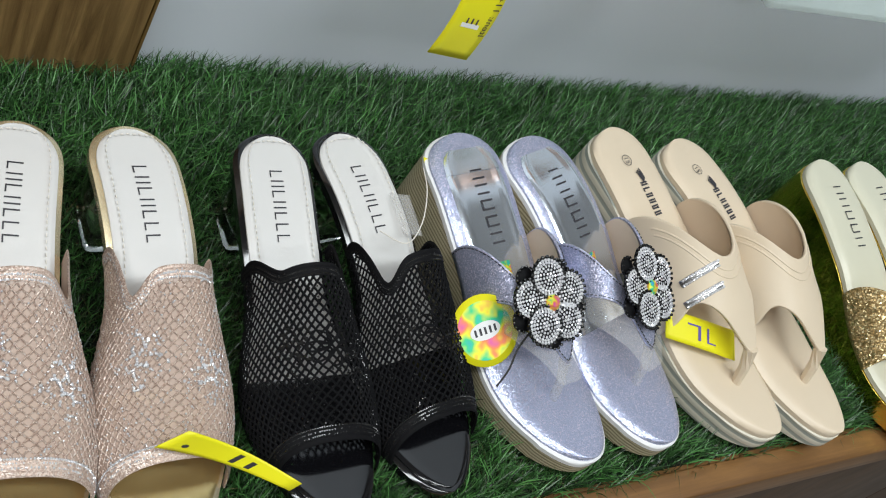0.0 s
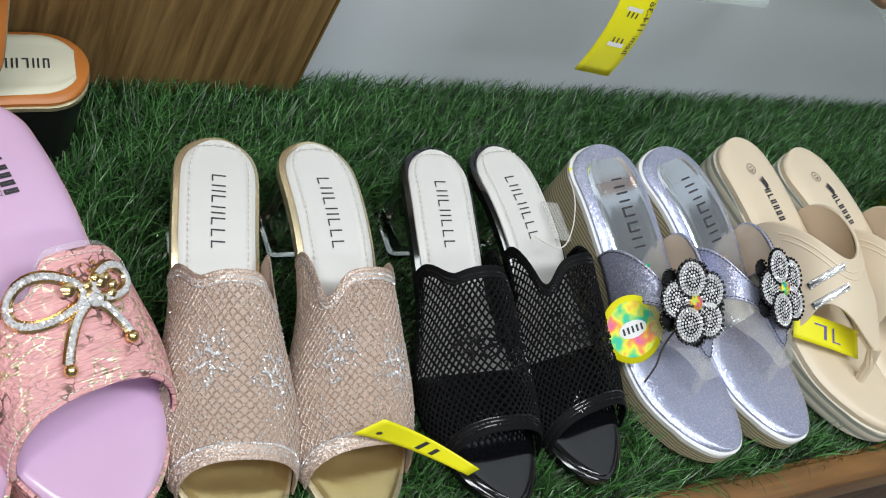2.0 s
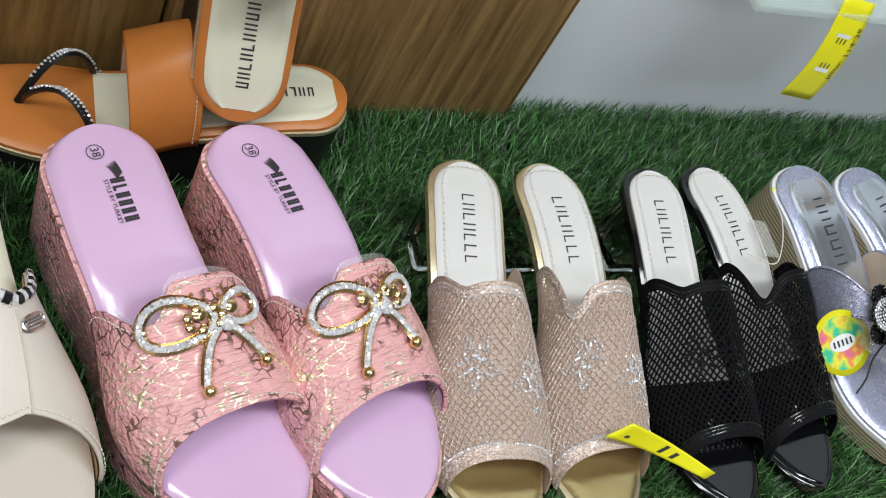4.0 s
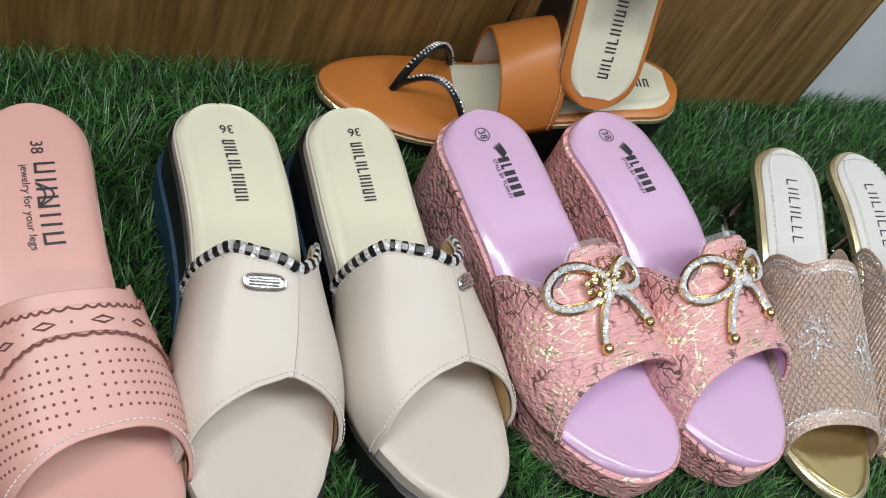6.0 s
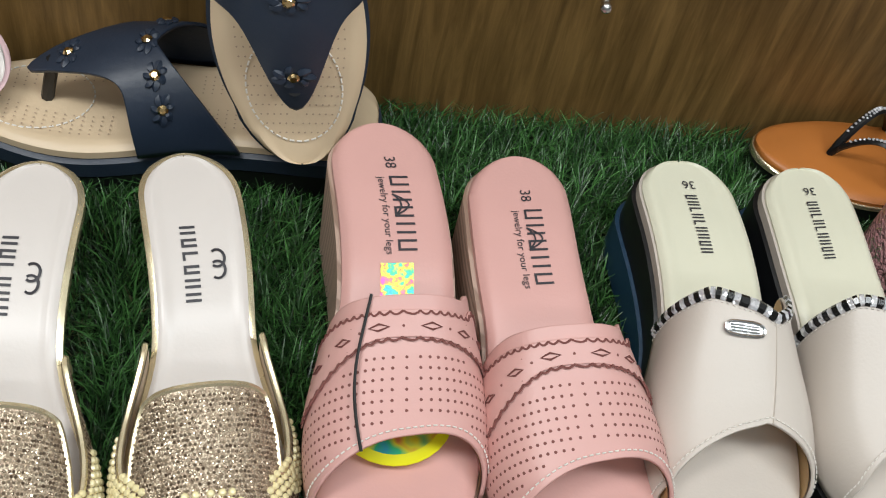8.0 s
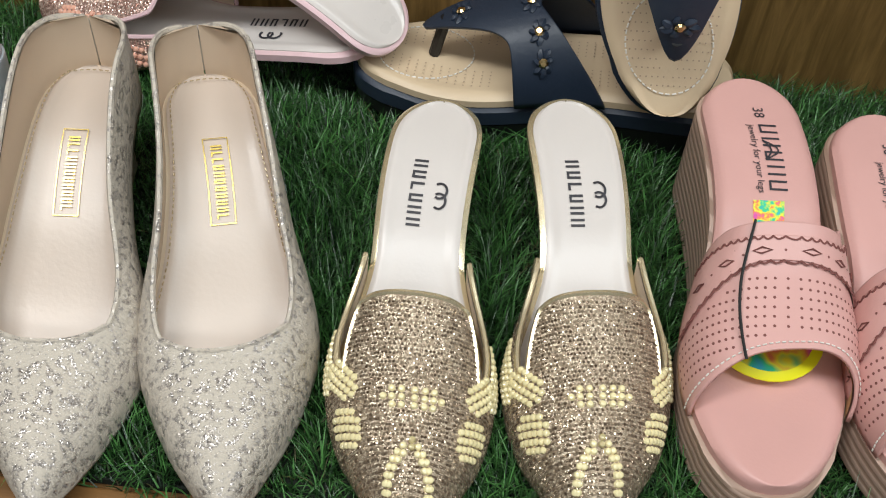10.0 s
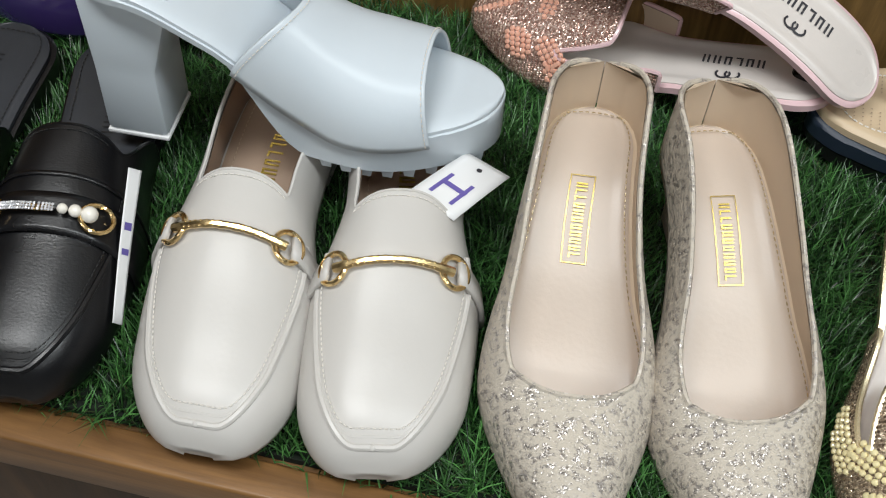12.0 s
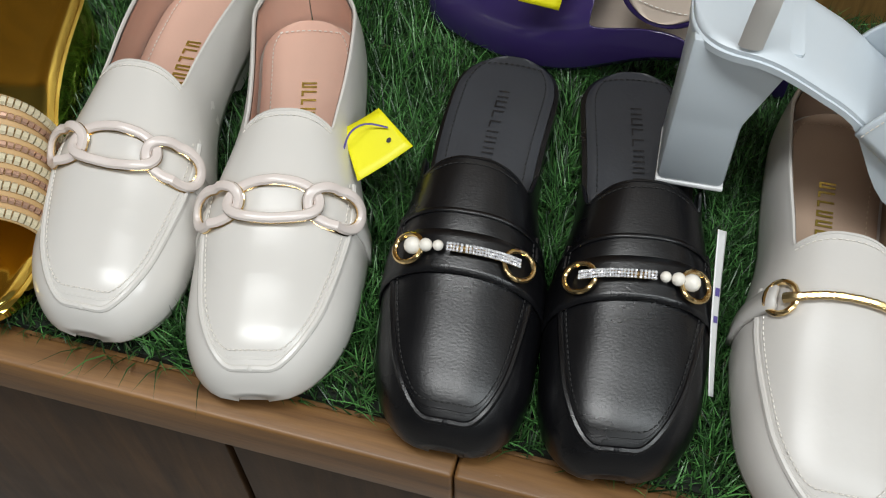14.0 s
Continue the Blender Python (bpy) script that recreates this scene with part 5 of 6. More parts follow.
    if style != "slide":
        insole_stitch(a, ob, THREAD_WHITE if style == "chain" else THREAD_TAN, 0.0075, 0.05, 0.50, 0.0012)
        bars(a, letter_bars(a, 0.20, 0.40, 0.0, 0.0095, 8, 51, 0.0014), ob, INK_GOLD, lift=0.0008)
    else:
        insole_stitch(a, ob, THREAD_DARK, 0.0065, 0.04, 0.38, 0.0012)
        bars(a, letter_bars(a, 0.11, 0.44, 0.0, 0.0070, 11, 52, 0.0009), ob, BLACK_RUBBER, lift=0.0008)
    return ob, a, up


loA, loAl, loAu = loafer("loafer", placed(-0.3230, 0.898, 2.5, 0.262, 0.09), 1, CREAM, TAUPE_INSOLE, TAUPE_INSOLE, "cream leather loafer with gold horsebit, square toe, on grass", "cream loafers", "bit")
loB, loBl, loBu = loafer("loafer", placed(-0.2600, 0.903, 12.3, 0.262, 0.09), -1, CREAM, TAUPE_INSOLE, TAUPE_INSOLE, "cream leather loafer with gold horsebit, square toe, on grass", "cream loafers", "bit")
loafer("loafer_mule", placed(-0.5230, 0.895, 3.5, 0.262, 0.085), 1, BLACK_LEATHER, GREY_INSOLE, GREY_INSOLE, "black leather backless loafer with pearl and crystal bit", "black loafers", "slide", -1)
loafer("loafer_mule", placed(-0.4490, 0.901, 9.8, 0.262, 0.085), -1, BLACK_LEATHER, GREY_INSOLE, GREY_INSOLE, "black leather backless loafer with pearl and crystal bit", "black loafers", "slide", 1)
loafer("loafer", placed(-0.7270, 0.910, 2.5, 0.262, 0.09), 1, CROC, ROSE_INSOLE, ROSE_INSOLE, "white crocodile-embossed loafer with blush chain across the vamp", "white chain loafers", "chain")
chB, chBl, chBu = loafer("loafer", placed(-0.6600, 0.893, 14.0, 0.262, 0.09), -1, CROC, ROSE_INSOLE, ROSE_INSOLE, "white crocodile-embossed loafer with blush chain across the vamp", "white chain loafers", "chain")


def pearl_patch(up, geo, s, p, cols, rows_n, r, turn=0.0, lift=0.0012):
    L = up.a.L
    for i in range(cols):
        for j in range(rows_n):
            dx, dy = (i - (cols - 1) / 2) * 2 * r, (j - (rows_n - 1) / 2) * 2 * r
            if cols > 4 and i in (0, cols - 1) and j in (0, rows_n - 1) and rows_n > 2:
                continue
            x, y = dx * math.cos(turn) - dy * math.sin(turn), dx * math.sin(turn) + dy * math.cos(turn)
            ss, pp = s + y / L, p + x / 0.00072
            if abs(pp) < 89 and ss < 0.985:
                geo.ball(up.on(ss, pp, lift), r, up.normal(ss, pp), 3, 8)


def glitter_mule(m, side, seed, cover, pearl, rim, insole, label, group, kitten=0.05, mark=True, name="mule"):
    """A closed-toe mule set with glitter and clusters of pearls."""
    ob = thing(name, m, label, "mule", group)
    a = closed_last(0.244, side, 0.0405, 0.32, 1.95, [(0, kitten), (0.13, kitten - 0.002), (0.35, kitten * 0.74), (0.6, 0.018), (0.75, 0.011), (1, 0.012)], 0.0240, 0.024)
    z = a.z
    slab(a, z, lambda s: z(s) - 0.007, 0.0015, 0.002).done("sole", rim, ob)
    slab(a, lambda s: z(s) + 0.002, lambda s: z(s) - 0.002, -0.0015, 0.002, 0.0016, s_to=0.75).done("insole", insole, ob)
    if kitten > 0.02:
        hb = box_bm(-0.011, 0.011, -0.034, -0.008, 0.0, kitten - 0.004, 0.003)
        part("heel", hb, BLACK_PATENT, ob)
    up = Upper(a, [(0, 0.06), (0.3, 0.056), (0.5, 0.05), (0.7, 0.042), (0.86, 0.033), (0.96, 0.022), (1, 0.010)], 2.4, 0.003, 0.006)
    s0 = lambda p: 0.575 + 0.012 * (abs(p) / 40) ** 6 if abs(p) < 40 else ease(0.587, 0.725, (abs(p) - 40) / 9) if abs(p) < 52 else ease(0.725, 0.44, (abs(p) - 52) / 24)
    up.sheet(s0, lambda p: 1.0, 72, 34).done("upper", cover, ob, thick=0.0018, off=1)
    up.sheet(lambda p: s0(p) + 0.002, lambda p: 0.9, 60, 14, inset=0.0009).done("lining", BEIGE_LINING, ob)
    pts, nn = up.line(s0, n=130, lift=0.0012)
    Geo().tube(pts, 0.0016, 6).done("topline_binding", GOLD_RIM if rim is not ROSE_PATENT else rim, ob)
    g = Geo()
    rnd = random.Random(seed)
    for s, p, c, r_, t in ((0.785, 2, 7, 3, 0), (0.735, -50, 7, 4, 0.75), (0.735, 54, 7, 4, -0.75), (0.835, -52, 6, 5, 0.25), (0.835, 54, 6, 5, -0.25), (0.665, -76, 10, 4, 1.25), (0.665, 76, 10, 4, -1.25)):
        pearl_patch(up, g, s, p, c, r_, 0.0020, t, 0.0018)
    for sx in (-1, 1):
        for k in range(9):
            for d in (0, 1):
                geo_s, geo_p = 0.868 + 0.0125 * k + 0.014 * d, 2 + sx * 4.4 * k
                g.ball(up.on(geo_s, geo_p, 0.0018), 0.0020, up.normal(geo_s, geo_p), 3, 8)
    g.done("pearl_clusters", pearl, ob, "clusters of small pearls", kind="stuff")
    # stones set row by row over the whole vamp
    g = Geo()
    for i in range(58):
        for j in range(74):
            s, p = 0.455 + 0.0092 * i + rnd.uniform(-0.001, 0.001), -86 + 2.35 * (j + 0.5 * (i % 2)) + rnd.uniform(-0.3, 0.3)
            if abs(p) < 87 and s0(p) + 0.010 < s < 0.985:
                g.gem(up.on(s, p, 0.0016), rnd.uniform(0.0008, 0.0010), up.normal(s, p) + Vector((rnd.uniform(-0.25, 0.25), rnd.uniform(-0.25, 0.25), 0)), 5)
    g.done("rhinestones", RHINE_ROSE if rim is ROSE_PATENT else RHINE_BROWN, ob, "fine set stones", kind="stuff", smooth=False)
    if mark:
        bars(a, letter_bars(a, 0.185, 0.355, -0.0045, 0.0078, 6, 61, 0.0014), ob, INK, lift=0.0010)
        g = Geo()
        for sx in (-1, 1):
            pts = [a.bed_xy(0.0085 + 0.0042 * math.cos(t_) * 0.9, 0.275 + sx * 0.012 + sx * 0.018 * math.sin(t_), 0.0012) for t_ in [-2.2 + 4.4 * i / 14 for i in range(15)]]
            g.tube(pts, 0.0008, 5, flat=0.3)
        g.done("emblem", INK, ob)
    return ob


CH = "gold glitter mule with pearl clusters, cream insole and gold rim"
glitter_mule(placed(0.0643, 0.879, 0.5, 0.244, 0.078), 1, 5, GLIT_BROWN, PEARL, GOLD_RIM, PEARL_INSOLE, CH, "gold glitter mules", 0.066)
glitter_mule(placed(0.1354, 0.891, 9.0, 0.244, 0.078), -1, 6, GLIT_BROWN, PEARL, GOLD_RIM, PEARL_INSOLE, CH, "gold glitter mules", 0.066)
RO = "rose rhinestone mule with pink pearls, propped toe up on its pair"
glitter_mule(axes_pose((0.022, 0.955, 0.052), (-0.76, 0.12, 0.60), (0.48, -0.42, 0.74), 0.045), 1, 7, GLIT_ROSE, PEARL_ROSE, ROSE_PATENT, PEARL_INSOLE, RO, "rose rhinestone mules", 0.060)
glitter_mule(placed(0.010, 0.958, -98, 0.244, 0.078), -1, 8, GLIT_ROSE, PEARL_ROSE, ROSE_PATENT, PEARL_INSOLE, "rose rhinestone mule with pink pearl clusters lying under its pair", "rose rhinestone mules", 0.045)


def pump(m, side):
    ob = thing("pump", m, "champagne lace and glitter pointed pump with nude insole", "pump", "lace pumps")
    a = closed_last(0.247, side, 0.0498, 0.50, 1.42, [(0, 0.077), (0.13, 0.074), (0.35, 0.051), (0.6, 0.018), (0.75, 0.009), (1, 0.010)], 0.0246, 0.026, 0.0325)
    z = a.z
    slab(a, lambda s: z(s) - 0.002, lambda s: z(s) - 0.007, 0.002, 0.0015).done("sole", BEIGE, ob)
    slab(a, lambda s: z(s) + 0.001, lambda s: z(s) - 0.004, -0.0005, 0.002, 0.0018, s_to=0.8).done("insole", NUDE_INSOLE, ob)
    part("heel", box_bm(-0.012, 0.012, -0.036, -0.006, 0, 0.066, 0.004), LACE, ob)
    up = Upper(a, [(0, 0.094), (0.12, 0.086), (0.3, 0.066), (0.5, 0.052), (0.7, 0.040), (0.86, 0.030), (0.96, 0.018), (1, 0.008)], 2.5, 0.003, 0.006)
    s0 = lambda p: 0.700 - 0.045 * (p / 36) ** 2 if abs(p) < 36 else max(0.0, ease(0.655, 0.0, ((abs(p) - 36) / 36) ** 1.1))
    up.sheet(s0, lambda p: 1.0, 90, 40).done("upper", LACE, ob, thick=0.0018, off=1)
    up.sheet(lambda p: s0(p) + 0.002 if s0(p) > 0.01 else 0.0, lambda p: 0.92, 80, 24, inset=0.0009).done("lining", BEIGE_LINING, ob)
    pts, nn = up.line(s0, n=140, lift=0.0010)
    Geo().tube(pts, 0.0016, 6).done("topline_binding", LACE, ob)
    insole_stitch(a, ob, GOLD_RIM, 0.003, 0.03, 0.62, 0.0010)
    fr = [(0.19, 0.192, -0.0075, 0.0065), (0.372, 0.374, -0.0075, 0.0065), (0.19, 0.374, -0.0075, -0.0070), (0.19, 0.374, 0.0060, 0.0065)]
    bars(a, fr + letter_bars(a, 0.205, 0.365, -0.0005, 0.0062, 11, 71, 0.0008), ob, INK_GOLD, lift=0.0006)
    return ob


pump(placed(-0.1370, 0.8660, 5.5, 0.247, 0.08), 1)
pump(placed(-0.0750, 0.8680, 16.5, 0.247, 0.08), -1)


# white platform sandal standing on the loafers
def platform_sandal(m):
    ob = thing("platform_sandal", m, "ice white leather platform sandal, block heel, standing on loafers", "platform sandal")
    a = Last(0.232, [(0, 0.028), (0.2, 0.029), (0.45, 0.030), (0.72, 0.040), (1, 0.036)],
             [(0, 0.118), (0.14, 0.116), (0.32, 0.098), (0.52, 0.062), (0.66, 0.050), (1, 0.052)], 1, toe_round=0.3, toe_power=2.0)
    z = a.z
    bot = lambda s: 0.020 if s > 0.56 else ease(z(s) - 0.010, 0.020, (s - 0.36) / 0.20)
    slab(a, lambda s: z(s) - 0.004, bot, 0.002, 0.002, taper=0.99, n=60).done("platform", ICE, ob, "thick white platform")
    slab(a, z, lambda s: z(s) - 0.006, 0.001, 0.003).done("insole", ICE, ob)
    g = Geo()
    for k in range(8):
        s = 0.58 + 0.052 * k
        w = a.w(s + 0.012)
        b = [(a.c(s) - w, -s * a.L), (a.c(s) + w, -s * a.L), (a.c(s) + w, -(s + 0.032) * a.L), (a.c(s) - w, -(s + 0.032) * a.L)]
        g.add([(x, y, 0.0205) for x, y in b] + [(x * 0.97, y - (0.001 if i < 2 else -0.001), 0.013) for i, (x, y) in enumerate(b)],
              [(7, 6, 5, 4), (0, 1, 5, 4), (1, 2, 6, 5), (2, 3, 7, 6), (3, 0, 4, 7)])
    g.done("tread", ICE, ob, "ridged tread", sharp=30)
    hb = bmesh.new()
    for zz, kx, ya, yb in ((0.0, 0.021, 0.001, -0.037), (0.05, 0.0215, 0.000, -0.037), (0.112, 0.026, -0.001, -0.056)):
        for x, y in ((-kx, ya), (kx, ya), (kx, yb), (-kx, yb)):
            hb.verts.new((x, y, zz))
    hb.verts.ensure_lookup_table()
    for i in (0, 4):
        for j in range(4):
            hb.faces.new([hb.verts[q] for q in (i + j, i + (j + 1) % 4, i + 4 + (j + 1) % 4, i + 4 + j)])
    hb.faces.new([hb.verts[q] for q in (3, 2, 1, 0)])
    hb.faces.new([hb.verts[q] for q in (8, 9, 10, 11)])
    bmesh.ops.bevel(hb, geom=hb.edges[:], offset=0.0035, segments=2, profile=0.5, affect="EDGES")
    heel = part("heel", hb, ICE, ob, "tall block heel")
    part("heel_tip", box_bm(-0.0212, 0.0212, -0.0372, 0.0012, -0.003, 0.0002, 0.001), WHITE_CARD, heel)
    up = Upper(a, [(0, 0.06), (0.4, 0.058), (0.6, 0.050), (0.75, 0.040), (0.9, 0.034), (1, 0.03)], 2.4, 0.003, 0.012)
    s0 = lambda p: 0.52 - 0.14 * (abs(p) / 90) ** 1.4
    s1 = lambda p: 0.85 - 0.03 * math.cos(math.radians(p))
    up.sheet(s0, s1, 48, 20).done("strap", ICE, ob, "white vamp strap", thick=0.002, off=1)
    g = Geo()
    for f, d in ((s0, 0.010), (s1, -0.010)):
        pts, nn = up.line(lambda p: f(p) + d, lift=0.002)
        g.dashes(pts, nn, 0.003, 0.002, 0.0006)
    g.done("stitching", THREAD_WHITE, ob, kind="stuff")
    pts = [a.bed(0.12, -1.0, 0.0), Vector((-0.034, -0.03, 0.15)), Vector((-0.028, -0.02, 0.19)), Vector((0.0, -0.008, 0.205)), Vector((0.028, -0.02, 0.19)), Vector((0.034, -0.03, 0.15)), a.bed(0.12, 1.0, 0.0)]
    fine = []
    for i in range(len(pts) - 1):
        fine += [pts[i].lerp(pts[i + 1], k / 4) for k in range(4)]
    Geo().tube(fine + [pts[-1]], 0.006, 8, flat=0.3).done("ankle_strap", CREAM, ob, "ankle strap")
    return ob


platform_sandal(axes_pose((-0.422, 0.832, 0.047), (1.0, 0.05, 0.0), (0.0, 0.05, 1)))


# navy strapped sandals on thick soles
def navy_sandal(m, label):
    ob = thing("flat_sandal", m, label, "sandal", "navy sandals")
    a = Last(0.240, [(0, 0.030), (0.15, 0.032), (0.4, 0.031), (0.7, 0.039), (1, 0.035)], [(0, 0.045), (0.3, 0.040), (0.7, 0.035), (1, 0.038)], 1, toe_round=0.32, toe_power=2.1)
    z = a.z
    slab(a, lambda s: z(s) - 0.022, spring, 0.0035, 0.002, taper=0.98).done("outsole", BLACK_RUBBER, ob, "black ridged outsole")
    slab(a, lambda s: z(s) - 0.008, lambda s: z(s) - 0.022, 0.0045, 0.0035).done("midsole", NAVY_LEATHER, ob, "dark navy midsole")
    slab(a, z, lambda s: z(s) - 0.009, 0.002, 0.004, 0.0025).done("insole", SAND, ob, "sand padded insole")
    g = Geo()
    for i in range(40):
        s = 0.05 + 0.9 * i / 40
        for side in (-1, 1):
            for k in range(5):
                if 0.22 < s < 0.45 or 0.62 < s < 0.95:
                    q = a.bed_xy(side * (a.w(s) - 0.010 - 0.0035 * k), s, 0.0)
                    g.ball(q + Vector((0, 0, -0.0012)), 0.0006, (0, 0, 1), 1, 5, 0.3, False)
    g.done("punched_holes", TAUPE_INSOLE, ob, kind="stuff")
    pts = []
    for i in range(61):
        t = 2 * math.pi * i / 60
        s = 0.82 + 0.13 * math.sin(t)
        pts.append(a.bed_xy(0.026 * math.cos(t), s, -0.0020))
    Geo().dashes(pts, [Vector((0, 0, 1))] * 61, 0.0040, 0.0028, 0.0010).done("stitching", THREAD_WHITE, ob, kind="stuff")
    up = Upper(a, [(0.2, 0.052), (0.45, 0.052), (0.6, 0.048), (0.75, 0.036), (0.9, 0.016), (1, 0.012)], 2.3, 0.005, 0.006)
    s0 = lambda p: 0.53 - 0.21 * (abs(p) / 90) ** 1.1
    s1 = lambda p: 0.56 + 0.05 * (1 - abs(p) / 90) + 0.22 * math.exp(-(p / 20) ** 2)
    up.sheet(s0, s1, 52, 14).done("strap", NAVY_LEATHER, ob, "navy strap with embossed flowers", thick=0.0024, off=1)
    g = Geo()
    rnd = random.Random(4)
    for k, (s, p) in enumerate(((0.50, -56), (0.52, -30), (0.55, 0), (0.52, 30), (0.50, 56), (0.73, 0))):
        Geo().gem(up.on(s, p, 0.003), 0.0032, up.normal(s, p), 10).done("stud", GOLD_METAL, ob, "gold stud", smooth=False)
        for j in range(7):
            t = j * 0.9 + k
            q = [up.on(s + 0.012 * r_ * math.sin(t + 0.25 * r_), p + 5.5 * r_ * math.cos(t + 0.25 * r_), 0.0028) for r_ in (0.8, 1.3, 1.8, 2.2)]
            g.tube(q, [0.0016, 0.0028, 0.0022, 0.0008], 5, flat=0.6)
    g.done("embossing", NAVY_LEATHER, ob, "raised leaf pattern", kind="stuff")
    Geo().tube([up.on(0.77, 0, 0.001), a.bed(0.80, 0, -0.002)], 0.0038, 8).done("toe_post", BLACK_RUBBER, ob)
    return ob


navy_sandal(placed(0.242, 0.953, -93, 0.240, 0.085), "navy sandal with embossed strap and sand insole on grass")
navy_sandal(axes_pose((0.180, 0.983, 0.290), (0.045, -0.36, -0.92), (0.05, -0.92, 0.36), 0.045), "navy sandal with embossed strap, propped upright on its pair")


# tan sandals with a crystal toe strap
def tan_sandal(m, label):
    ob = thing("heeled_sandal", m, label, "sandal", "tan sandals")
    a = Last(0.240, [(0, 0.0255), (0.15, 0.0265), (0.4, 0.027), (0.7, 0.0355), (1, 0.032)], [(0, 0.066), (0.15, 0.064), (0.4, 0.050), (0.65, 0.026), (1, 0.022)], -1, toe_round=0.32, toe_power=2.0)
    z = a.z
    slab(a, lambda s: z(s) - 0.004, lambda s: z(s) - 0.009, 0.0022, 0.002).done("rim", GOLD_RIM, ob, "pale gold edge")
    slab(a, lambda s: z(s) - 0.008, spring, 0.0015, 0.002, taper=0.96).done("wedge", BLACK_RUBBER, ob)
    slab(a, z, lambda s: z(s) - 0.006, 0.0012, 0.003).done("insole", ORANGE, ob, "tan leather footbed")
    slab(a, lambda s: z(s) + 0.0015, lambda s: z(s) - 0.001, -0.0035, 0.0018, 0.0012, s_from=0.015, s_to=0.62).done("heel_pad", CREAM_INSOLE, ob, "cream heel pad")
    up = Upper(a, [(0.2, 0.064), (0.45, 0.062), (0.6, 0.054), (0.8, 0.036), (1, 0.03)], 2.3, 0.004, 0.006)
    up.sheet(lambda p: 0.39 + 0.03 * math.cos(math.radians(p)), lambda p: 0.55 + 0.03 * math.cos(math.radians(p)), 44, 10).done("strap", ORANGE, ob, "wide tan strap", thick=0.0022, off=1)
    up.sheet(lambda p: 0.393 + 0.03 * math.cos(math.radians(p)), lambda p: 0.547 + 0.03 * math.cos(math.radians(p)), 40, 6, inset=0.0009).done("lining", NUDE_INSOLE, ob)
    pts, nn = up.line(lambda p: 0.405 + 0.03 * math.cos(math.radians(p)), lift=0.0024)
    Geo().dashes(pts, nn, 0.0032, 0.0022, 0.0008).done("stitching", THREAD_TAN, ob, kind="stuff")
    toe = a.bed(0.80, 0.0, 0.0)
    stones = Geo()
    st = Geo()
    for sx in (-1, 1):
        arc = []
        for i in range(15):
            t = i / 14
            e = a.bed(0.60, sx * 1.02, -0.004)
            q = toe.lerp(e, t) + Vector((0, 0, 0.030 * math.sin(math.pi * min(1, t * 1.08)) ** 0.8))
            arc.append(q)
        st.tube(arc, 0.0030, 6, flat=0.6)
        for i in range(2, 14):
            for d in (-0.0016, 0.0016):
                for hh in (0, 0.5):
                    q = arc[i].lerp(arc[min(14, i + 1)], hh)
                    stones.gem(q + Vector((0, d, 0.0021)), 0.0011, (0, 0, 1))
    ts = st.done("toe_strap", BLACK_RUBBER, ob, "narrow toe strap set with crystals")
    stones.done("strap_stones", CRYSTAL, ts, kind="stuff", smooth=False)
    words(a, "38", 0.0080, 0.365, 0.0, ob, INK, lift=0.0008)
    bars(a, letter_bars(a, 0.085, 0.325, 0.0, 0.0075, 10, 21, 0.0011), ob, INK, lift=0.0008)
    return ob


tan_sandal(placed(0.738, 0.947, -95, 0.24, 0.08), "tan leather sandal, crystal toe strap, cream heel pad, on grass")
tan_sandal(axes_pose((0.657, 0.915, 0.085), (0.05, 0.30, 0.95), (-0.10, -0.94, 0.30), 0.066), "tan leather sandal propped upright, cream heel pad showing")


# purple patent pair behind the black loafers
def patent_pump(m, label):
    ob = thing("pump", m, label, "pump", "purple pumps")
    a = closed_last(0.245, 1, 0.037, 0.40, 1.9, [(0, 0.05), (0.13, 0.048), (0.35, 0.034), (0.6, 0.014), (1, 0.011)], 0.0275, 0.027)
    z = a.z
    slab(a, z, lambda s: z(s) - 0.007, 0.002, 0.002).done("sole", PURPLE, ob)
    slab(a, lambda s: z(s) + 0.002, lambda s: z(s) - 0.003, -0.001, 0.002, 0.0015, s_to=0.75).done("insole", NUDE_INSOLE, ob)
    part("heel", box_bm(-0.012, 0.012, -0.036, -0.006, 0, 0.045, 0.004), PURPLE, ob)
    up = Upper(a, [(0, 0.09), (0.3, 0.056), (0.5, 0.05), (0.7, 0.042), (0.86, 0.032), (0.96, 0.02), (1, 0.009)], 2.4, 0.003, 0.006)
    s0 = lambda p: 0.55 if abs(p) < 50 else ease(0.55, 0.30, (abs(p) - 50) / 30)
    up.sheet(s0, lambda p: 1.0, 72, 30).done("upper", PURPLE, ob, thick=0.0018, off=1)
    vs = [a.bed_xy(dx, 0.12 + ds, 0.0008) for dx, ds in ((-0.011, 0.0), (0.011, 0.0), (0.011, 0.09), (-0.011, 0.09))]
    mesh_part("foil_label", vs, [(0, 1, 2, 3)], STEEL, ob, smooth=False)
    insole_stitch(a, ob, THREAD_WHITE, 0.005, 0.05, 0.5, 0.0014)
    return ob


patent_pump(placed(-0.345, 0.932, -95, 0.245, 0.075), "dark purple patent pump with nude insole on grass")
patent_pump(axes_pose((-0.442, 0.918, 0.062), (0.10, 0.40, 0.90), (-0.1, -0.9, 0.42), 0.05), "dark purple patent pump propped upright")


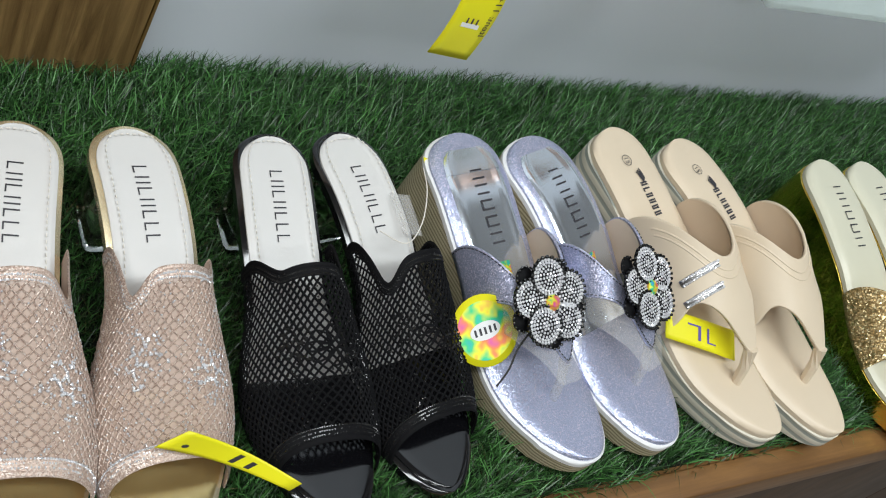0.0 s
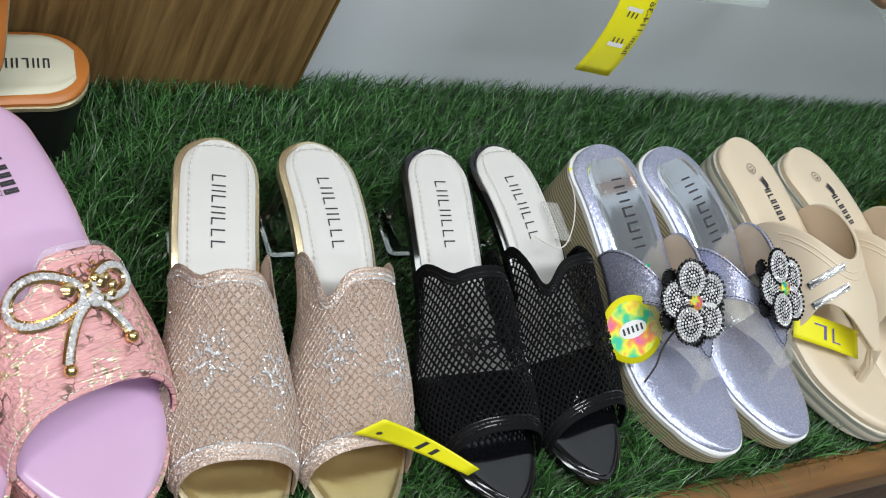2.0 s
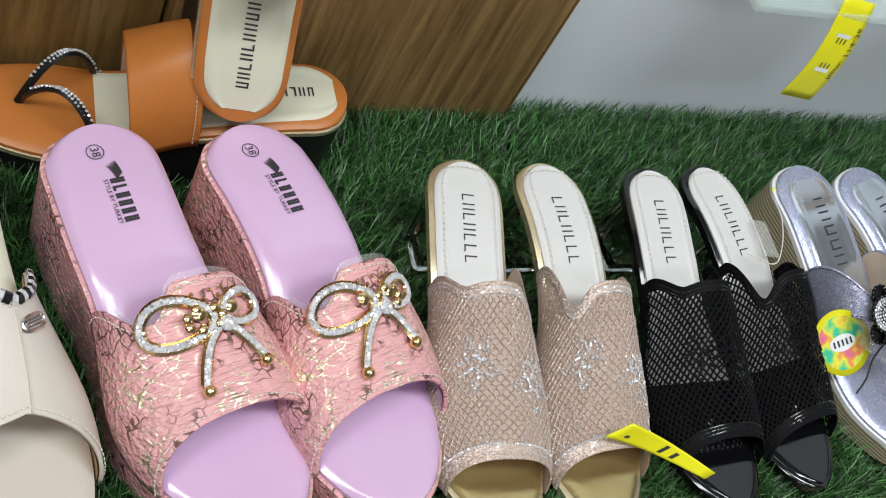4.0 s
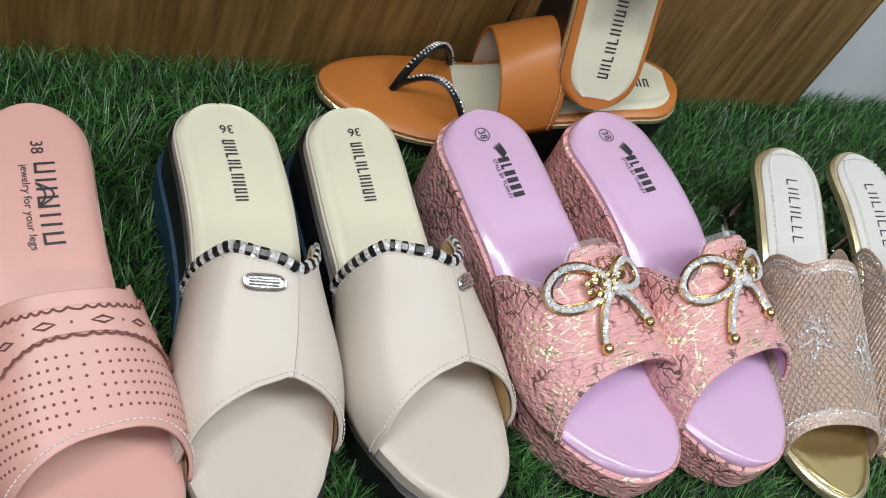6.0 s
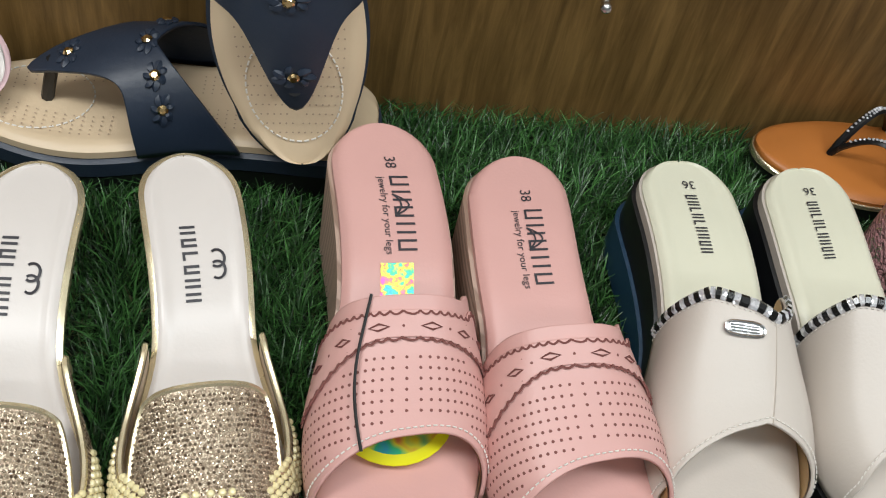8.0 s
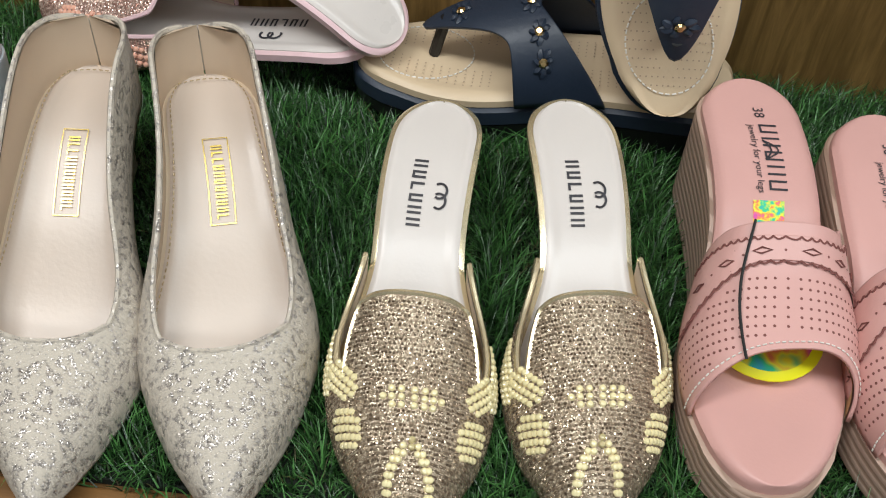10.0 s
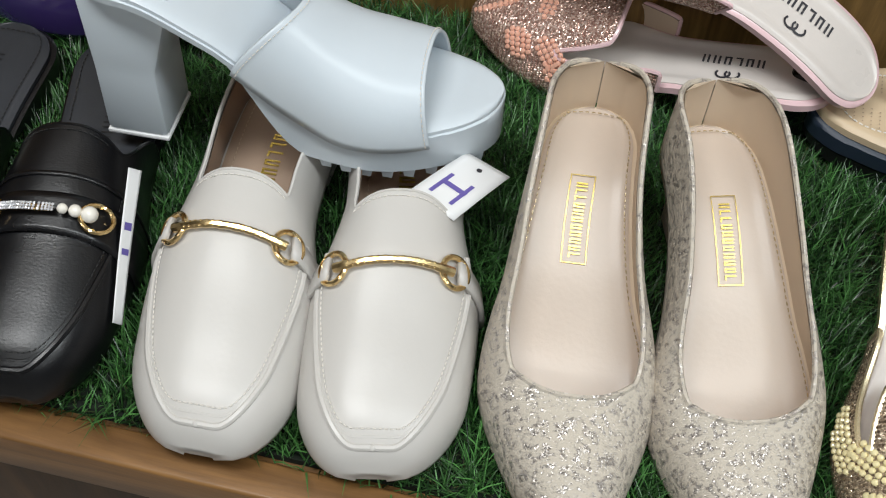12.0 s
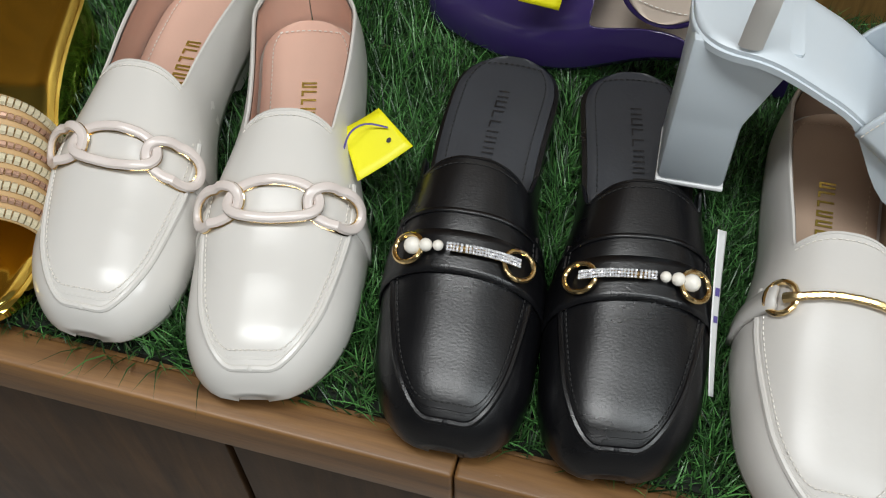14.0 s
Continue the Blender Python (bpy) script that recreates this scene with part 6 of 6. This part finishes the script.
# gold sandal with a woven bead band
def woven_sandal(m):
    ob = thing("slide_sandal", m, "mirror gold slide with a woven cream and copper band", "slide sandal")
    a = Last(0.245, [(0, 0.031), (0.4, 0.031), (0.7, 0.039), (1, 0.034)], [(0, 0.045), (0.3, 0.038), (0.65, 0.018), (1, 0.017)], 1, toe_round=0.3)
    z = a.z
    slab(a, lambda s: z(s) - 0.003, spring, 0.002, 0.002).done("sole", MIRROR_GOLD, ob)
    slab(a, z, lambda s: z(s) - 0.005, 0.0, 0.003, 0.0015).done("insole", MIRROR_GOLD, ob, "mirror gold insole")
    up = Upper(a, [(0.2, 0.05), (0.5, 0.046), (0.8, 0.034), (1, 0.03)], 2.4, 0.004, 0.006)
    up.sheet(lambda p: 0.50, lambda p: 0.80, 40, 12).done("band", TAN_LINING, ob, thick=0.0015)
    cream, copper = Geo(), Geo()
    for i in range(9):
        s = 0.515 + 0.034 * i
        for j in range(30):
            p = -86 + 5.8 * j
            (cream if i % 2 == 0 else copper).tube([up.on(s, p, 0.0016), up.on(s, p + 4.6, 0.0016)], 0.0030 if i % 2 == 0 else 0.0020, 6, nrm=[up.normal(s, p)] * 2, flat=0.7)
    cream.done("cream_beads", WOVEN, ob, kind="stuff")
    copper.done("copper_beads", COPPER, ob, kind="stuff")
    return ob


woven_sandal(placed(-0.838, 0.872, 13, 0.245, 0.085))

# ------------------------------------------------------------------ tags, hooks and shelves


def card(name, corners, material, label, category, bend=0.0, marks=(), hole=None, group=""):
    """A bent paper card; corners go round, marks are printed bars (u0, v0, u1, v1, material)."""
    p00, p10, p11, p01 = [Vector(c) for c in corners]
    n = (p10 - p00).cross(p01 - p00).normalized()
    ob = thing(name, pose(*((p00 + p11) / 2)), label, category, group)
    base = (p00 + p11) / 2

    def at(u, v, lift=0.0):
        q = (p00 * (1 - u) + p10 * u) * (1 - v) + (p01 * (1 - u) + p11 * u) * v
        return q + n * (bend * math.sin(math.pi * v) + lift) - base

    g = Geo()
    k = 12
    vs = [at(i / 6, j / k) for j in range(k + 1) for i in range(7)]
    g.add(vs, [(j * 7 + i, j * 7 + i + 1, (j + 1) * 7 + i + 1, (j + 1) * 7 + i) for j in range(k) for i in range(6)])
    g.done("card", material, ob, thick=0.0005, off=0)
    for u0, v0, u1, v1, mm in marks:
        gg = Geo()
        for lift in (0.0006, -0.0006):
            gg.add([at(u, v, lift) for u, v in ((u0, v0), (u1, v0), (u1, v1), (u0, v1))], [(0, 1, 2, 3)])
        gg.done("print", mm, ob, smooth=False)
    if hole:
        gg = Geo()
        for lift in (0.0007, -0.0007):
            c = at(*hole, lift)
            gg.add([c + (p10 - p00).normalized() * 0.0016 * math.cos(t * 0.5236) + (p01 - p00).normalized() * 0.0016 * math.sin(t * 0.5236) for t in range(12)], [tuple(range(12))])
        gg.done("eyelet", INK, ob, smooth=False)
    return ob, at, base


def cord(name, pts, r, material, label):
    c = Vector(pts[0])
    ob = thing(name, pose(*c), label, "cord")
    v = [Vector(p) - c for p in pts]
    fine = []
    for i in range(len(v) - 1):
        a, b, d, e = v[max(i - 1, 0)], v[i], v[i + 1], v[min(i + 2, len(v) - 1)]
        for k in range(6):
            t = k / 6
            fine.append(0.5 * (2 * b + (d - a) * t + (2 * a - 5 * b + 4 * d - e) * t * t + (3 * b - 3 * d + e - a) * t ** 3))
    Geo().tube(fine + [v[-1]], r, 5).done("cord", material, ob)
    return ob


def digits(ob, at, body, size, u, v, material, du, dv):
    """Handwritten figures on a card, along v."""
    vs, fs = text_mesh(body, size, 0.15)
    for lift in (0.0008,):
        mesh_part("figures", [at(u + y * du, v + x * dv, lift) for x, y, _ in vs], fs, material, ob, smooth=False)


# yellow price tag hanging from the glass shelf
ob, at, base = card("price_tag", [(1.056, 0.915, 0.133), (1.090, 0.915, 0.128), (1.094, 0.932, 0.210), (1.060, 0.932, 0.215)], YELLOW_CARD,
                    "bright yellow paper price tag hanging from a glass shelf", "price tag", 0.006, [(0.28, 0.32, 0.72, 0.70, WHITE_CARD), (0.36, 0.36, 0.40, 0.66, INK), (0.48, 0.36, 0.52, 0.66, INK), (0.60, 0.36, 0.64, 0.66, INK)])
digits(ob, at, "Item: 114-36", 0.0085, 0.88, 0.52, INK, 24, 12)
# tag on the gold mule's toe
card("price_tag", [(0.844, 0.700, 0.060), (0.860, 0.702, 0.070), (0.923, 0.671, 0.049), (0.917, 0.670, 0.044)], YELLOW_CARD,
     "curled yellow paper price tag over a mule's toe", "price tag", 0.006, [(0.2, 0.5, 0.8, 0.54, INK), (0.2, 0.62, 0.7, 0.66, INK)], (0.35, 0.14))
# tag under the beige strap
ob, at, base = card("price_tag", [(1.238, 0.748, 0.062), (1.237, 0.730, 0.050), (1.300, 0.706, 0.046), (1.303, 0.726, 0.056)], YELLOW_CARD,
                    "yellow paper tag tucked under a beige sandal strap", "price tag", 0.003, [(0.25, 0.28, 0.31, 0.42, INK_PURPLE), (0.25, 0.42, 0.75, 0.46, INK_PURPLE), (0.25, 0.55, 0.75, 0.58, INK_PURPLE), (0.7, 0.58, 0.75, 0.68, INK_PURPLE)])
# white tag on the cream loafer
card("price_tag", [(-0.228, 0.787, 0.078), (-0.201, 0.778, 0.070), (-0.177, 0.820, 0.066), (-0.204, 0.827, 0.072)], WHITE_CARD,
     "white paper tag with purple mark beside a cream loafer", "price tag", 0.001, [(0.2, 0.15, 0.28, 0.55, INK_PURPLE), (0.2, 0.35, 0.75, 0.42, INK_PURPLE), (0.66, 0.15, 0.74, 0.55, INK_PURPLE)], (0.5, 0.82))
# tag standing between the loafers
card("price_tag", [(-0.385, 0.766, 0.074), (-0.380, 0.770, 0.068), (-0.369, 0.694, 0.026), (-0.372, 0.691, 0.032)], WHITE_CARD,
     "white paper tag standing on edge between loafers", "price tag", 0.001, [(0.2, 0.35, 0.8, 0.40, INK_PURPLE), (0.2, 0.52, 0.8, 0.56, INK_PURPLE)])
# yellow tag on the chain loafer
card("price_tag", [(-0.584, 0.761, 0.055), (-0.603, 0.791, 0.060), (-0.585, 0.807, 0.066), (-0.559, 0.788, 0.062)], YELLOW_CARD,
     "small yellow paper tag beside a white chain loafer", "price tag", 0.001, [], (0.35, 0.75))
cord("string", [(-0.597, 0.775, 0.060), (-0.594, 0.782, 0.070), (-0.588, 0.792, 0.068), (-0.576, 0.795, 0.065)], 0.0006, INK_PURPLE, "thin purple tag string")
# yellow tag on the purple pump, with a corner hanging down
card("price_tag", [(-0.525, 0.902, 0.076), (-0.500, 0.904, 0.072), (-0.496, 0.929, 0.099), (-0.524, 0.924, 0.102)], YELLOW_CARD, "yellow paper tag on a purple pump", "price tag", 0.002)


def round_tag(m, r, label, rim, field, squash=1.0):
    ob = thing("round_tag", m, label, "round tag")
    g = Geo()
    k = 32
    vs = [(0, 0, 0)] + [(r * math.cos(2 * math.pi * i / k), r * squash * math.sin(2 * math.pi * i / k), 0) for i in range(k)]
    g.add(vs, [(0, 1 + i, 1 + (i + 1) % k) for i in range(k)])
    g.done("disc", rim, ob, thick=0.0008, off=0)
    for rr, zz, mm in ((0.82, 0.0007, field), (0.46, 0.0010, WHITE_CARD)):
        g = Geo()
        g.add([(0, 0, zz)] + [(r * rr * math.cos(2 * math.pi * i / k), r * rr * squash * (0.55 if rr < 0.6 else 1) * math.sin(2 * math.pi * i / k), zz) for i in range(k)], [(0, 1 + i, 1 + (i + 1) % k) for i in range(k)])
        g.done("print", mm, ob, smooth=False)
    g = Geo()
    for i in range(5):
        x = (-0.30 + 0.15 * i) * r
        g.add([(x - 0.0008, -0.1 * r, 0.0012), (x + 0.0008, -0.1 * r, 0.0012), (x + 0.0008, 0.1 * r, 0.0012), (x - 0.0008, 0.1 * r, 0.0012)], [(0, 1, 2, 3)])
    g.done("logo_mark", INK, ob, smooth=False)
    return ob


round_tag(axes_pose((1.070, 0.744, 0.064), (0.25, -0.86, -0.45), (-0.22, -0.50, 0.84)), 0.0235, "round card tag with yellow rim and rainbow print", YELLOW_CARD, RAINBOW)
cord("string", [(1.068, 0.708, 0.056), (1.078, 0.716, 0.062), (1.088, 0.728, 0.068), (1.100, 0.738, 0.082)], 0.0007, THREAD_DARK, "black elastic tag string")
round_tag(axes_pose((0.248, 0.752, 0.058), (0, -1, -0.05), (0, -0.05, 1)), 0.031, "yellow and red round card tag under the strap", YELLOW_CARD, RAINBOW)
# plastic loop and clear label on the black mule
cord("plastic_loop", [(1.012, 0.815, 0.075), (1.022, 0.800, 0.083), (1.040, 0.815, 0.082), (1.052, 0.838, 0.084), (1.060, 0.860, 0.080)], 0.00045, THREAD_WHITE, "clear plastic tag loop with a bead")
card("price_tag", [(1.062, 0.868, 0.082), (1.070, 0.866, 0.080), (1.078, 0.832, 0.052), (1.070, 0.834, 0.054)], YELLOW_CARD, "narrow yellow tag hanging behind a black mule", "price tag", 0.001)
card("clear_label", [(1.028, 0.842, 0.0775), (1.042, 0.840, 0.0775), (1.045, 0.812, 0.0715), (1.031, 0.814, 0.0715)], VINYL, "small clear film label on a mule insole", "label", 0.0)


def hook(x, z, length, drop):
    ob = thing("display_hook", pose(x, BACK, z), "short chrome peg hook on the wooden wall", "hook", "wall hooks")
    Geo().tube([(0, 0.006, 0), (0, -length * 0.5, -drop * 0.5), (0, -length, -drop)], 0.0026, 10).done("peg", STEEL, ob)
    Geo().ball((0, -length, -drop), 0.0034, (0, -1, 0), 5, 10).done("tip", STEEL, ob)
    part("plate", box_bm(-0.006, 0.006, -0.002, 0.003, -0.012, 0.012, 0.001), STEEL, ob)


hook(0.352, 0.185, 0.072, 0.018)
hook(0.520, 0.212, 0.100, 0.020)


def hanging_sandal(m, label):
    ob = thing("hanging_sandal", m, label, "sandal", "hanging white sandals")
    a = wedge_last(1, 0.03, 0.02)
    slab(a, a.z, lambda s: a.z(s) - 0.012, 0.001, 0.003, 0.002).done("sole", CREAM, ob)
    up = Upper(a, [(0.3, 0.046), (0.7, 0.04), (1, 0.03)], 2.5, 0.003, 0.006)
    up.sheet(lambda p: 0.5, lambda p: 0.75, 30, 8).done("strap", CREAM, ob, thick=0.002)


hanging_sandal(axes_pose((0.394, 0.911, 0.200), (0, 0.30, 0.95), (0, -0.95, 0.30), 0.03), "white sandal hanging heel down from a peg hook")
tagq = thing("hook_label", pose(0.520, 0.955, 0.222), "small pale plastic price holder on a hook", "price holder")
part("plate", box_bm(-0.022, 0.022, -0.003, 0.003, -0.008, 0.03, 0.0025), WHITE_CARD, tagq)
part("pin", box_bm(-0.004, 0.004, -0.006, -0.0035, 0.004, 0.010, 0.001), STEEL, tagq)


def glass_shelf(x0, x1, z):
    ob = thing("glass_shelf", pose((x0 + x1) / 2, 0.966, z), "clear glass shelf with green edge on the white wall", "glass shelf", "glass shelves")
    h = (x1 - x0) / 2
    part("pane", box_bm(-h, h, -0.040, 0.040, 0, 0.006, 0.0008), GLASS, ob)
    for sx in (-1, 1):
        part("bracket", box_bm(sx * (h - 0.03) - 0.008, sx * (h - 0.03) + 0.008, 0.022, 0.0415, -0.012, -0.0005, 0.002), STEEL, ob)


glass_shelf(0.985, 1.197, 0.197)
glass_shelf(1.335, 1.72, 0.197)
cop = thing("flat_shoe", axes_pose((1.288, 0.99, 0.447), (0, -0.25, -0.95), (0, -0.95, 0.25)), "copper metallic flat shoe standing on its toe by the wall", "flat shoe")
al = closed_last(0.235, 1, 0.036, 0.3, 2.0, [(0, 0.012), (1, 0.01)])
slab(al, al.z, lambda s: 0.0, 0.002, 0.002).done("sole", TAN_LINING, cop)
upc = Upper(al, [(0, 0.07), (0.4, 0.055), (0.7, 0.042), (0.95, 0.022), (1, 0.01)], 2.5, 0.002, 0.004)
upc.sheet(lambda p: 0.5 if abs(p) < 45 else max(0.0, ease(0.5, 0, (abs(p) - 45) / 20)), lambda p: 1.0, 50, 20).done("upper", COPPER, cop, thick=0.0018, off=1)

# ------------------------------------------------------------------ grass blades
rng = np.random.default_rng(7)


def blades(count, x0, x1, y0, y1, hmin, hmax, width, lean, name, material, label):
    px, py = rng.uniform(x0, x1, count), rng.uniform(0, 1, count)
    py = y0 + (y1 - y0) * py
    # tufts: blades gather round the nodes of a fine grid and share a lean
    gx, gy = np.round(px / 0.0065) * 0.0065, np.round(py / 0.0065) * 0.0065
    px, py = gx + (px - gx) * 0.55 + rng.normal(0, 0.0009, count), gy + (py - gy) * 0.55 + rng.normal(0, 0.0009, count)
    h = rng.uniform(hmin, hmax, count)
    field = np.sin(gx * 37 + 3 * np.sin(gy * 29)) + np.sin(gy * 43 + gx * 17 + 1.3)
    ang = rng.uniform(0, 2 * np.pi, count) * 0.75 + field * 0.7 - 1.2
    le = np.abs(rng.normal(0.55, 0.3, count)) * lean
    # blades under a shoe are pressed flat
    for fx, fy, fa, fl, fw in FOOT:
        dx, dy = np.sin(fa), -np.cos(fa)
        along = (px - fx) * dx + (py - fy) * dy
        across = (px - fx) * dy - (py - fy) * dx
        t = np.clip(along / fl, 0, 1)
        inside = (along > -0.004) & (along < fl) & (np.abs(across) < fw * (0.36 + 0.12 * t))
        h = np.where(inside, np.minimum(h, 0.009), h)
    dirx, diry = np.cos(ang), np.sin(ang)
    w = width * rng.uniform(0.7, 1.2, count)
    sx, sy = -diry * w, dirx * w
    z0 = 0.0015
    tx, ty = dirx * le * h, diry * le * h
    v = np.empty((count, 5, 3))
    v[:, 0] = np.c_[px - sx, py - sy, np.full(count, z0)]
    v[:, 1] = np.c_[px + sx, py + sy, np.full(count, z0)]
    v[:, 2] = np.c_[px + tx * 0.38 - sx * 0.8, py + ty * 0.38 - sy * 0.8, z0 + h * 0.58]
    v[:, 3] = np.c_[px + tx * 0.38 + sx * 0.8, py + ty * 0.38 + sy * 0.8, z0 + h * 0.58]
    v[:, 4] = np.c_[px + tx, py + ty, z0 + h * (1 - 0.12 * le)]
    v[..., 1] = np.minimum(v[..., 1], BACK - 0.002)
    me = bpy.data.meshes.new(name)
    base = (np.arange(count) * 5)[:, None]
    quads, tris = base + np.array([0, 1, 3, 2]), base + np.array([2, 3, 4])
    me.vertices.add(count * 5)
    me.vertices.foreach_set("co", v.ravel())
    loops = np.concatenate([np.c_[quads, tris]], 1).ravel()
    me.loops.add(len(loops))
    me.loops.foreach_set("vertex_index", loops)
    me.polygons.add(count * 2)
    me.polygons.foreach_set("loop_start", np.c_[np.arange(count) * 7, np.arange(count) * 7 + 4].ravel())
    me.update(calc_edges=True)
    me.validate()
    me.materials.append(material)
    ob = new(name, me)
    ob.parent = mat_ob
    tagged(ob, label, kind="stuff")


blades(330000, -1.05, 2.1, LIP + 0.018, BACK - 0.003, 0.010, 0.027, 0.00050, 1.15, "grass", GRASS, "dark green plastic grass blades")
blades(30000, -1.05, 2.1, LIP + 0.018, BACK - 0.003, 0.006, 0.013, 0.0004, 2.2, "thatch", THATCH, "curled olive-brown thatch fibres")
blades(3400, -1.05, 2.1, LIP + 0.011, LIP + 0.020, 0.008, 0.020, 0.0005, 1.9, "fringe", GRASS, "stray blades along the ledge")
